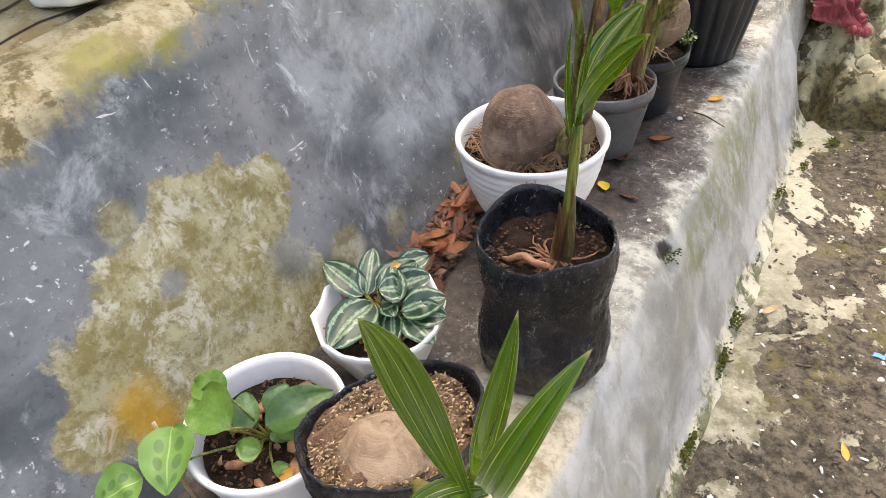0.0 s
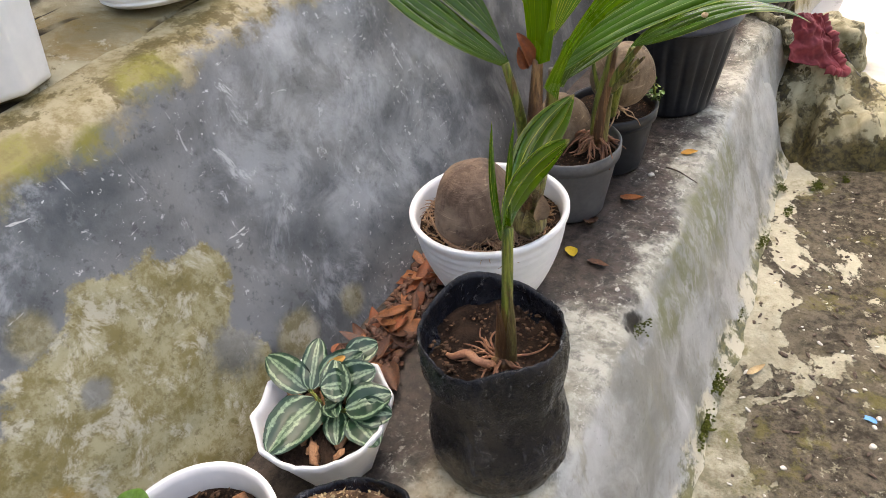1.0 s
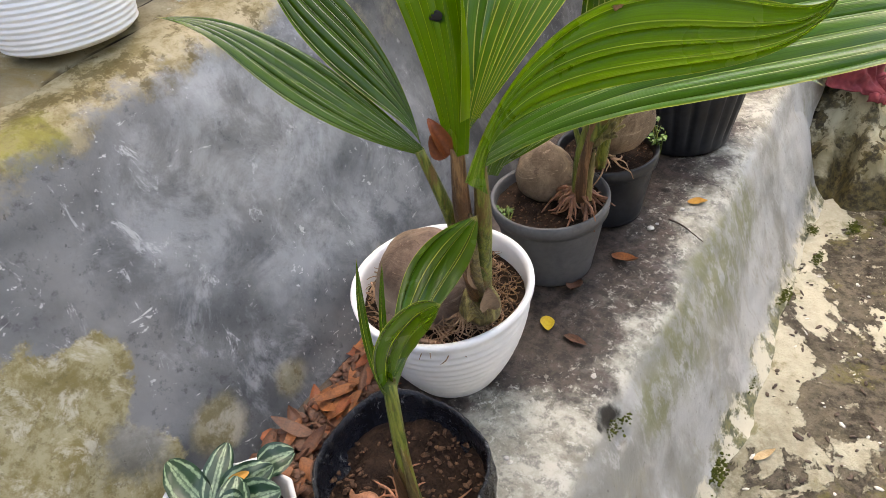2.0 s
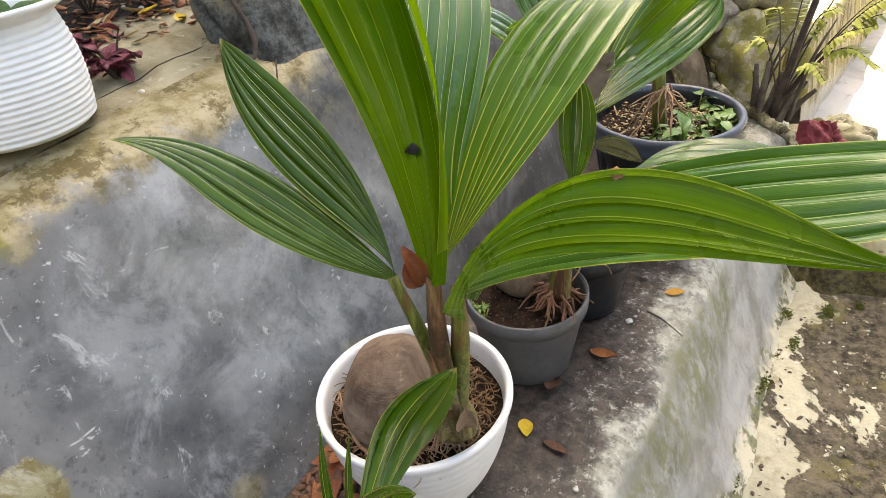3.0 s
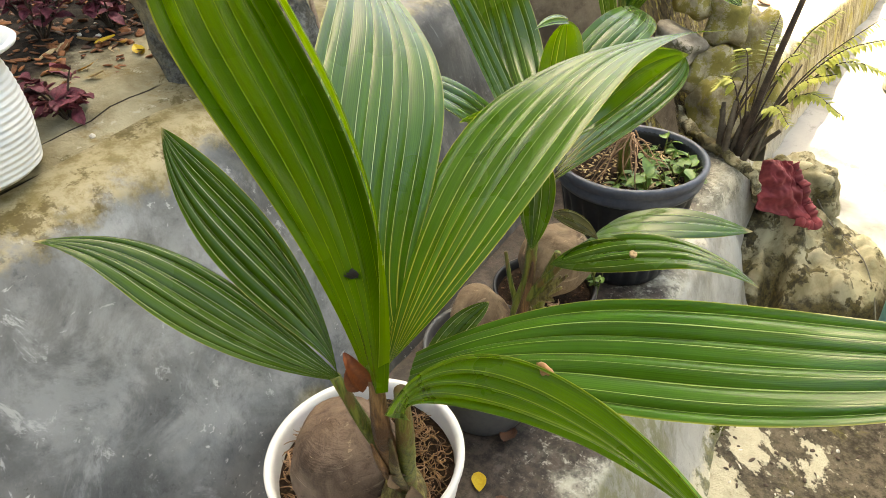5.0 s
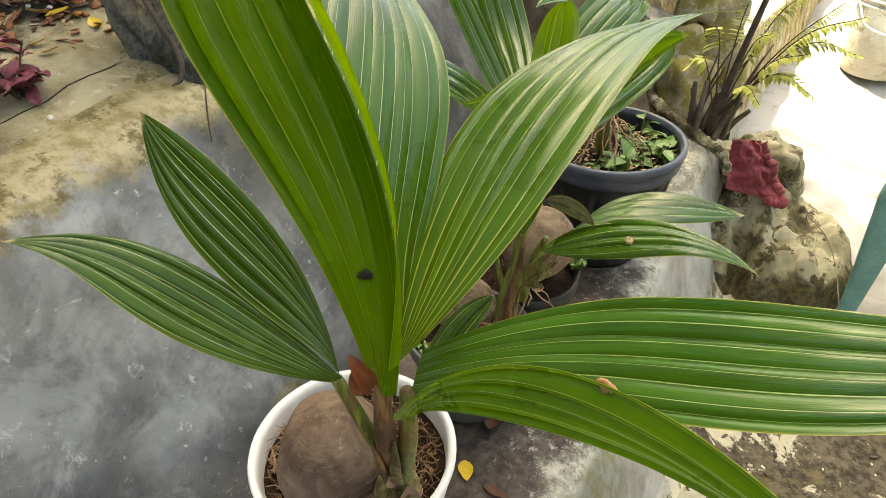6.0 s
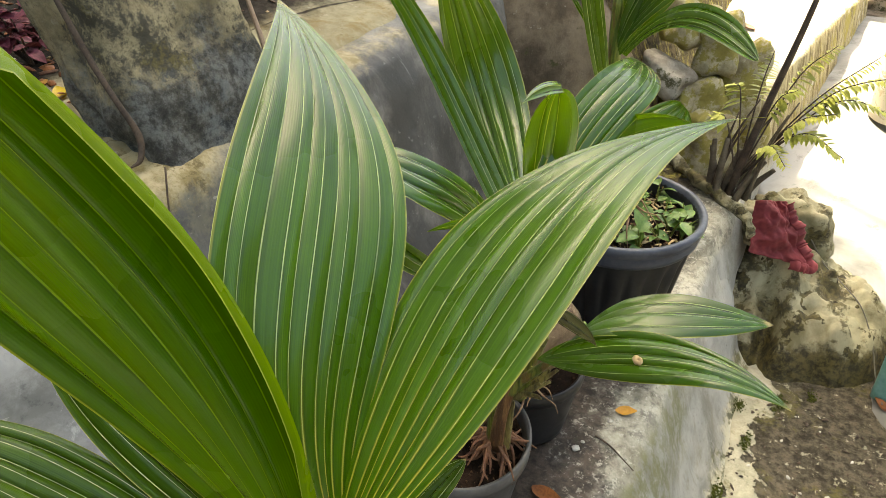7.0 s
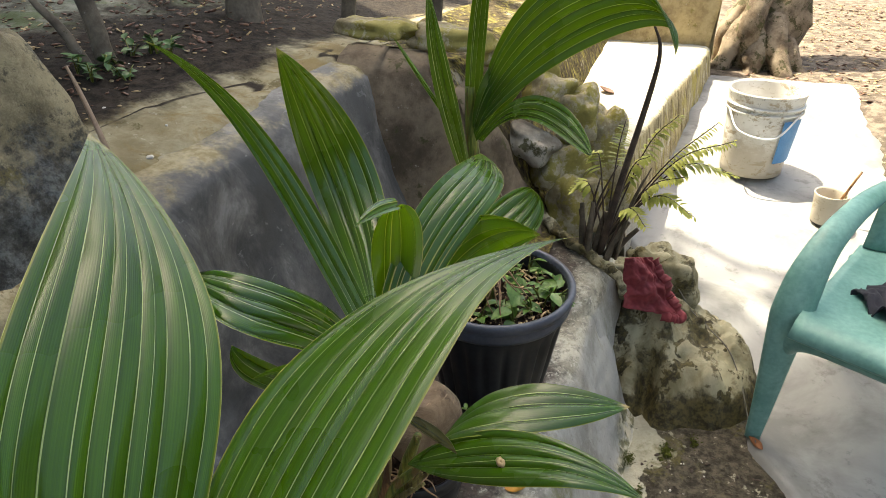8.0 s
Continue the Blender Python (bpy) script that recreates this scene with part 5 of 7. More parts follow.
def middle_palm():
    t = thing("coconut_seedling", "coconut palm seedling with tall narrow leaves and bare roots", "palm seedling", "palm seedlings", (0, 0, 0))
    nut(t, (0.078, 1.500, 0.200), (0.056, 0.055, 0.064), (10, -8, 0), HUSK_PALE, seed=5)
    stalk(t, [(0.166, 1.465, 0.185), (0.171, 1.462, 0.28), (0.188, 1.460, 0.355), (0.194, 1.460, 0.43), (0.197, 1.466, 0.52), (0.190, 1.472, 0.60)], [0.0155, 0.0125, 0.010, 0.0085, 0.008, 0.006], STEM, "trunk")
    stalk(t, [(0.172, 1.452, 0.19), (0.180, 1.450, 0.27), (0.194, 1.450, 0.34), (0.200, 1.450, 0.40)], [0.012, 0.010, 0.007, 0.002], SHEATH, "sheath", 0.5, "torn brown papery sheath")
    stalk(t, [(0.182, 1.462, 0.19), (0.188, 1.458, 0.25), (0.196, 1.458, 0.30)], [0.010, 0.008, 0.002], BULB, "sheath", 0.5, "pale split leaf sheath")
    stalk(t, [(0.182, 1.456, 0.30), (0.206, 1.452, 0.35), (0.236, 1.448, 0.395), (0.250, 1.446, 0.415)], [0.009, 0.007, 0.006, 0.004])
    stalk(t, [(0.168, 1.460, 0.30), (0.158, 1.456, 0.35), (0.150, 1.456, 0.40)], [0.005, 0.004, 0.003])
    rng = random.Random(5)
    for i in range(9):
        q = Vector((0.242 + rng.uniform(-0.022, 0.012), 1.456 + rng.uniform(-0.02, 0.02), 0.365 + rng.uniform(-0.02, 0.02)))
        stalk(t, [(0.186, 1.457, 0.305), (0.208, 1.455, 0.325), q], [0.007, 0.006, 0.0025], random.choice((STEM, BULB)), "cut_stalk", 0.5)
    lobe(t, ((0.180, 1.462, 0.585), (0.158, 1.455, 0.54), (0.170, 1.450, 0.47)), ((0.210, 1.458, 0.585), (0.244, 1.448, 0.54), (0.226, 1.448, 0.47)), (0.196, 1.450, 0.420), BLADE, 6)
    lobe(t, ((0.158, 1.468, 0.589), (0.033, 1.545, 0.69), (-0.024, 1.548, 0.845)), ((0.179, 1.483, 0.6), (0.064, 1.565, 0.714), (0.002, 1.558, 0.851)), (-0.049, 1.456, 0.914), BLADE_MID, 6)
    lobe(t, ((0.185, 1.484, 0.601), (-0.012, 1.739, 0.518), (-0.107, 1.773, 0.68)), ((0.179, 1.473, 0.599), (0.1, 1.778, 0.546), (0.024, 1.833, 0.734)), (-0.018, 1.649, 0.867), BLADE_MID, 9)
    lobe(t, ((0.169, 1.473, 0.546), (0.19, 1.286, 0.714), (0.142, 1.219, 0.752)), ((0.174, 1.466, 0.535), (0.165, 1.431, 0.694), (0.086, 1.332, 0.75)), (0.014, 1.39, 0.682), BLADE, 9)
    lobe(t, ((0.258, 1.443, 0.412), (0.266, 1.568, 0.446), (0.351, 1.574, 0.511)), ((0.246, 1.446, 0.425), (0.288, 1.461, 0.502), (0.4, 1.444, 0.492)), (0.485, 1.58, 0.465), BLADE_MID, 7)
    low = lobe(t, ((0.229, 1.448, 0.407), (0.272, 1.458, 0.481), (0.405, 1.497, 0.522)), ((0.229, 1.449, 0.405), (0.35, 1.391, 0.445), (0.422, 1.374, 0.554)), (0.514, 1.42, 0.484), BLADE_MID, 7)
    spot_on(low, (0.346, 1.415, 0.499), 0.007, CHAFF, "pale tan spot")
    lobe(t, ((0.236, 1.43, 0.512), (0.258, 1.40, 0.548), (0.300, 1.395, 0.552)), ((0.236, 1.432, 0.502), (0.262, 1.42, 0.498), (0.290, 1.41, 0.500)), (0.315, 1.390, 0.514), BLADE_DRY, 5, label="small withered yellow-brown leaf blade")
    lobe(t, ((0.075, 1.425, 0.50), (0.050, 1.395, 0.525), (0.030, 1.380, 0.560)), ((0.085, 1.450, 0.51), (0.070, 1.425, 0.545), (0.052, 1.405, 0.572)), (0.033, 1.402, 0.582), BLADE_MID, 4, name="leaf_tip")
    tagged(part("root_mass", fibres(64, (0.158, 1.466, 0.190), 0.016, 0.056, 0.0034, 8, 0.85), ROOT_RED, t, "red-brown stilt roots"), kind="stuff")
    return t


def young_palm():
    t = thing("coconut_seedling", "young palm shoot with a folded bright green leaf", "palm seedling", "palm seedlings", (0, 0, 0))
    stalk(t, [(0.272, 0.800, 0.215), (0.280, 0.792, 0.29), (0.286, 0.789, 0.37), (0.288, 0.794, 0.46)], [0.010, 0.0080, 0.0070, 0.0066], STEM, "trunk")
    stalk(t, [(0.268, 0.795, 0.225), (0.274, 0.786, 0.27), (0.277, 0.782, 0.31), (0.276, 0.780, 0.35)], [0.010, 0.009, 0.006, 0.0012], SHEATH, "sheath", 0.5, "dry brown outer sheath")
    stalk(t, [(0.280, 0.796, 0.225), (0.289, 0.786, 0.28), (0.293, 0.783, 0.33), (0.293, 0.783, 0.38)], [0.010, 0.008, 0.005, 0.001], BULB, "sheath", 0.5, "pale green outer sheath")
    lobe(t, ((0.283, 0.797, 0.461), (0.253, 0.866, 0.501), (0.262, 0.87, 0.557)), ((0.289, 0.802, 0.459), (0.268, 0.906, 0.467), (0.315, 0.915, 0.499)), (0.319, 0.91, 0.571), BLADE_SHOOT, 6)
    lobe(t, ((0.292, 0.794, 0.435), (0.274, 0.756, 0.517), (0.314, 0.814, 0.576)), ((0.287, 0.791, 0.429), (0.268, 0.849, 0.458), (0.305, 0.831, 0.478)), (0.357, 0.799, 0.58), BLADE_SHOOT, 6)
    lobe(t, ((0.278, 0.792, 0.44), (0.268, 0.79, 0.49), (0.262, 0.80, 0.53)), ((0.286, 0.790, 0.44), (0.276, 0.795, 0.49), (0.270, 0.806, 0.53)), (0.266, 0.814, 0.578), BLADE_SHOOT, 3, name="leaf_spike")
    lobe(t, ((0.284, 0.796, 0.44), (0.280, 0.80, 0.50), (0.284, 0.806, 0.54)), ((0.292, 0.794, 0.44), (0.289, 0.80, 0.50), (0.292, 0.808, 0.54)), (0.289, 0.818, 0.579), BLADE_SHOOT, 3, name="leaf_spike")
    v, f = blob((0.018, 0.017, 0.022), 20, 12, 0.2, 2, 6)
    part("sprout_bulb", mesh_of("bulb", *moved((v, f), pose(0.272, 0.795, 0.225))), SHEATH, t)
    stalk(t, [(0.268, 0.785, 0.228), (0.245, 0.774, 0.238), (0.226, 0.779, 0.240), (0.207, 0.771, 0.233), (0.190, 0.780, 0.222)], [0.0065, 0.0055, 0.0062, 0.0045, 0.0025], RUST_ROOT, "root")
    tagged(part("root_mass", fibres(34, (0.268, 0.79, 0.224), 0.018, 0.050, 0.0020, 15, 0.3), RUST_ROOT, t), kind="stuff")
    return t


def front_palm():
    t = thing("coconut_seedling", "small palm seedling with three narrow green leaves from a buried coconut", "palm seedling", "palm seedlings", (0, 0, 0))
    nut(t, (0.205, 0.452, 0.164), (0.078, 0.062, 0.050), (6, -6, 40), HUSK_DUSTY, seed=9)
    stalk(t, [(0.258, 0.428, 0.18), (0.32, 0.395, 0.27), (0.372, 0.38, 0.385)], [0.012, 0.010, 0.007], STEM, "trunk")
    lobe(t, ((0.367, 0.361, 0.368), (0.299, 0.364, 0.436), (0.294, 0.362, 0.513)), ((0.383, 0.354, 0.378), (0.338, 0.395, 0.44), (0.326, 0.391, 0.516)), (0.326, 0.332, 0.59), BLADE_DARK, 8)
    lobe(t, ((0.368, 0.376, 0.378), (0.376, 0.352, 0.455), (0.394, 0.350, 0.535)), ((0.380, 0.378, 0.378), (0.398, 0.362, 0.455), (0.420, 0.360, 0.536)), (0.403, 0.387, 0.581), BLADE_SHOOT, 5)
    lobe(t, ((0.385, 0.372, 0.370), (0.378, 0.340, 0.398), (0.356, 0.318, 0.398)), ((0.372, 0.380, 0.370), (0.350, 0.362, 0.398), (0.330, 0.340, 0.392)), (0.328, 0.312, 0.362), BLADE_DARK, 6)
    lobe(t, ((0.398, 0.39, 0.39), (0.394, 0.288, 0.446), (0.408, 0.334, 0.546)), ((0.382, 0.396, 0.398), (0.415, 0.296, 0.436), (0.443, 0.341, 0.531)), (0.451, 0.384, 0.575), BLADE_SHOOT, 5)
    return t


large_palm()
middle_palm()
young_palm()
front_palm()


def nut_in_black_pot():
    t = thing("coconut_seedling", "pale brown coconut with a short cut-back fibrous sprout", "palm seedling", "palm seedlings", (0, 0, 0))
    nut(t, (0.152, 1.680, 0.240), (0.074, 0.068, 0.074), (12, 0, 40), HUSK_PALE, seed=12)
    stalk(t, [(0.165, 1.56, 0.20), (0.185, 1.545, 0.29), (0.21, 1.53, 0.37)], [0.012, 0.010, 0.006])
    tagged(part("root_mass", fibres(18, (0.165, 1.575, 0.20), 0.02, 0.05, 0.002, 21, 0.6), ROOT, t), kind="stuff")
    return t


nut_in_black_pot()


def tub_palm():
    t = thing("coconut_seedling", "tall palm seedling with broad leaves growing in the tub", "palm seedling", "palm seedlings", (0, 0, 0))
    stalk(t, [(0.17, 2.05, 0.25), (0.15, 2.05, 0.45), (0.125, 2.05, 0.62), (0.12, 2.05, 0.72)], [0.016, 0.014, 0.012, 0.010], STEM, "trunk")
    tagged(part("root_mass", fibres(22, (0.185, 2.02, 0.36), 0.015, 0.10, 0.0022, 33, 1.3), ROOT, t), kind="stuff")
    return t


tub_palm()


# ---------------------------------------------------------------- further yard: slab, platform, stones, unseen light screens
def slab_left(y):
    w = 0.03 * n3(0.0, y, 5, 5)
    if y < 2.85:
        return 0.85 + w + 0.28 * min(1.0, max(0.0, (2.45 - y) / 0.5))
    return 0.85 - 0.49 * min(1.0, (y - 2.85) / 0.6) + w


def slab_right(y):
    return 3.0 - 1.5 * min(1.0, max(0.0, (y - 3.0) / 0.9)) + 0.06 * n3(1.0, y, 9, 3)


sv = []
sy = lines(-2.0, 5.3, 150)
for y in sy:
    a, b = slab_left(y), slab_right(y)
    for i in range(40):
        x = a + (b - a) * (i / 39) ** 1.4
        edge = -0.03 if i in (0, 39) else 0.0
        sv.append((x, y, yard_z(x, y) + 0.016 + edge + 0.002 * n3(x, y, 7, 6)))
tagged(part("pavement", mesh_of("slab", sv, grid_faces(150, 40, False, True)), SLAB), "pale smooth cement slab lit by the sun", "pavement", kind="structure")

pv = []
for i in range(60):
    y = 3.28 + 2.04 * i / 59
    right = 0.375 + 0.165 * (y - 3.53) + 0.012 * n3(0, y, 1, 4)
    for x, z in [(-0.5, -0.5), (-0.5, 0.15), (right - 0.3, 0.155), (right - 0.1, 0.155), (right - 0.02, 0.150), (right + 0.004, 0.135), (right + 0.020, 0.05), (right + 0.035, -0.05), (right + 0.055, -0.15), (right + 0.085, -0.5)]:
        pv.append((x + 0.008 * n3(x, y, z, 5), y, z + 0.006 * n3(x, y, z, 8)))
tagged(part("platform", mesh_of("platform", pv, grid_faces(60, 10) + [tuple(range(10)), tuple(range(590, 600))[::-1]]), PLATFORM), "sunlit cement platform with mossy straw-stained side", "platform", kind="structure")

ev = []
for i in range(50):
    x = -0.95 + 1.62 * i / 49
    for y, z in [(5.27, -0.2), (5.28, 0.0), (5.285, 0.14), (5.29, 0.26), (5.30, 0.38), (5.31, 0.50), (5.33, 0.62), (5.40, 0.68), (5.52, 0.66), (5.60, 0.5), (5.62, -0.2)]:
        ev.append((x + 0.02 * n3(x, y, z, 3), y + 0.025 * n3(x, 0, z, 5), z + 0.03 * n3(x, y, 1, 4)))
tagged(part("earth_wall", mesh_of("earth_wall", ev, grid_faces(50, 11) + [tuple(range(11)), tuple(range(539, 550))[::-1]]), OCHRE), "sunlit ochre earth wall behind the platform", "wall", kind="structure")

bank = []
for i in range(40):
    x = -0.46 + 0.66 * i / 39
    for j in range(50):
        y = 2.56 + 4.5 * j / 49
        k = max(0.0, min(1.0, (x + 0.15) / 0.32))
        bank.append((x, y, 0.60 - 0.55 * k * k * (3 - 2 * k) + 0.03 * n3(x, y, 3, 4) - 0.05 * min(1.5, max(0, y - 3))))
tagged(part("soil_bank", mesh_of("bank", bank, grid_faces(40, 50)), BANK), "mossy soil bank behind the end wall", "ground", kind="structure")


def stone(x, y, z, radii, turn, seed, material=ROCK, label="rounded mossy field stone"):
    v, f = blob(radii, 36, 24, 0.34, 1.5, seed, lambda d: 0.9 / max(0.6, (abs(d.x) ** 5 + abs(d.y) ** 5 + abs(d.z) ** 5) ** 0.2))
    v = [Vector(p) * (1 + 0.10 * n3(p[0], p[1], p[2] + seed, 14) + 0.04 * n3(p[0] + seed, p[1], p[2], 45)) for p in v]
    ob = part("stone", mesh_of("stone", v, f), material)
    ob.matrix_world = pose(x, y, z, *turn)
    return tagged(ob, label, "stone", "stones of the end wall")


stone(0.065, 2.88, 0.31, (0.085, 0.06, 0.05), (0, 20, -20), 1, PALE_STONE, "pale rounded field stone")
stone(0.16, 2.95, 0.22, (0.09, 0.08, 0.09), (0, 0, 30), 2)
stone(0.20, 3.00, 0.38, (0.07, 0.07, 0.09), (10, 0, 0), 3)
stone(0.10, 2.98, 0.44, (0.08, 0.07, 0.07), (0, 10, 60), 4)
stone(0.28, 3.05, 0.24, (0.08, 0.08, 0.16), (0, 0, 10), 5)
stone(0.23, 2.92, 0.09, (0.10, 0.07, 0.12), (0, 0, 50), 6)
stone(0.31, 3.20, 0.06, (0.09, 0.08, 0.14), (0, 0, 0), 7)
stone(0.02, 3.05, 0.50, (0.10, 0.08, 0.06), (0, 0, 0), 8)
stone(-0.14, 2.72, 0.66, (0.13, 0.06, 0.035), (0, 4, 12), 9)
stone(-0.36, 2.68, 0.68, (0.12, 0.06, 0.03), (0, 0, -6), 10)
stone(-0.02, 2.80, 0.60, (0.08, 0.06, 0.045), (0, 18, 30), 11)
stone(0.50, 2.93, -0.13, (0.09, 0.08, 0.10), (0, 0, 20), 12, LUMP, "pale cement-smeared stone beside the slab")
stone(0.59, 2.90, -0.14, (0.07, 0.06, 0.11), (0, -10, 0), 13, LUMP, "pale cement-smeared stone beside the slab")
stone(0.42, 2.74, -0.05, (0.07, 0.05, 0.06), (0, 0, 0), 14, LUMP, "pale cement-smeared stone beside the slab")

# mossy rim of the ledge's end, and the ledge's end block
gv, gf = tube([(0.02, 3.02, 0.10), (0.15, 2.82, 0.075), (0.29, 2.68, 0.062), (0.40, 2.60, 0.050), (0.435, 2.55, 0.015)], [0.022, 0.018, 0.015, 0.014, 0.011], 14, 70)
gv = [Vector(p) + Vector((n3(p[0], p[1], p[2], 30), n3(p[1], p[2], p[0], 30), 1.4 * n3(p[2], p[0], p[1], 22))) * 0.008 for p in gv]
ridge = part("trim_ridge", mesh_of("ridge", gv, gf), LUMP)
tagged(ridge, "mossy rounded cement rim at the ledge's end", "trim", kind="structure")
ebv = []
for i in range(24):
    x = -0.2 + 0.63 * i / 23
    for j in range(24):
        y = 2.36 + 0.40 * j / 23
        k = max(0.0, min(1.0, (y - 2.36) / 0.10))
        drop = max(0.0, (x - 0.33 - 0.10 * (y - 2.36)) / 0.10)
        ebv.append((x + 0.006 * n3(x, y, 0, 7), y, -0.012 + 0.055 * k * k - 0.34 * drop ** 1.5 + 0.008 * n3(x, y, 2, 9)))
tagged(part("ledge_end", mesh_of("ledge_end", ebv, grid_faces(24, 24)), LEDGE), "pale raised end of the cement ledge", "ledge", kind="structure")

# cement lump at the ledge's foot
lv = []
for i in range(56):
    u = i / 55
    for j in range(56):
        v = j / 55
        x, y = 0.40 + 0.50 * u, 2.36 + 0.66 * v
        dx, dy = (x - 0.60) / 0.30, (y - 2.74) / 0.30
        r = math.sqrt(dx * dx + dy * dy * 1.1)
        top = 0.20 * max(0.0, 1 - r ** 5) + 0.11 * math.exp(-(((x - 0.50) / 0.10) ** 2 + ((y - 2.80) / 0.14) ** 2))
        rib = 0.03 * math.exp(-(((x - 0.56 - 0.25 * (2.7 - y)) / 0.028) ** 2)) * max(0, 1 - r) * 1.4
        lv.append((x, y, yard_z(x, y) - 0.03 + top * 1.0 + rib + 0.10 * max(0, 1 - r * 0.9) * n3(x, y, 4, 6) + 0.022 * n3(x, y, 6, 20) - 0.11 * math.exp(-(((x - 0.545) / 0.028) ** 2 + ((y - 2.55) / 0.10) ** 2)) - 0.06 * math.exp(-(((x - 0.68) / 0.05) ** 2 + ((y - 2.48) / 0.05) ** 2))))
tagged(part("cement_lump", mesh_of("lump", lv, grid_faces(56, 56)), LUMP), "lumpy mossy cement mound at the foot of the ledge", "cement mound", kind="structure")


def box(x0, x1, y0, y1, z0, z1):
    v = [(x, y, z) for x in (x0, x1) for y in (y0, y1) for z in (z0, z1)]
    return v, [(0, 1, 3, 2), (4, 6, 7, 5), (0, 4, 5, 1), (2, 3, 7, 6), (0, 2, 6, 4), (1, 5, 7, 3)]


# unseen wall and eave, added to keep the sun off the ledge
def sun_screens():
    tagged(part("wall_house", mesh_of("sun_screens", *box(-3.5, -3.2, -7.0, 5.0, -0.6, 8.45), None, False), PLASTER), "plain plastered wall added out of view to block the sun", "wall", kind="structure")
    tagged(part("roof_eave", mesh_of("eave", *box(-3.6, -1.5, -7.2, 5.02, 8.45, 8.62), None, False), PLASTER), "wide plain overhang added out of view to block the sun", "roof", kind="structure")


sun_screens()


# unseen dark walls, added to hold back low light from the sky
def sky_screen(name, x0, x1, y0, y1, z1):
    return tagged(part(name, mesh_of("sky_screen", *box(x0, x1, y0, y1, -0.7, z1), None, False), DARK_SCREEN), "plain dark wall added out of view to cut low sky light", "wall", kind="structure")


sky_screen("wall_yard_east", 3.4, 3.6, -4.0, 6.0, 2.0)
sky_screen("wall_yard_south", -3.2, 3.4, -2.6, -2.4, 2.0)


# ---------------------------------------------------------------- trees and plants on the terrace
def tree(x, y, z, radius, height, lean, label, crown=0, crown_at=(0, 0, 3.2), spread=(1.4, 1.4, 0.7), seed=1, bark=None):
    bark = bark or BARK
    t = thing("tree", label, "tree", "trees on the terrace", (x, y, z))
    pts = [(0, 0, -0.05), (lean[0] * 0.3, lean[1] * 0.3, height * 0.3), (lean[0] * 0.6, lean[1] * 0.6, height * 0.65), (lean[0], lean[1], height)]
    v, f = tube(pts, [radius * 1.25, radius, radius * 0.85, radius * 0.5], 14, 26)
    v = [p + Vector((n3(p.x, p.y, p.z, 9), n3(p.y, p.x, p.z, 9), 0)) * radius * 0.35 for p in v]
    part("trunk", mesh_of("trunk", v, f), bark, t)
    if crown:
        rng = random.Random(seed)
        for i in range(6):
            a = rng.uniform(0, 6.283)
            e = Vector(crown_at) + Vector((math.cos(a) * spread[0] * 0.7, math.sin(a) * spread[1] * 0.7, rng.uniform(-0.2, 0.4)))
            part("limb", mesh_of("limb", *tube([(lean[0] * 0.9, lean[1] * 0.9, height * 0.92), (e + Vector(pts[-1])) / 2 + Vector((0, 0, 0.2)), e], [radius * 0.45, radius * 0.3, radius * 0.1], 7, 12)), BARK, t)
        leaves = []
        base = leaf_sheet(0.16, 0.06, 0.5, 0.2, 4, 3)
        for i in range(crown):
            d = Vector((rng.gauss(0, 1), rng.gauss(0, 1), rng.gauss(0, 1)))
            d = d.normalized() * rng.random() ** 0.4
            p = Vector(crown_at) + Vector((d.x * spread[0], d.y * spread[1], d.z * spread[2]))
            leaves.append(moved(base[:2], pose(*p, rng.uniform(-60, 30), rng.uniform(-40, 40), rng.uniform(0, 360))))
        tagged(part("crown", join(leaves, "crown"), TREE_LEAF, t), kind="stuff")
    return t


tree(-0.80, 2.68, 0.58, 0.048, 2.6, (-0.5, 0.6), "mossy young tree trunk rising from the terrace soil", 1500, (-1.6, -0.2, 3.3), (1.1, 1.0, 0.7), 3)
tree(-0.62, 2.98, 0.55, 0.022, 1.9, (0.1, 0.3), "thin grey sapling trunk in the soil")
tree(-0.80, 2.13, 0.62, 0.022, 0.60, (-0.17, 0.05), "dead grey leaning stem in the soil")
tree(-0.815, 2.11, 0.62, 0.013, 0.22, (-0.14, -0.03), "short broken grey stem in the soil")
tree(-0.30, 2.98, 0.52, 0.018, 1.4, (0.05, 0.2), "dark slim sapling trunk behind the end wall")
tree(0.97, 5.78, -0.10, 0.20, 3.2, (0.5, 1.2), "thick gnarled tree trunk beyond the slab", 500, (1.6, 2.2, 4.0), (2.0, 1.8, 0.7), 9, BARK_PALE)


def root_flares():
    t = [o for o in bpy.data.objects if "gnarled" in o.get("label", "")][0]
    rng = random.Random(31)
    for a, l, h in ((-2.4, 0.40, 0.42), (-1.7, 0.34, 0.30), (-1.1, 0.45, 0.36), (-0.4, 0.36, 0.26), (-2.9, 0.30, 0.50), (-2.0, 0.22, 0.62)):
        d = Vector((math.cos(a), math.sin(a), 0))
        v, f = tube([d * 0.10 + Vector((0.02, 0.05, h)), d * 0.20 + Vector((0, 0, h * 0.55)), d * (l * 0.75) + Vector((0, 0, 0.06)), d * l + Vector((rng.uniform(-0.05, 0.05), 0, -0.03))], [0.07, 0.075, 0.05, 0.02], 10, 20)
        v = [p + Vector((n3(p.x, p.y, p.z, 12), n3(p.y, p.z, p.x, 12), 0)) * 0.02 for p in v]
        part("root", mesh_of("root", v, f), BARK_PALE, t)


root_flares()
# unseen tree, added so its crown breaks up the slab's shadow edge
tree(-2.95, 6.1, 0.6, 0.10, 7.0, (0.3, -0.7), "slim tree added out of view to dapple the slab", 150, (0.55, -0.95, 7.75), (0.95, 0.24, 0.4), 12)


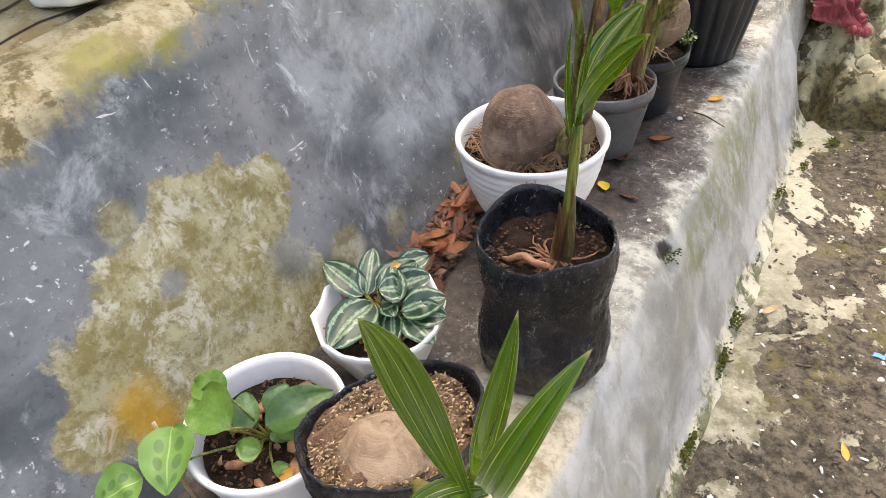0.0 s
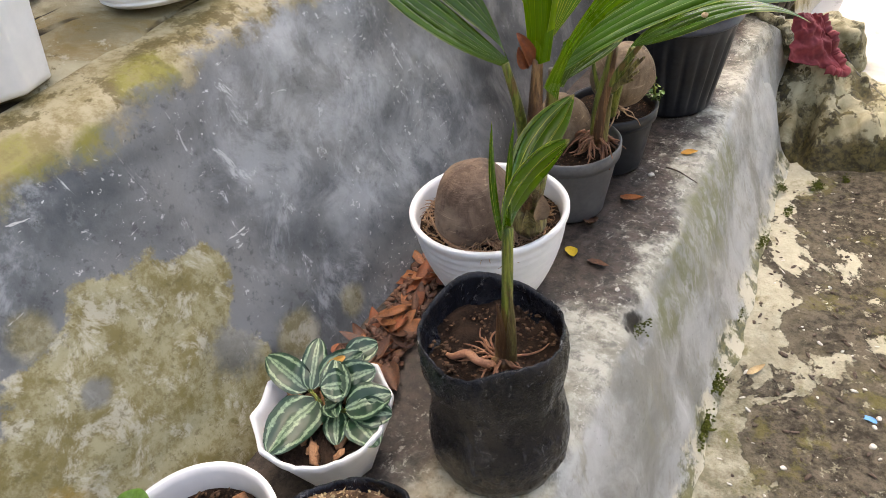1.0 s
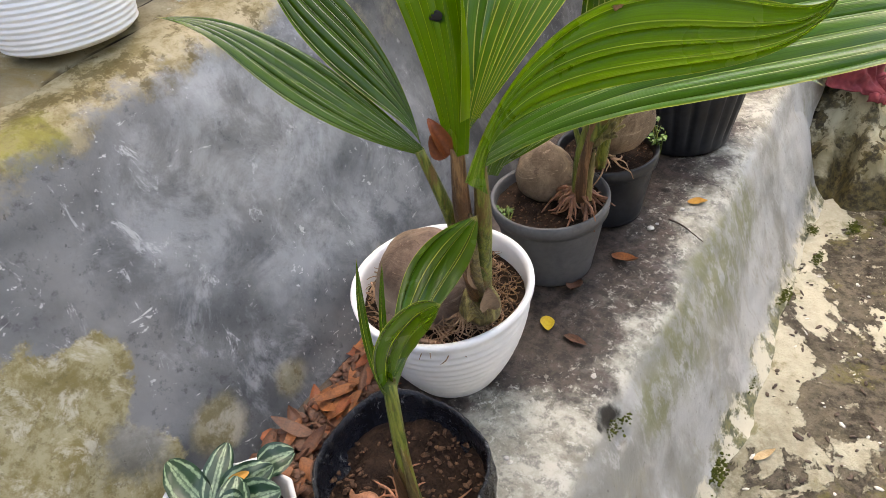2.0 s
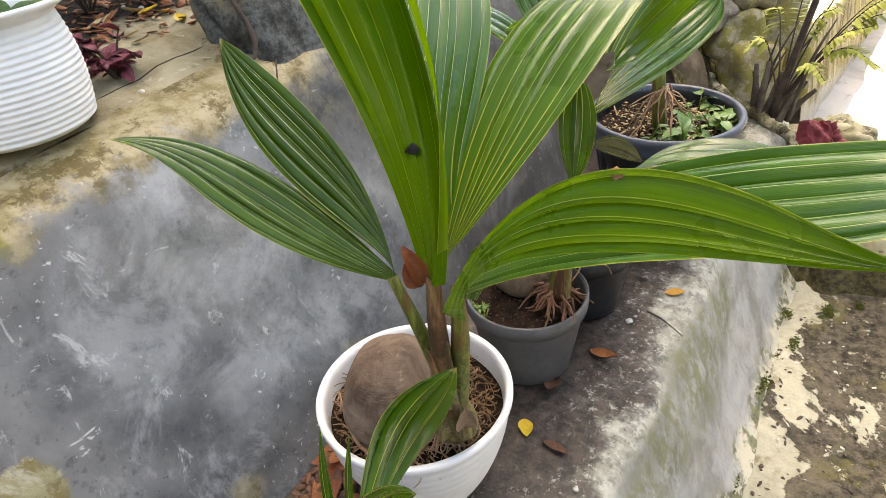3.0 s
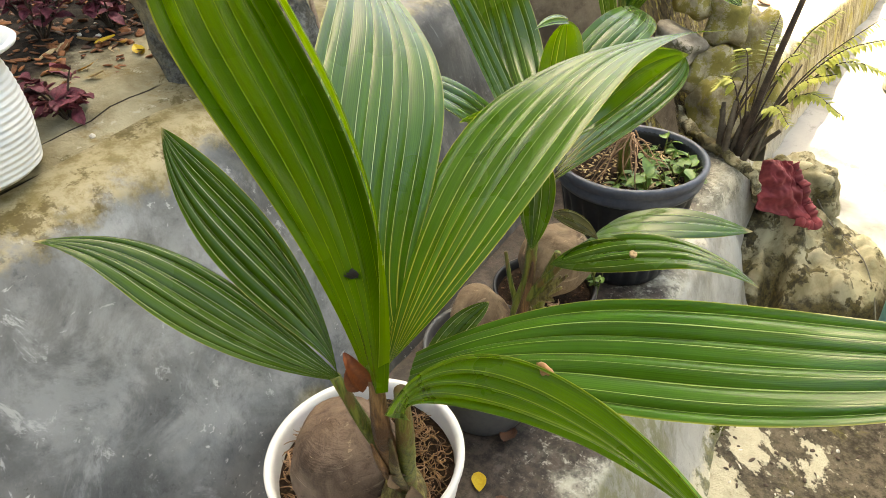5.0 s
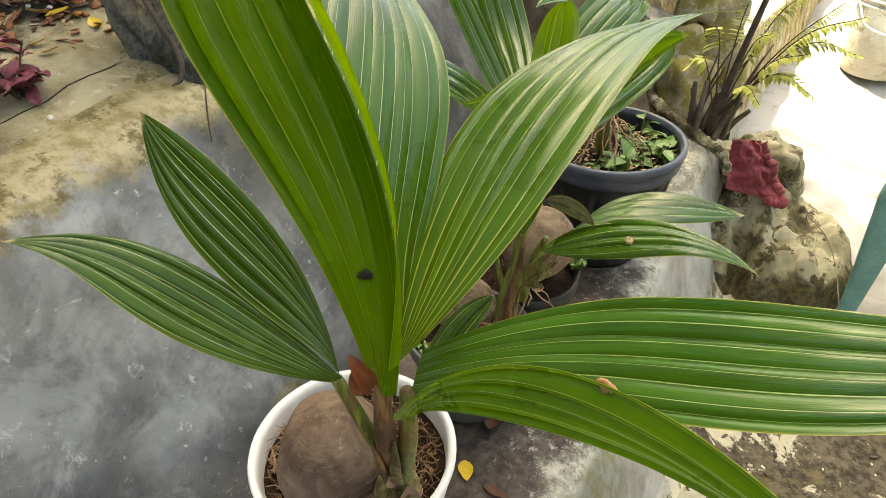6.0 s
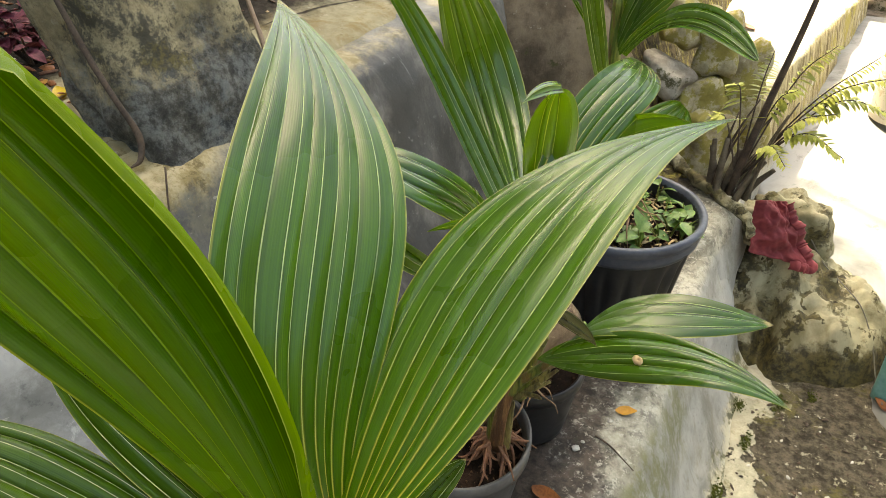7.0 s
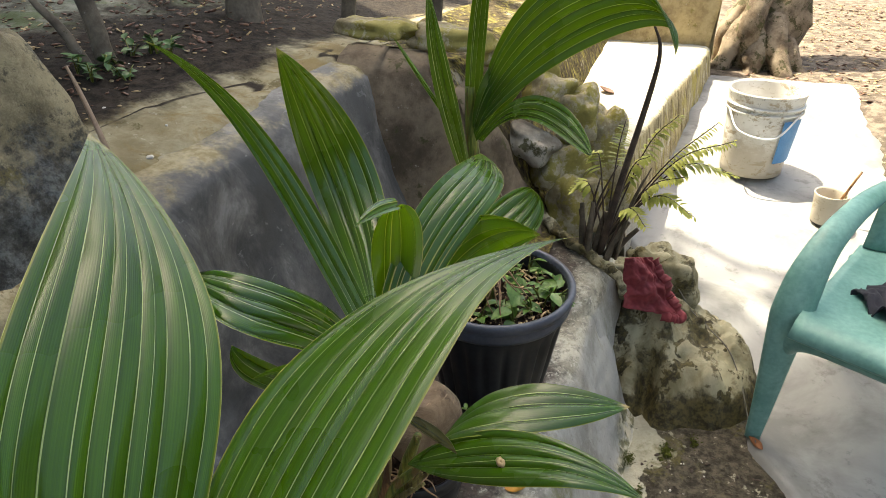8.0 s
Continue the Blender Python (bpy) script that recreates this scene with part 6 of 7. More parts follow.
def leafy(name, label, category, place, material, n, size, height, seed, stems=5, spread=0.07, group="", ragged=0.0):
    """A small bushy plant: stems, each with a few leaves."""
    t = thing(name, label, category, group, place)
    rng = random.Random(seed)
    for i in range(stems):
        a, h = rng.uniform(0, 6.283), height * rng.uniform(0.5, 1.0)
        d = Vector((math.cos(a), math.sin(a), 0)) * spread * rng.uniform(0.3, 1)
        part("stem", mesh_of("stem", *tube([(0, 0, -0.01), d * 0.5 + Vector((0, 0, h * 0.6)), d + Vector((0, 0, h))], [0.002 + size * 0.02, 0.0015 + size * 0.01, 0.001], 5, 8)), TWIG if material is COLEUS else STEM, t)
        for j in range(max(1, n // stems)):
            s = rng.uniform(0.30, 1.0)
            q = d * s + Vector((0, 0, h * s))
            l = size * rng.uniform(0.6, 1.2)
            me = mesh_of("leaf", *leaf_sheet(l, l * 0.55, rng.uniform(0.2, 1.0), 0.25, 7, 5, 0.9, ragged, rng.random() * 20)[:2])
            part("leaf", me, material, t).matrix_local = pose(q.x, q.y, q.z, rng.uniform(-20, 50), rng.uniform(-25, 25), rng.uniform(0, 360))
    return t


leafy("coleus_plant", "dark red frilly coleus plant on the terrace", "plant", (-0.80, 1.37, terrace_z(-0.80, 1.37)), COLEUS, 150, 0.032, 0.19, 3, 12, 0.13, "red plants", 0.25)
leafy("coleus_plant", "dark red frilly coleus plant on the terrace", "plant", (-0.755, 1.49, terrace_z(-0.755, 1.49)), COLEUS, 140, 0.032, 0.18, 4, 11, 0.12, "red plants", 0.25)
leafy("coleus_plant", "low tuft of dark red coleus leaves", "plant", (-0.515, 1.215, terrace_z(-0.515, 1.215)), COLEUS, 64, 0.034, 0.075, 5, 9, 0.055, "red plants", 0.25)
leafy("coleus_plant", "dark red frilly coleus plant on the terrace", "plant", (-1.05, 1.42, terrace_z(-1.05, 1.42)), COLEUS, 120, 0.032, 0.19, 6, 10, 0.12, "red plants", 0.25)
for i in range(9):
    x, y = -0.70 - rnd(0, 0.12), 2.02 + rnd(-0.10, 0.26)
    leafy("weed", "small green weed in the terrace soil", "plant", (x, y, terrace_z(x, y)), WEED, 12, 0.030, 0.05, 40 + i, 3, 0.045, "weeds")


def fern():
    t = thing("fern_clump", "dark fern stalks with yellow-green fronds by the ledge's end", "fern", "", (0.345, 2.68, 0.06))
    rng = random.Random(17)
    for i in range(9):
        a = rng.uniform(-0.6, 1.3)
        h = rng.uniform(0.10, 0.32)
        d = Vector((math.cos(a), math.sin(a) * 0.4, 0)) * rng.uniform(0.02, 0.12)
        b = Vector((rng.uniform(-0.05, 0.05), rng.uniform(-0.03, 0.03), 0))
        part("stalk", mesh_of("stalk", *tube([b, b + d * 0.4 + Vector((0, 0, h * 0.6)), b + d + Vector((0, 0, h))], [0.005, 0.0038, 0.002], 7, 9)), TWIG if i % 2 else BARK, t)
    part("stalk", mesh_of("stalk", *tube([(0, 0, 0), (0.035, -0.01, 0.25), (0.075, -0.02, 0.50), (0.085, -0.04, 0.62), (0.06, -0.06, 0.69)], [0.012, 0.0095, 0.0075, 0.005, 0.002], 8, 20)), TWIG, t, "long dark arching stalk")
    for x, y, h, lean in ((-0.055, 0.01, 0.15, -0.015), (-0.035, -0.015, 0.17, 0.0), (-0.018, 0.015, 0.13, 0.02), (0.022, -0.012, 0.12, 0.05), (0.040, 0.01, 0.09, 0.06), (-0.045, 0.03, 0.12, -0.03)):
        part("stub", mesh_of("stub", *tube([(x, y, -0.01), (x + lean * 0.4, y, h * 0.5), (x + lean, y + 0.01, h)], [0.011, 0.009, 0.0065], 8, 10)), BARK, t, "cut brown stem")
    for tip, rise, k in (((0.30, -0.02, 0.40), 0.10, 26), ((0.26, 0.06, 0.42), 0.06, 22), ((0.10, 0.02, 0.32), 0.10, 18), ((-0.06, 0.05, 0.30), 0.12, 16), ((0.20, -0.05, 0.30), 0.08, 18), ((0.16, 0.10, 0.42), 0.10, 24), ((0.24, -0.08, 0.20), 0.12, 20), ((0.02, 0.08, 0.40), 0.08, 20), ((0.33, 0.05, 0.28), 0.14, 26), ((-0.10, -0.02, 0.20), 0.12, 16), ((0.12, -0.10, 0.16), 0.10, 16)):
        pts = [Vector((0.01, 0, 0.05)), Vector(tip) * 0.55 + Vector((0, 0, rise)), Vector(tip)]
        part("stalk", mesh_of("stalk", *tube(pts, [0.003, 0.002, 0.001], 5, 12)), TWIG, t)
        line = smooth_line(pts, 40)
        out = []
        for j in range(k):
            s = 0.45 + 0.55 * j / (k - 1)
            q = line[min(39, int(s * 39))]
            d = (line[min(39, int(s * 39) + 1)] - line[max(0, int(s * 39) - 1)]).normalized()
            yaw = math.degrees(math.atan2(-d.x, d.y))
            for side in (-1, 1):
                l = 0.055 * (1.15 - s) + 0.012
                out.append(moved(leaf_sheet(l, l * 0.28, 0.5, 0.1, 4, 3)[:2], pose(q.x, q.y, q.z, rng.uniform(-20, 10), 0, yaw + side * 62)))
        tagged(part("frond", join(out, "frond"), FERN, t), kind="stuff")
    return t


fern()


# ---------------------------------------------------------------- the tub's palm and the rest of the middle palm's leaves
def tub_leaves():
    t = [o for o in bpy.data.objects if o.name.startswith("coconut_seedling") and "tub" in o.get("label", "")][0]
    lobe(t, ((0.128, 2.042, 0.643), (0.135, 2.007, 0.757), (0.178, 2.044, 0.823)), ((0.137, 2.041, 0.62), (0.208, 2.029, 0.703), (0.248, 2.065, 0.768)), (0.242, 2.165, 0.774), BLADE_MID, 6)
    lobe(t, ((0.137, 2.043, 0.624), (0.238, 1.996, 0.799), (0.358, 1.882, 0.748)), ((0.149, 2.043, 0.619), (0.248, 1.939, 0.767), (0.339, 1.815, 0.706)), (0.385, 1.749, 0.73), BLADE_MID, 6)
    lobe(t, ((0.135, 2.06, 0.66), (0.170, 1.992, 0.95), (0.40, 1.978, 1.03)), ((0.130, 2.043, 0.63), (0.252, 1.992, 0.799), (0.493, 1.981, 0.926)), (0.468, 1.907, 0.833), BLADE_MID, 10)
    lobe(t, ((0.105, 2.03, 0.56), (0.066, 2.0, 0.70), (0.045, 2.0, 0.80)), ((0.125, 2.035, 0.58), (0.110, 2.01, 0.71), (0.085, 2.01, 0.80)), (0.05, 2.02, 0.90), BLADE_DARK, 5)
    lobe(t, ((0.115, 2.05, 0.62), (0.10, 2.05, 0.78), (0.12, 2.06, 0.90)), ((0.135, 2.05, 0.62), (0.145, 2.05, 0.78), (0.155, 2.06, 0.90)), (0.15, 2.07, 1.04), BLADE_DARK, 5)
    lobe(t, ((0.10, 2.03, 0.64), (0.05, 2.02, 0.73), (0.00, 2.03, 0.78)), ((0.11, 2.03, 0.62), (0.07, 2.01, 0.69), (0.02, 2.02, 0.74)), (-0.03, 2.05, 0.80), BLADE_YOUNG, 4)


def middle_leaves():
    t = [o for o in bpy.data.objects if o.name.startswith("coconut_seedling") and "tall narrow" in o.get("label", "")][0]
    lobe(t, ((0.189, 1.482, 0.612), (0.168, 1.498, 0.653), (0.174, 1.489, 0.738)), ((0.212, 1.469, 0.598), (0.239, 1.532, 0.649), (0.237, 1.524, 0.746)), (0.228, 1.455, 0.769), BLADE_YOUNG, 5)
    lobe(t, ((0.222, 1.465, 0.772), (0.215, 1.435, 0.785), (0.213, 1.41, 0.782)), ((0.232, 1.455, 0.765), (0.228, 1.43, 0.772), (0.220, 1.40, 0.776)), (0.215, 1.388, 0.775), BLADE_YOUNG, 3, name="leaf_tip")
    lobe(t, ((0.241, 1.498, 0.622), (0.196, 1.544, 0.758), (0.25, 1.623, 0.758)), ((0.195, 1.46, 0.62), (0.269, 1.581, 0.724), (0.338, 1.662, 0.712)), (0.225, 1.767, 0.708), BLADE, 9, 0.11)
    lobe(t, ((0.229, 1.478, 0.575), (0.15, 1.765, 0.544), (0.252, 1.905, 0.63)), ((0.209, 1.462, 0.529), (0.218, 1.74, 0.484), (0.36, 1.882, 0.556)), (0.287, 1.862, 0.617), BLADE, 10)
    lobe(t, ((0.225, 1.489, 0.595), (0.175, 1.643, 0.6), (0.235, 1.65, 0.715)), ((0.235, 1.500, 0.600), (0.235, 1.600, 0.560), (0.310, 1.600, 0.655)), (0.365, 1.517, 0.727), BLADE_YOUNG, 6)


tub_leaves()
middle_leaves()


# ---------------------------------------------------------------- small plants in the pots
def striped_plant():
    t = thing("striped_houseplant", "silver and green striped leafy plant in the small white pot", "houseplant", "", (0, 0, 0))
    root = Vector((0.02, 0.690, 0.085))
    for base, tip, w in (((-0.022, 0.698, 0.125), (-0.105, 0.709, 0.150), 0.040), ((-0.018, 0.700, 0.125), (-0.049, 0.770, 0.155), 0.032), ((-0.004, 0.712, 0.135), (0.030, 0.778, 0.150), 0.042),
                         ((0.000, 0.775, 0.130), (0.030, 0.815, 0.135), 0.036), ((0.023, 0.719, 0.140), (0.070, 0.756, 0.155), 0.040), ((0.060, 0.690, 0.132), (0.112, 0.733, 0.145), 0.044),
                         ((0.046, 0.688, 0.145), (0.012, 0.738, 0.165), 0.036), ((0.040, 0.688, 0.115), (0.070, 0.645, 0.110), 0.030), ((0.070, 0.690, 0.120), (0.128, 0.668, 0.115), 0.042),
                         ((0.000, 0.690, 0.120), (-0.005, 0.588, 0.120), 0.058), ((0.030, 0.690, 0.130), (0.060, 0.668, 0.140), 0.026), ((0.075, 0.695, 0.130), (0.125, 0.712, 0.130), 0.036),
                         ((0.045, 0.715, 0.150), (0.022, 0.690, 0.162), 0.040), ((0.020, 0.690, 0.130), (0.052, 0.700, 0.150), 0.034)):
        b = Vector(base)
        part("stem", mesh_of("stem", *tube([root, (root + b) / 2 + Vector((0, 0, 0.008)), b], [0.0028, 0.0022, 0.0016], 6, 7)), STEM, t)
        leaf_between(t, "leaf", base, tip, w * 1.28, STRIPED, 0.55, 0.16, (0.30, -0.40, 1.0), 0.55, rnd(-10, 10), w * 900)
    leaf_between(t, "dry_leaf", (0.000, 0.728, 0.150), (0.020, 0.752, 0.165), 0.014, LITTER_ORANGE, 0.9, 0.5)
    return t


def moved_join(me, place):
    me.transform(Matrix.Translation(place))
    return me


def spotted_plant():
    t = thing("prayer_plant", "light green spotted prayer plant spreading over the white pot", "houseplant", "", (0, 0, 0))
    root = Vector((0.005, 0.430, 0.092))
    for base, tip, w, material in (((-0.064, 0.352, 0.178), (-0.012, 0.288, 0.160), 0.062, SPOTTED), ((-0.046, 0.285, 0.172), (-0.075, 0.238, 0.160), 0.056, SPOTTED),
                                   ((0.000, 0.388, 0.172), (-0.088, 0.413, 0.162), 0.062, HERB), ((0.030, 0.418, 0.160), (0.078, 0.498, 0.165), 0.050, HERB_DARK), ((-0.055, 0.428, 0.160), (-0.112, 0.424, 0.158), 0.045, HERB),
                                   ((0.030, 0.395, 0.130), (0.000, 0.385, 0.138), 0.030, HERB), ((0.045, 0.462, 0.150), (0.098, 0.470, 0.140), 0.044, HERB_DARK), ((0.05, 0.39, 0.105), (0.065, 0.405, 0.108), 0.018, HERB), ((-0.02, 0.41, 0.12), (-0.05, 0.455, 0.135), 0.036, WEED), ((0.015, 0.44, 0.12), (0.055, 0.435, 0.125), 0.034, WEED),
                                   ((-0.01, 0.45, 0.12), (-0.01, 0.495, 0.13), 0.034, WEED), ((0.03, 0.43, 0.13), (0.085, 0.455, 0.135), 0.030, HERB)):
        b = Vector(base)
        part("stem", mesh_of("stem", *tube([root, (root + b) / 2 + Vector((0, 0, 0.012)), b], [0.0022, 0.0018, 0.0014], 6, 8)), STEM, t)
        leaf_between(t, "leaf", base, tip, w * 1.06, material, 0.75, 0.34, (0.40, -0.35, 1.0), 0.80, rnd(-16, 16), w * 700)
    leaf_between(t, "yellow_leaf", (0.005, 0.462, 0.125), (0.035, 0.488, 0.130), 0.03, LITTER_YELLOW, 0.6, 0.4)
    leaf_between(t, "yellow_leaf", (0.065, 0.385, 0.100), (0.088, 0.412, 0.104), 0.022, LITTER_ORANGE, 0.6, 0.4)
    tagged(part("leaf_litter", moved_join(scatter(36, 0.085, 0.0, 0.009, 66, 2.4), (0.002, 0.437, 0.100)), CHIP, t, "brown dry leaf bits on the soil"), kind="stuff")
    part("dry_stalk", mesh_of("stalk", *tube([(-0.07, 0.33, 0.02), (-0.085, 0.335, 0.10), (-0.095, 0.345, 0.175)], [0.004, 0.0035, 0.003], 6, 8)), CHAFF, t, "pale dry stalk")
    return t


striped_plant()
spotted_plant()
for x, y, z, n, s, h, k in ((0.225, 1.735, 0.142, 26, 0.014, 0.07, 1), (0.205, 1.76, 0.142, 14, 0.012, 0.05, 2), (0.045, 1.40, 0.150, 16, 0.012, 0.018, 3), (0.06, 1.385, 0.150, 14, 0.010, 0.016, 4), (0.285, 0.735, 0.224, 9, 0.014, 0.02, 5)):
    leafy("weed", "tiny green weed sprouting in the pot soil", "plant", (x, y, z), HERB, n, s, h, 60 + k, 5, 0.022, "weeds in the pots")
for i in range(13):
    a, r = rnd(-1.9, 1.6), rnd(0.05, 0.135)
    leafy("weed", "leafy green weed growing in the tub", "plant", (0.175 + r * math.cos(a), 2.067 + r * math.sin(a), 0.256), HERB, 8, rnd(0.022, 0.048), rnd(0.02, 0.06), 80 + i, 3, 0.03, "weeds in the tub")


# ---------------------------------------------------------------- fallen leaves, pebbles, twigs
def fallen(x, y, z, length, width, yaw, material, label, curl=0.9, cup=0.5, tilt=0, group="fallen leaves"):
    ob = part("fallen_leaf", leaf_mesh(length, width, -curl, cup, 9, 5, 0.8, 0.12, x * 77 + y * 31), material)
    ob.matrix_world = pose(x, y, z + 0.002, tilt, rnd(-8, 8), yaw)
    return tagged(ob, label, "leaf", group)


fallen(0.165, 1.325, 0, 0.046, 0.026, -150, LITTER_YELLOW, "yellow fallen leaf on the dark ledge", 0.4, 0.3)
fallen(0.285, 1.785, 0, 0.042, 0.022, -75, LITTER_ORANGE, "orange-yellow fallen leaf on the ledge", 0.5, 0.3)
fallen(0.205, 1.545, 0, 0.075, 0.028, -110, LITTER, "curled brown fallen leaf on the ledge")
fallen(0.175, 1.445, 0, 0.062, 0.032, -170, LITTER_DARK, "dull red-brown fallen leaf on the ledge")
fallen(0.215, 1.295, 0, 0.05, 0.018, -100, LITTER_DARK, "dark brown fallen leaf on the ledge", 0.3)
heap = []
for i in range(420):
    s = random.random()
    q = rnd(0.003, 0.010)
    heap.append(moved(blob((q * 1.8, q, q * 0.35), 6, 4, 0.9, 2.0, i), pose(-0.105 + rnd(0, 0.15) * (1.1 - 0.7 * s), 0.70 + 0.46 * s, 0.003 + rnd(0, 0.012), rnd(-30, 30), rnd(-30, 30), rnd(0, 360))))
tagged(part("leaf_litter", join(heap, "litter"), LITTER_DARK), "dark wet crumbled leaf litter along the wall foot", "leaf litter", kind="stuff")
for i in range(44):
    s = (i + 0.5) / 44
    y = 0.80 + 0.34 * s + rnd(-0.03, 0.03)
    x = -0.09 + rnd(0.0, 0.09) * (1.2 - s)
    fallen(x, y, 0.006 + rnd(0, 0.016), rnd(0.05, 0.085), rnd(0.018, 0.034), rnd(0, 360), random.choice((LITTER, LITTER, LITTER_DARK, LITTER_DARK, RUST)), "brown dry fallen leaf heaped by the wall", rnd(-0.5, 0.7), rnd(-0.5, 0.7), rnd(-8, 12), "leaf heap by the wall")
def litter(name, label, n, xs, ys, height, size, material, seed):
    """Loose flat bits strewn over a stretch of ground, joined."""
    rng = random.Random(seed)
    out = []
    for i in range(n):
        x, y = rng.uniform(*xs), rng.uniform(*ys)
        q = size * rng.uniform(0.3, 1.2)
        out.append(moved(blob((q * rng.uniform(1.0, 2.6), q, q * 0.3), 6, 4, 0.9, 2.0, i), pose(x, y, height(x, y) + 0.003, rng.uniform(-25, 25), rng.uniform(-25, 25), rng.uniform(0, 360))))
    return tagged(part(name, join(out, name), material), label, "leaf litter", kind="stuff")


litter("leaf_litter", "dark crumbled leaf litter on the terrace soil", 1300, (-1.6, -0.66), (1.3, 3.2), terrace_z, 0.006, LITTER_DARK, 3)
litter("leaf_litter", "brown dry leaf bits under the red plants", 420, (-1.15, -0.56), (1.15, 1.75), terrace_z, 0.008, LITTER, 12)
litter("leaf_litter", "pale dry leaf bits on the terrace soil", 420, (-1.6, -0.60), (1.3, 3.2), terrace_z, 0.005, CHAFF, 4)
litter("leaf_litter", "dry straw-coloured litter beyond the slab", 1500, (0.9, 3.0), (4.9, 8.5), yard_z, 0.009, CHAFF, 5)
litter("leaf_litter", "brown dry leaves beyond the slab", 900, (0.9, 3.0), (5.0, 8.5), yard_z, 0.012, LITTER_DARK, 6)
litter("grit", "small grit strewn on the yard ground", 110, (0.55, 1.15), (0.7, 2.4), yard_z, 0.0035, PEBBLE, 7)
litter("grit", "dark grit strewn on the yard ground", 500, (0.55, 1.15), (0.7, 2.4), yard_z, 0.0045, TWIG, 8)
scrap = part("plastic_scrap", leaf_mesh(0.035, 0.016, 0.4, 0.3, 8, 5, 0.7, 0.2, 3), BLUE)
scrap.matrix_world = pose(0.838, 1.452, yard_z(0.838, 1.452) + 0.003, 0, 5, 70)
tagged(scrap, "small torn scrap of blue plastic on the yard", "plastic scrap")
fallen(0.565, 1.475, -0.385, 0.052, 0.016, -40, CHAFF, "tan curled fallen leaf on the yard", 0.6)
fallen(0.79, 1.128, -0.385, 0.04, 0.014, 20, LITTER_ORANGE, "pale yellow fallen leaf on the yard", 0.4)
for i in range(14):
    fallen(-0.45 - rnd(0, 0.5), 0.9 + rnd(0, 1.5), terrace_z(-0.6, 1.4) - 0.01, rnd(0.03, 0.06), rnd(0.014, 0.026), rnd(0, 360), random.choice((LITTER, LITTER_DARK, LITTER_ORANGE, LITTER_YELLOW)), "dry fallen leaf on the terrace", 0.6, 0.4, 0, "leaves on the terrace")


for i in range(16):
    x, y = -0.58 - rnd(0, 0.16), 1.28 + rnd(0, 0.26)
    fallen(x, y, terrace_z(x, y), rnd(0.025, 0.05), rnd(0.012, 0.022), rnd(0, 360), random.choice((LITTER_YELLOW, LITTER_ORANGE, LITTER, CHAFF)), "dry yellow-brown fallen leaf under the red plants", rnd(0.2, 0.8), 0.4, rnd(0, 12), "leaves on the terrace")


def pebble(x, y, z, s, seed, label="small pale pebble lying loose on the ground", group="pebbles"):
    ob = part("pebble", mesh_of("pebble", *blob((s, s * 0.8, s * 0.55), 10, 7, 0.4, 1.6, seed)), PEBBLE)
    ob.matrix_world = pose(x, y, z + s * 0.4, 0, 0, seed * 37)
    return tagged(ob, label, "pebble", group)


pebble(0.246, 1.659, 0.0, 0.008, 1, "small white pebble on the dark ledge")
for i in range(16):
    pebble(rnd(0.0, 0.33), rnd(0.9, 2.0), 0.0, rnd(0.0025, 0.0055), 20 + i)
for i in range(26):
    x, y = rnd(0.56, 1.0), rnd(0.9, 2.4)
    pebble(x, y, yard_z(x, y) - 0.002, rnd(0.003, 0.008), 50 + i)
for i in range(22):
    x, y = rnd(-0.95, -0.42), rnd(0.9, 2.4)
    pebble(x, y, terrace_z(x, y) - 0.002, rnd(0.003, 0.008), 90 + i)
twig = part("twig", mesh_of("twig", *tube([(0.270, 1.705, 0.003), (0.305, 1.69, 0.006), (0.355, 1.660, 0.003)], [0.0022, 0.0018, 0.001], 6, 10)), TWIG)
tagged(twig, "thin dark twig lying on the ledge", "twig")
# dark upright line on the wall, laid on as a thin tube
tagged(part("twig", mesh_of("twig", *tube([(-0.300, 1.368, 0.602), (-0.290, 1.350, 0.56), (-0.279, 1.336, 0.525)], [0.0014, 0.0014, 0.001], 6, 10)), TWIG), "thin dark twig hanging down the wall", "twig")

# ---------------------------------------------------------------- cloth, chair, pail, cup
def draped(name, label, place, w, d, material, seed, drop=0.16, yaw=0.0):
    verts = []
    n = 44
    for i in range(n):
        for j in range(n):
            u, v = i / (n - 1) - 0.5, j / (n - 1) - 0.5
            x, y = u * w * (1 + 0.12 * n3(u, v, seed, 4)), v * d * (1 + 0.15 * n3(v, u, seed, 5))
            r = math.hypot(u, v) * 2
            fold = 0.017 * math.sin(8 * math.atan2(v, u) + 5 * n3(u, v, seed + 2, 2)) * min(1, r)
            verts.append((x + 0.4 * fold, y + 0.3 * fold, -drop * max(0.0, r - 0.35) ** 1.5 * (0.6 + 0.6 * u) + fold + 0.012 * n3(u, v, seed, 9)))
    ob = part(name, mesh_of(name, verts, grid_faces(n, n, False, True)), material)
    ob.matrix_world = pose(*place, 0, 0, yaw)
    mod = ob.modifiers.new("thickness", "SOLIDIFY")
    mod.thickness = 0.003
    return tagged(ob, label, "cloth")


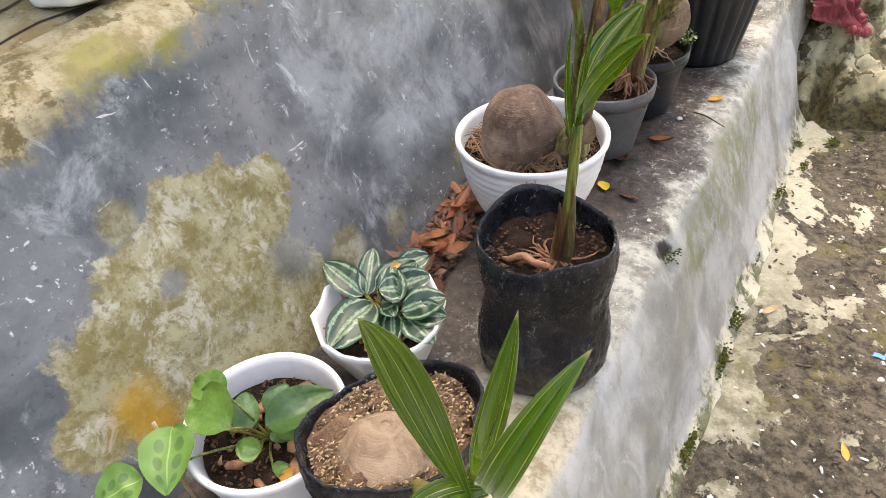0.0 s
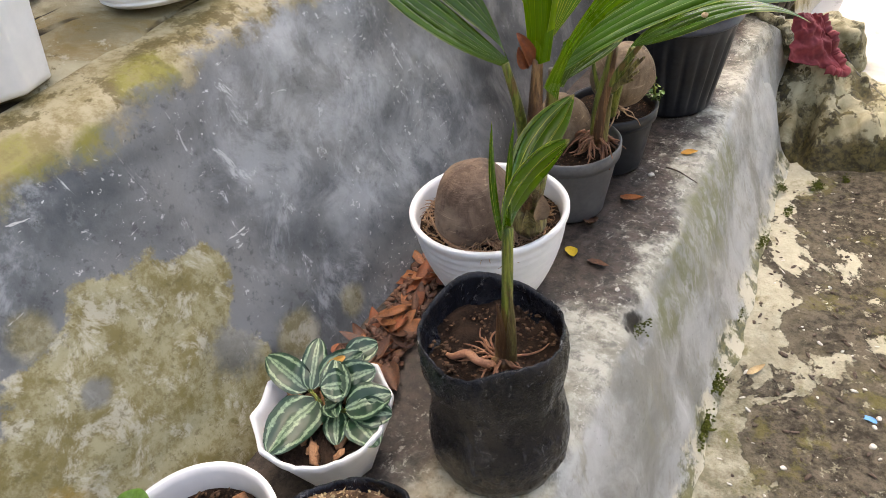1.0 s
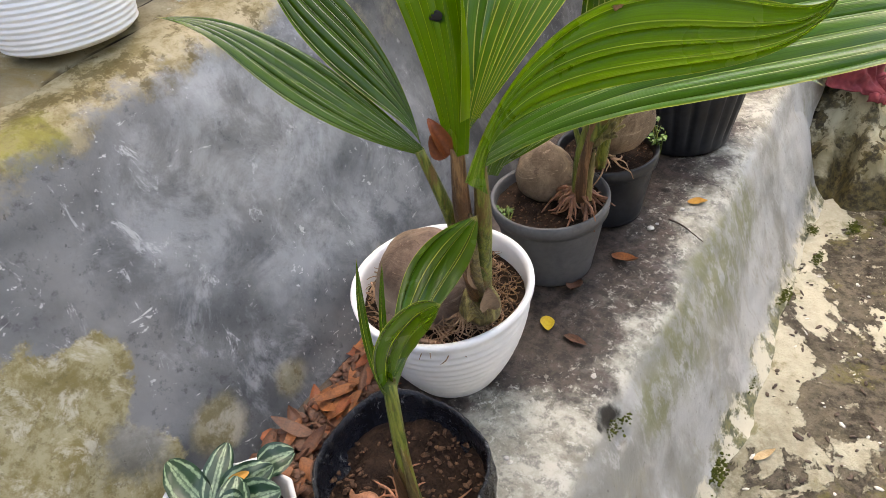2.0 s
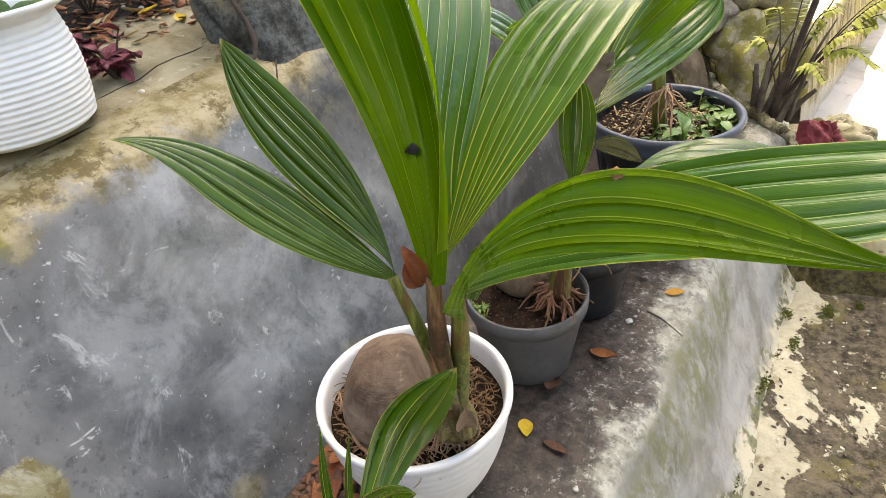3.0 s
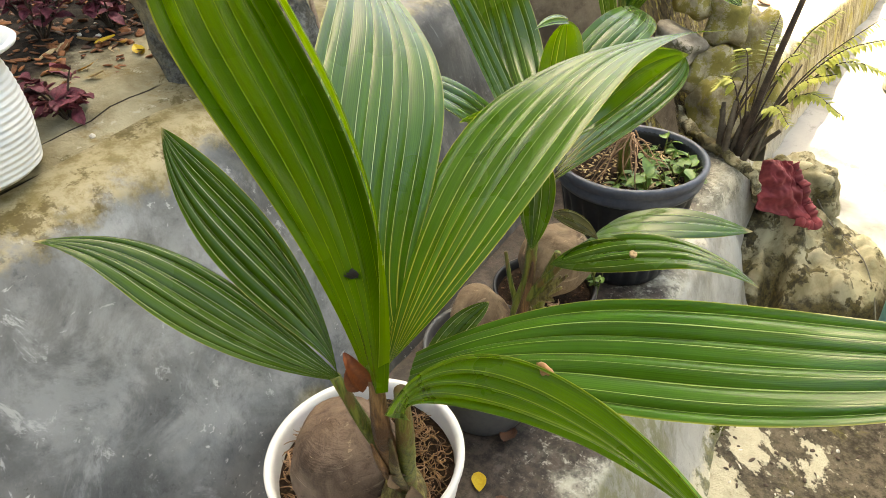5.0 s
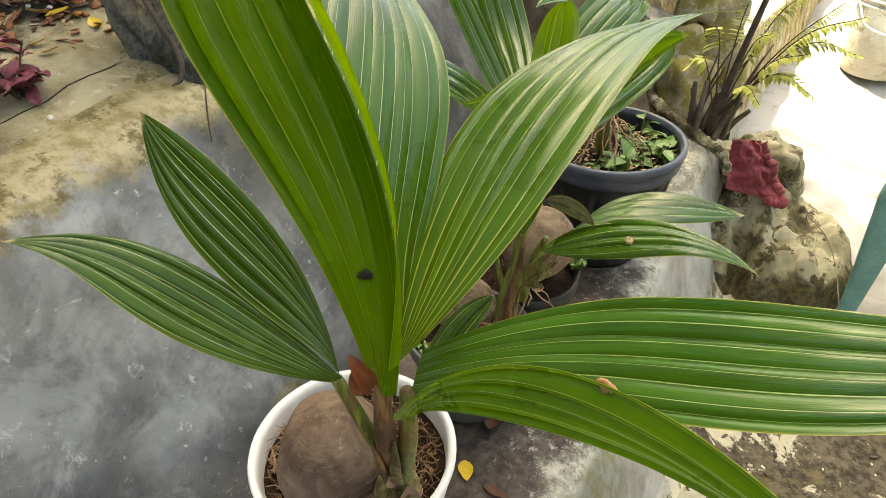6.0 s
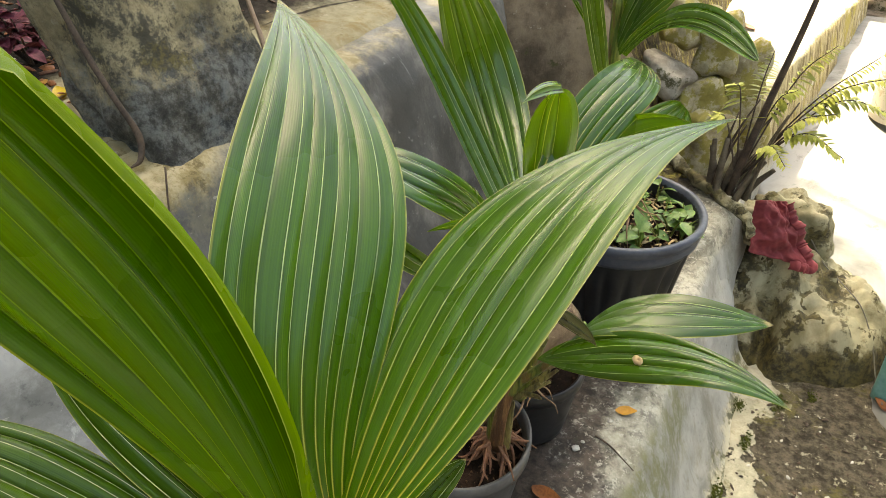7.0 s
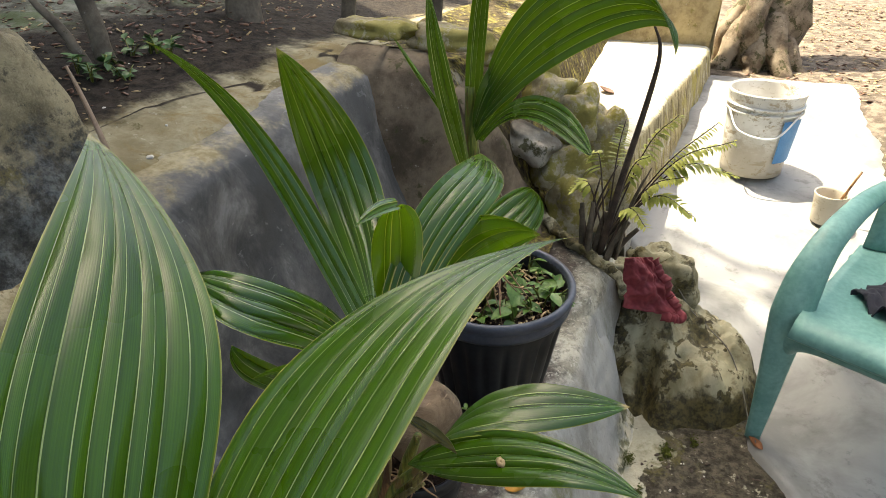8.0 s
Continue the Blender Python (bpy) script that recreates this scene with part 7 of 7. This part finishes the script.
def ruffled_cloth():
    """A folded piece of cloth over the end of the ledge, with a gathered frill along one edge."""
    t = thing("cloth", "crumpled maroon cloth with a gathered frill over the cement mound", "cloth")
    a, b, c, d = Vector((0.415, 2.695, 0.045)), Vector((0.490, 2.735, 0.040)), Vector((0.600, 2.700, -0.135)), Vector((0.432, 2.605, -0.070))
    out = (b - a).cross(d - a).normalized()
    out = out if out.y < 0 else -out
    n = 46
    verts = []
    for i in range(n):
        for j in range(n):
            u, v = i / (n - 1), j / (n - 1)
            p = (a * (1 - u) + b * u) * (1 - v) + (d * (1 - u) + c * u) * v
            fold = 0.010 * math.sin(9 * (u - 0.6 * v) + 4 * n3(u, v, 2, 1.6)) + 0.006 * math.sin(17 * (v + 0.4 * u) + 3 * n3(u, v, 5, 2)) + 0.008 * n3(u, v, 8, 3)
            verts.append(p + out * (0.012 + 0.035 * math.sin(math.pi * u) * math.sin(math.pi * min(1, 0.15 + v)) + fold))
    body = part("body", mesh_of("cloth", verts, grid_faces(n, n)), CLOTH, t)
    body.modifiers.new("thickness", "SOLIDIFY").thickness = 0.002
    rim = [verts[(n - 1) * n + j] for j in range(2, n, 3)] + [verts[i * n + n - 1] for i in range(n - 3, n - 16, -3)]
    edge = smooth_line(rim, 150)
    frill = []
    for i, p in enumerate(edge):
        run = (edge[min(149, i + 3)] - edge[max(0, i - 3)]).normalized()
        side = out.cross(run).normalized()
        side = side if side.dot(p - (a + c) / 2) > 0 else -side
        gather = math.sin(i * 0.36 + 7.0 * n3(i * 0.02, 0, 1, 2)) + 0.5 * math.sin(i * 0.17 + 1)
        for j in range(9):
            v = j / 8
            frill.append(p + side * (-0.007 + 0.026 * v * (1 + 0.35 * n3(i * 0.03, v, 4, 2))) + out * (0.003 + 0.0055 * gather * v ** 0.8 + 0.007 * math.sin(math.pi * v)) + run * (0.006 * v * n3(i * 0.04, 1, 2, 2)))
    part("frill", mesh_of("frill", frill, grid_faces(150, 9)), CLOTH, t, "gathered maroon frill").modifiers.new("thickness", "SOLIDIFY").thickness = 0.002


ruffled_cloth()
fallen(0.22, 4.05, 0.158, 0.10, 0.055, 60, LITTER_DARK, "withered grey-brown leaf on the sunlit platform", 0.5, 0.4)
tagged(part("cable", mesh_of("cable", *tube([(0.600, 2.845, -0.120), (0.653, 2.811, -0.176), (0.715, 2.765, -0.203), (0.773, 2.713, -0.233), (0.815, 2.63, -0.285), (0.840, 2.545, -0.335), (0.862, 2.47, -0.357)], [0.0019] * 7, 7, 60)), CABLE), "thin grey cable lying over the cement mound", "cable")
fallen(0.880, 2.455, -0.366, 0.05, 0.03, 60, LITTER, "curled red-brown fallen leaf on the slab", 0.9, 0.6)


def chair():
    t = thing("plastic_chair", "sea-green plastic armchair standing on the slab", "chair", "", (0.86, 2.50, yard_z(0.86, 2.5) + 0.018))
    d, s = Vector((0.43, 0.90, 0)), Vector((0.90, -0.43, 0))
    up = Vector((0, 0, 1))

    def at(a, b, c):
        return s * a + d * b + up * c

    for a, k in ((0.0, 1), (0.5, -1)):
        # front leg and armrest, moulded in one sweep
        part("front_leg", mesh_of("leg", *tube([at(a - 0.004 * k, -0.004, 0.0), at(a - 0.006 * k, 0.010, 0.14), at(a - 0.010 * k, 0.024, 0.29), at(a - 0.012 * k, 0.040, 0.41), at(a - 0.012 * k, 0.075, 0.50), at(a - 0.006 * k, 0.140, 0.575), at(a + 0.002 * k, 0.25, 0.615), at(a + 0.012 * k, 0.39, 0.628), at(a + 0.03 * k, 0.52, 0.63)],
                                                [0.021, 0.030, 0.041, 0.053, 0.049, 0.040, 0.034, 0.031, 0.028], 18, 60, 0.62)), CHAIR, t, "front leg that runs up into the armrest")
        part("rear_leg", mesh_of("leg", *tube([at(a + 0.03 * k, 0.53, 0.0), at(a + 0.035 * k, 0.51, 0.2), at(a + 0.04 * k, 0.49, 0.41)], [0.024, 0.034, 0.045], 14, 14, 0.6)), CHAIR, t)
    part("apron", mesh_of("apron", *tube([at(0.000, 0.030, 0.300), at(0.018, 0.026, 0.345), at(0.065, 0.014, 0.378), at(0.15, 0.002, 0.388), at(0.35, 0.002, 0.388), at(0.435, 0.014, 0.378), at(0.482, 0.026, 0.345), at(0.50, 0.030, 0.300)], [0.020, 0.032, 0.038, 0.036, 0.036, 0.038, 0.032, 0.020], 16, 48)), CHAIR, t, "arched front rail under the seat")
    seat = []
    for i in range(20):
        for j in range(20):
            u, v = i / 19, j / 19
            e = max(abs(u - 0.5), abs(v - 0.5)) * 2
            z = 0.430 - 0.018 * (1 - e ** 4) - 0.045 * max(0.0, 1 - v / 0.10) ** 2
            seat.append(at(0.01 + 0.48 * u, -0.036 + 0.545 * v, z))
    part("seat", mesh_of("seat", seat, grid_faces(20, 20)), CHAIR, t).modifiers.new("thickness", "SOLIDIFY").thickness = 0.012
    back = []
    for i in range(16):
        for j in range(14):
            u, v = i / 15, j / 13
            back.append(at(0.02 + 0.46 * u, 0.50 + 0.10 * v + 0.03 * math.cos((u - 0.5) * 3), 0.44 + 0.40 * v - 0.05 * (2 * u - 1) ** 2 * v))
    part("backrest", mesh_of("back", back, grid_faces(16, 14)), CHAIR, t).modifiers.new("thickness", "SOLIDIFY").thickness = 0.010
    return t


chair()
draped("cloth", "dark navy cloth lying on the chair's seat", (1.185, 2.615, yard_z(0.86, 2.5) + 0.480), 0.27, 0.26, CLOTH_DARK, 8, 0.12, 20)


def pail():
    x, y = 0.885, 4.10
    t = thing("pail", "dirty white plastic paint pail with a blue printed label", "pail", "", (x, y, yard_z(x, y) + 0.02))
    body = part("body", mesh_of("body", *lathe(pot_section(0.135, 0.165, 0.385, 0.004, 0.008), 48)), PAIL, t)
    for z in (0.30, 0.325):
        part("band", mesh_of("band", *lathe([(0.155, z - 0.006), (0.166, z - 0.004), (0.167, z + 0.003), (0.155, z + 0.006), (0.155, z - 0.006)], 48)), PAIL, body)
    lab = []
    for i in range(14):
        a = radians(-62 + 44 * i / 13)
        for z in lines(0.08, 0.28, 5):
            r = 0.1385 + 0.030 * z / 0.385 + 0.0025
            lab.append((r * math.cos(a), r * math.sin(a), z))
    part("label_print", mesh_of("label", lab, grid_faces(14, 5)), BLUE, body, "blue printed panel")
    part("handle", mesh_of("handle", *tube([(-0.15, -0.07, 0.30), (-0.10, -0.18, 0.235), (0.04, -0.20, 0.22), (0.14, -0.09, 0.30)], [0.004, 0.004, 0.005, 0.004], 8, 22)), WHITE, t, "white wire handle")
    return t


pail()


def tin():
    x, y = 1.165, 3.72
    t = thing("paint_tin", "small white tin with a stick in it on the slab", "tin", "", (x, y, yard_z(x, y) + 0.02))
    part("body", mesh_of("body", *lathe(pot_section(0.055, 0.066, 0.13, 0.003, 0.004), 36)), PAIL, t)
    part("stick", mesh_of("stick", *tube([(0.01, 0, 0.01), (0.05, 0.02, 0.12), (0.09, 0.04, 0.22)], [0.006, 0.006, 0.005], 7, 8)), SHEATH, t, "brown wooden stirring stick")
    return t


tin()


def faceted_pot():
    t = thing("plant_pot", "white faceted plastic pot on the terrace crest", "plant pot", "", (-0.465, 0.700, terrace_z(-0.45, 0.7) - 0.004))

    def facet(a, z, r):
        k = (a % (math.pi / 4)) - math.pi / 8
        return r if r < 0.03 else r * (math.cos(math.pi / 8) / math.cos(k)) * 1.03

    part("body", mesh_of("body", *lathe(pot_section(0.070, 0.092, 0.13, 0.003, 0.006), 64, facet)), WHITE, t)
    part("soil", mesh_of("soil", *soil_disc(0.078, 0.10, 0.01, 44)), SOIL, t)
    return t


faceted_pot()


# moss in the chipped lip and along the ledge's foot
def moss_tuft(x, y, z, size, n, seed, label="green moss tuft in the cement"):
    rng = random.Random(seed)
    out = []
    for i in range(n):
        q = size * rng.uniform(0.05, 0.14)
        out.append(moved(blob((q, q, q * 0.5), 6, 4, 0.8, 2.0, rng.random() * 40), pose(rng.gauss(0, size * 0.3), rng.gauss(0, size * 0.65), abs(rng.gauss(0, size * 0.08)))))
    ob = part("moss", join(out, "moss"), MOSS)
    ob.location = (x, y, z)
    return tagged(ob, label, "moss", "moss tufts", "stuff")


moss_tuft(0.362, 1.165, -0.026, 0.014, 60, 1)
moss_tuft(0.372, 1.195, -0.035, 0.02, 30, 2)
for i, (x, y) in enumerate(((0.508, 1.245), (0.510, 1.27), (0.512, 1.395), (0.505, 1.64), (0.508, 1.67), (0.515, 1.98), (0.496, 1.02), (0.498, 0.99), (0.52, 2.29), (0.53, 2.32), (0.56, 2.20), (0.62, 2.38), (0.70, 2.44))):
    moss_tuft(x, y, yard_z(x, y) + 0.004 + (0.02 if x < 0.53 else 0), rnd(0.015, 0.035), 110, 10 + i)
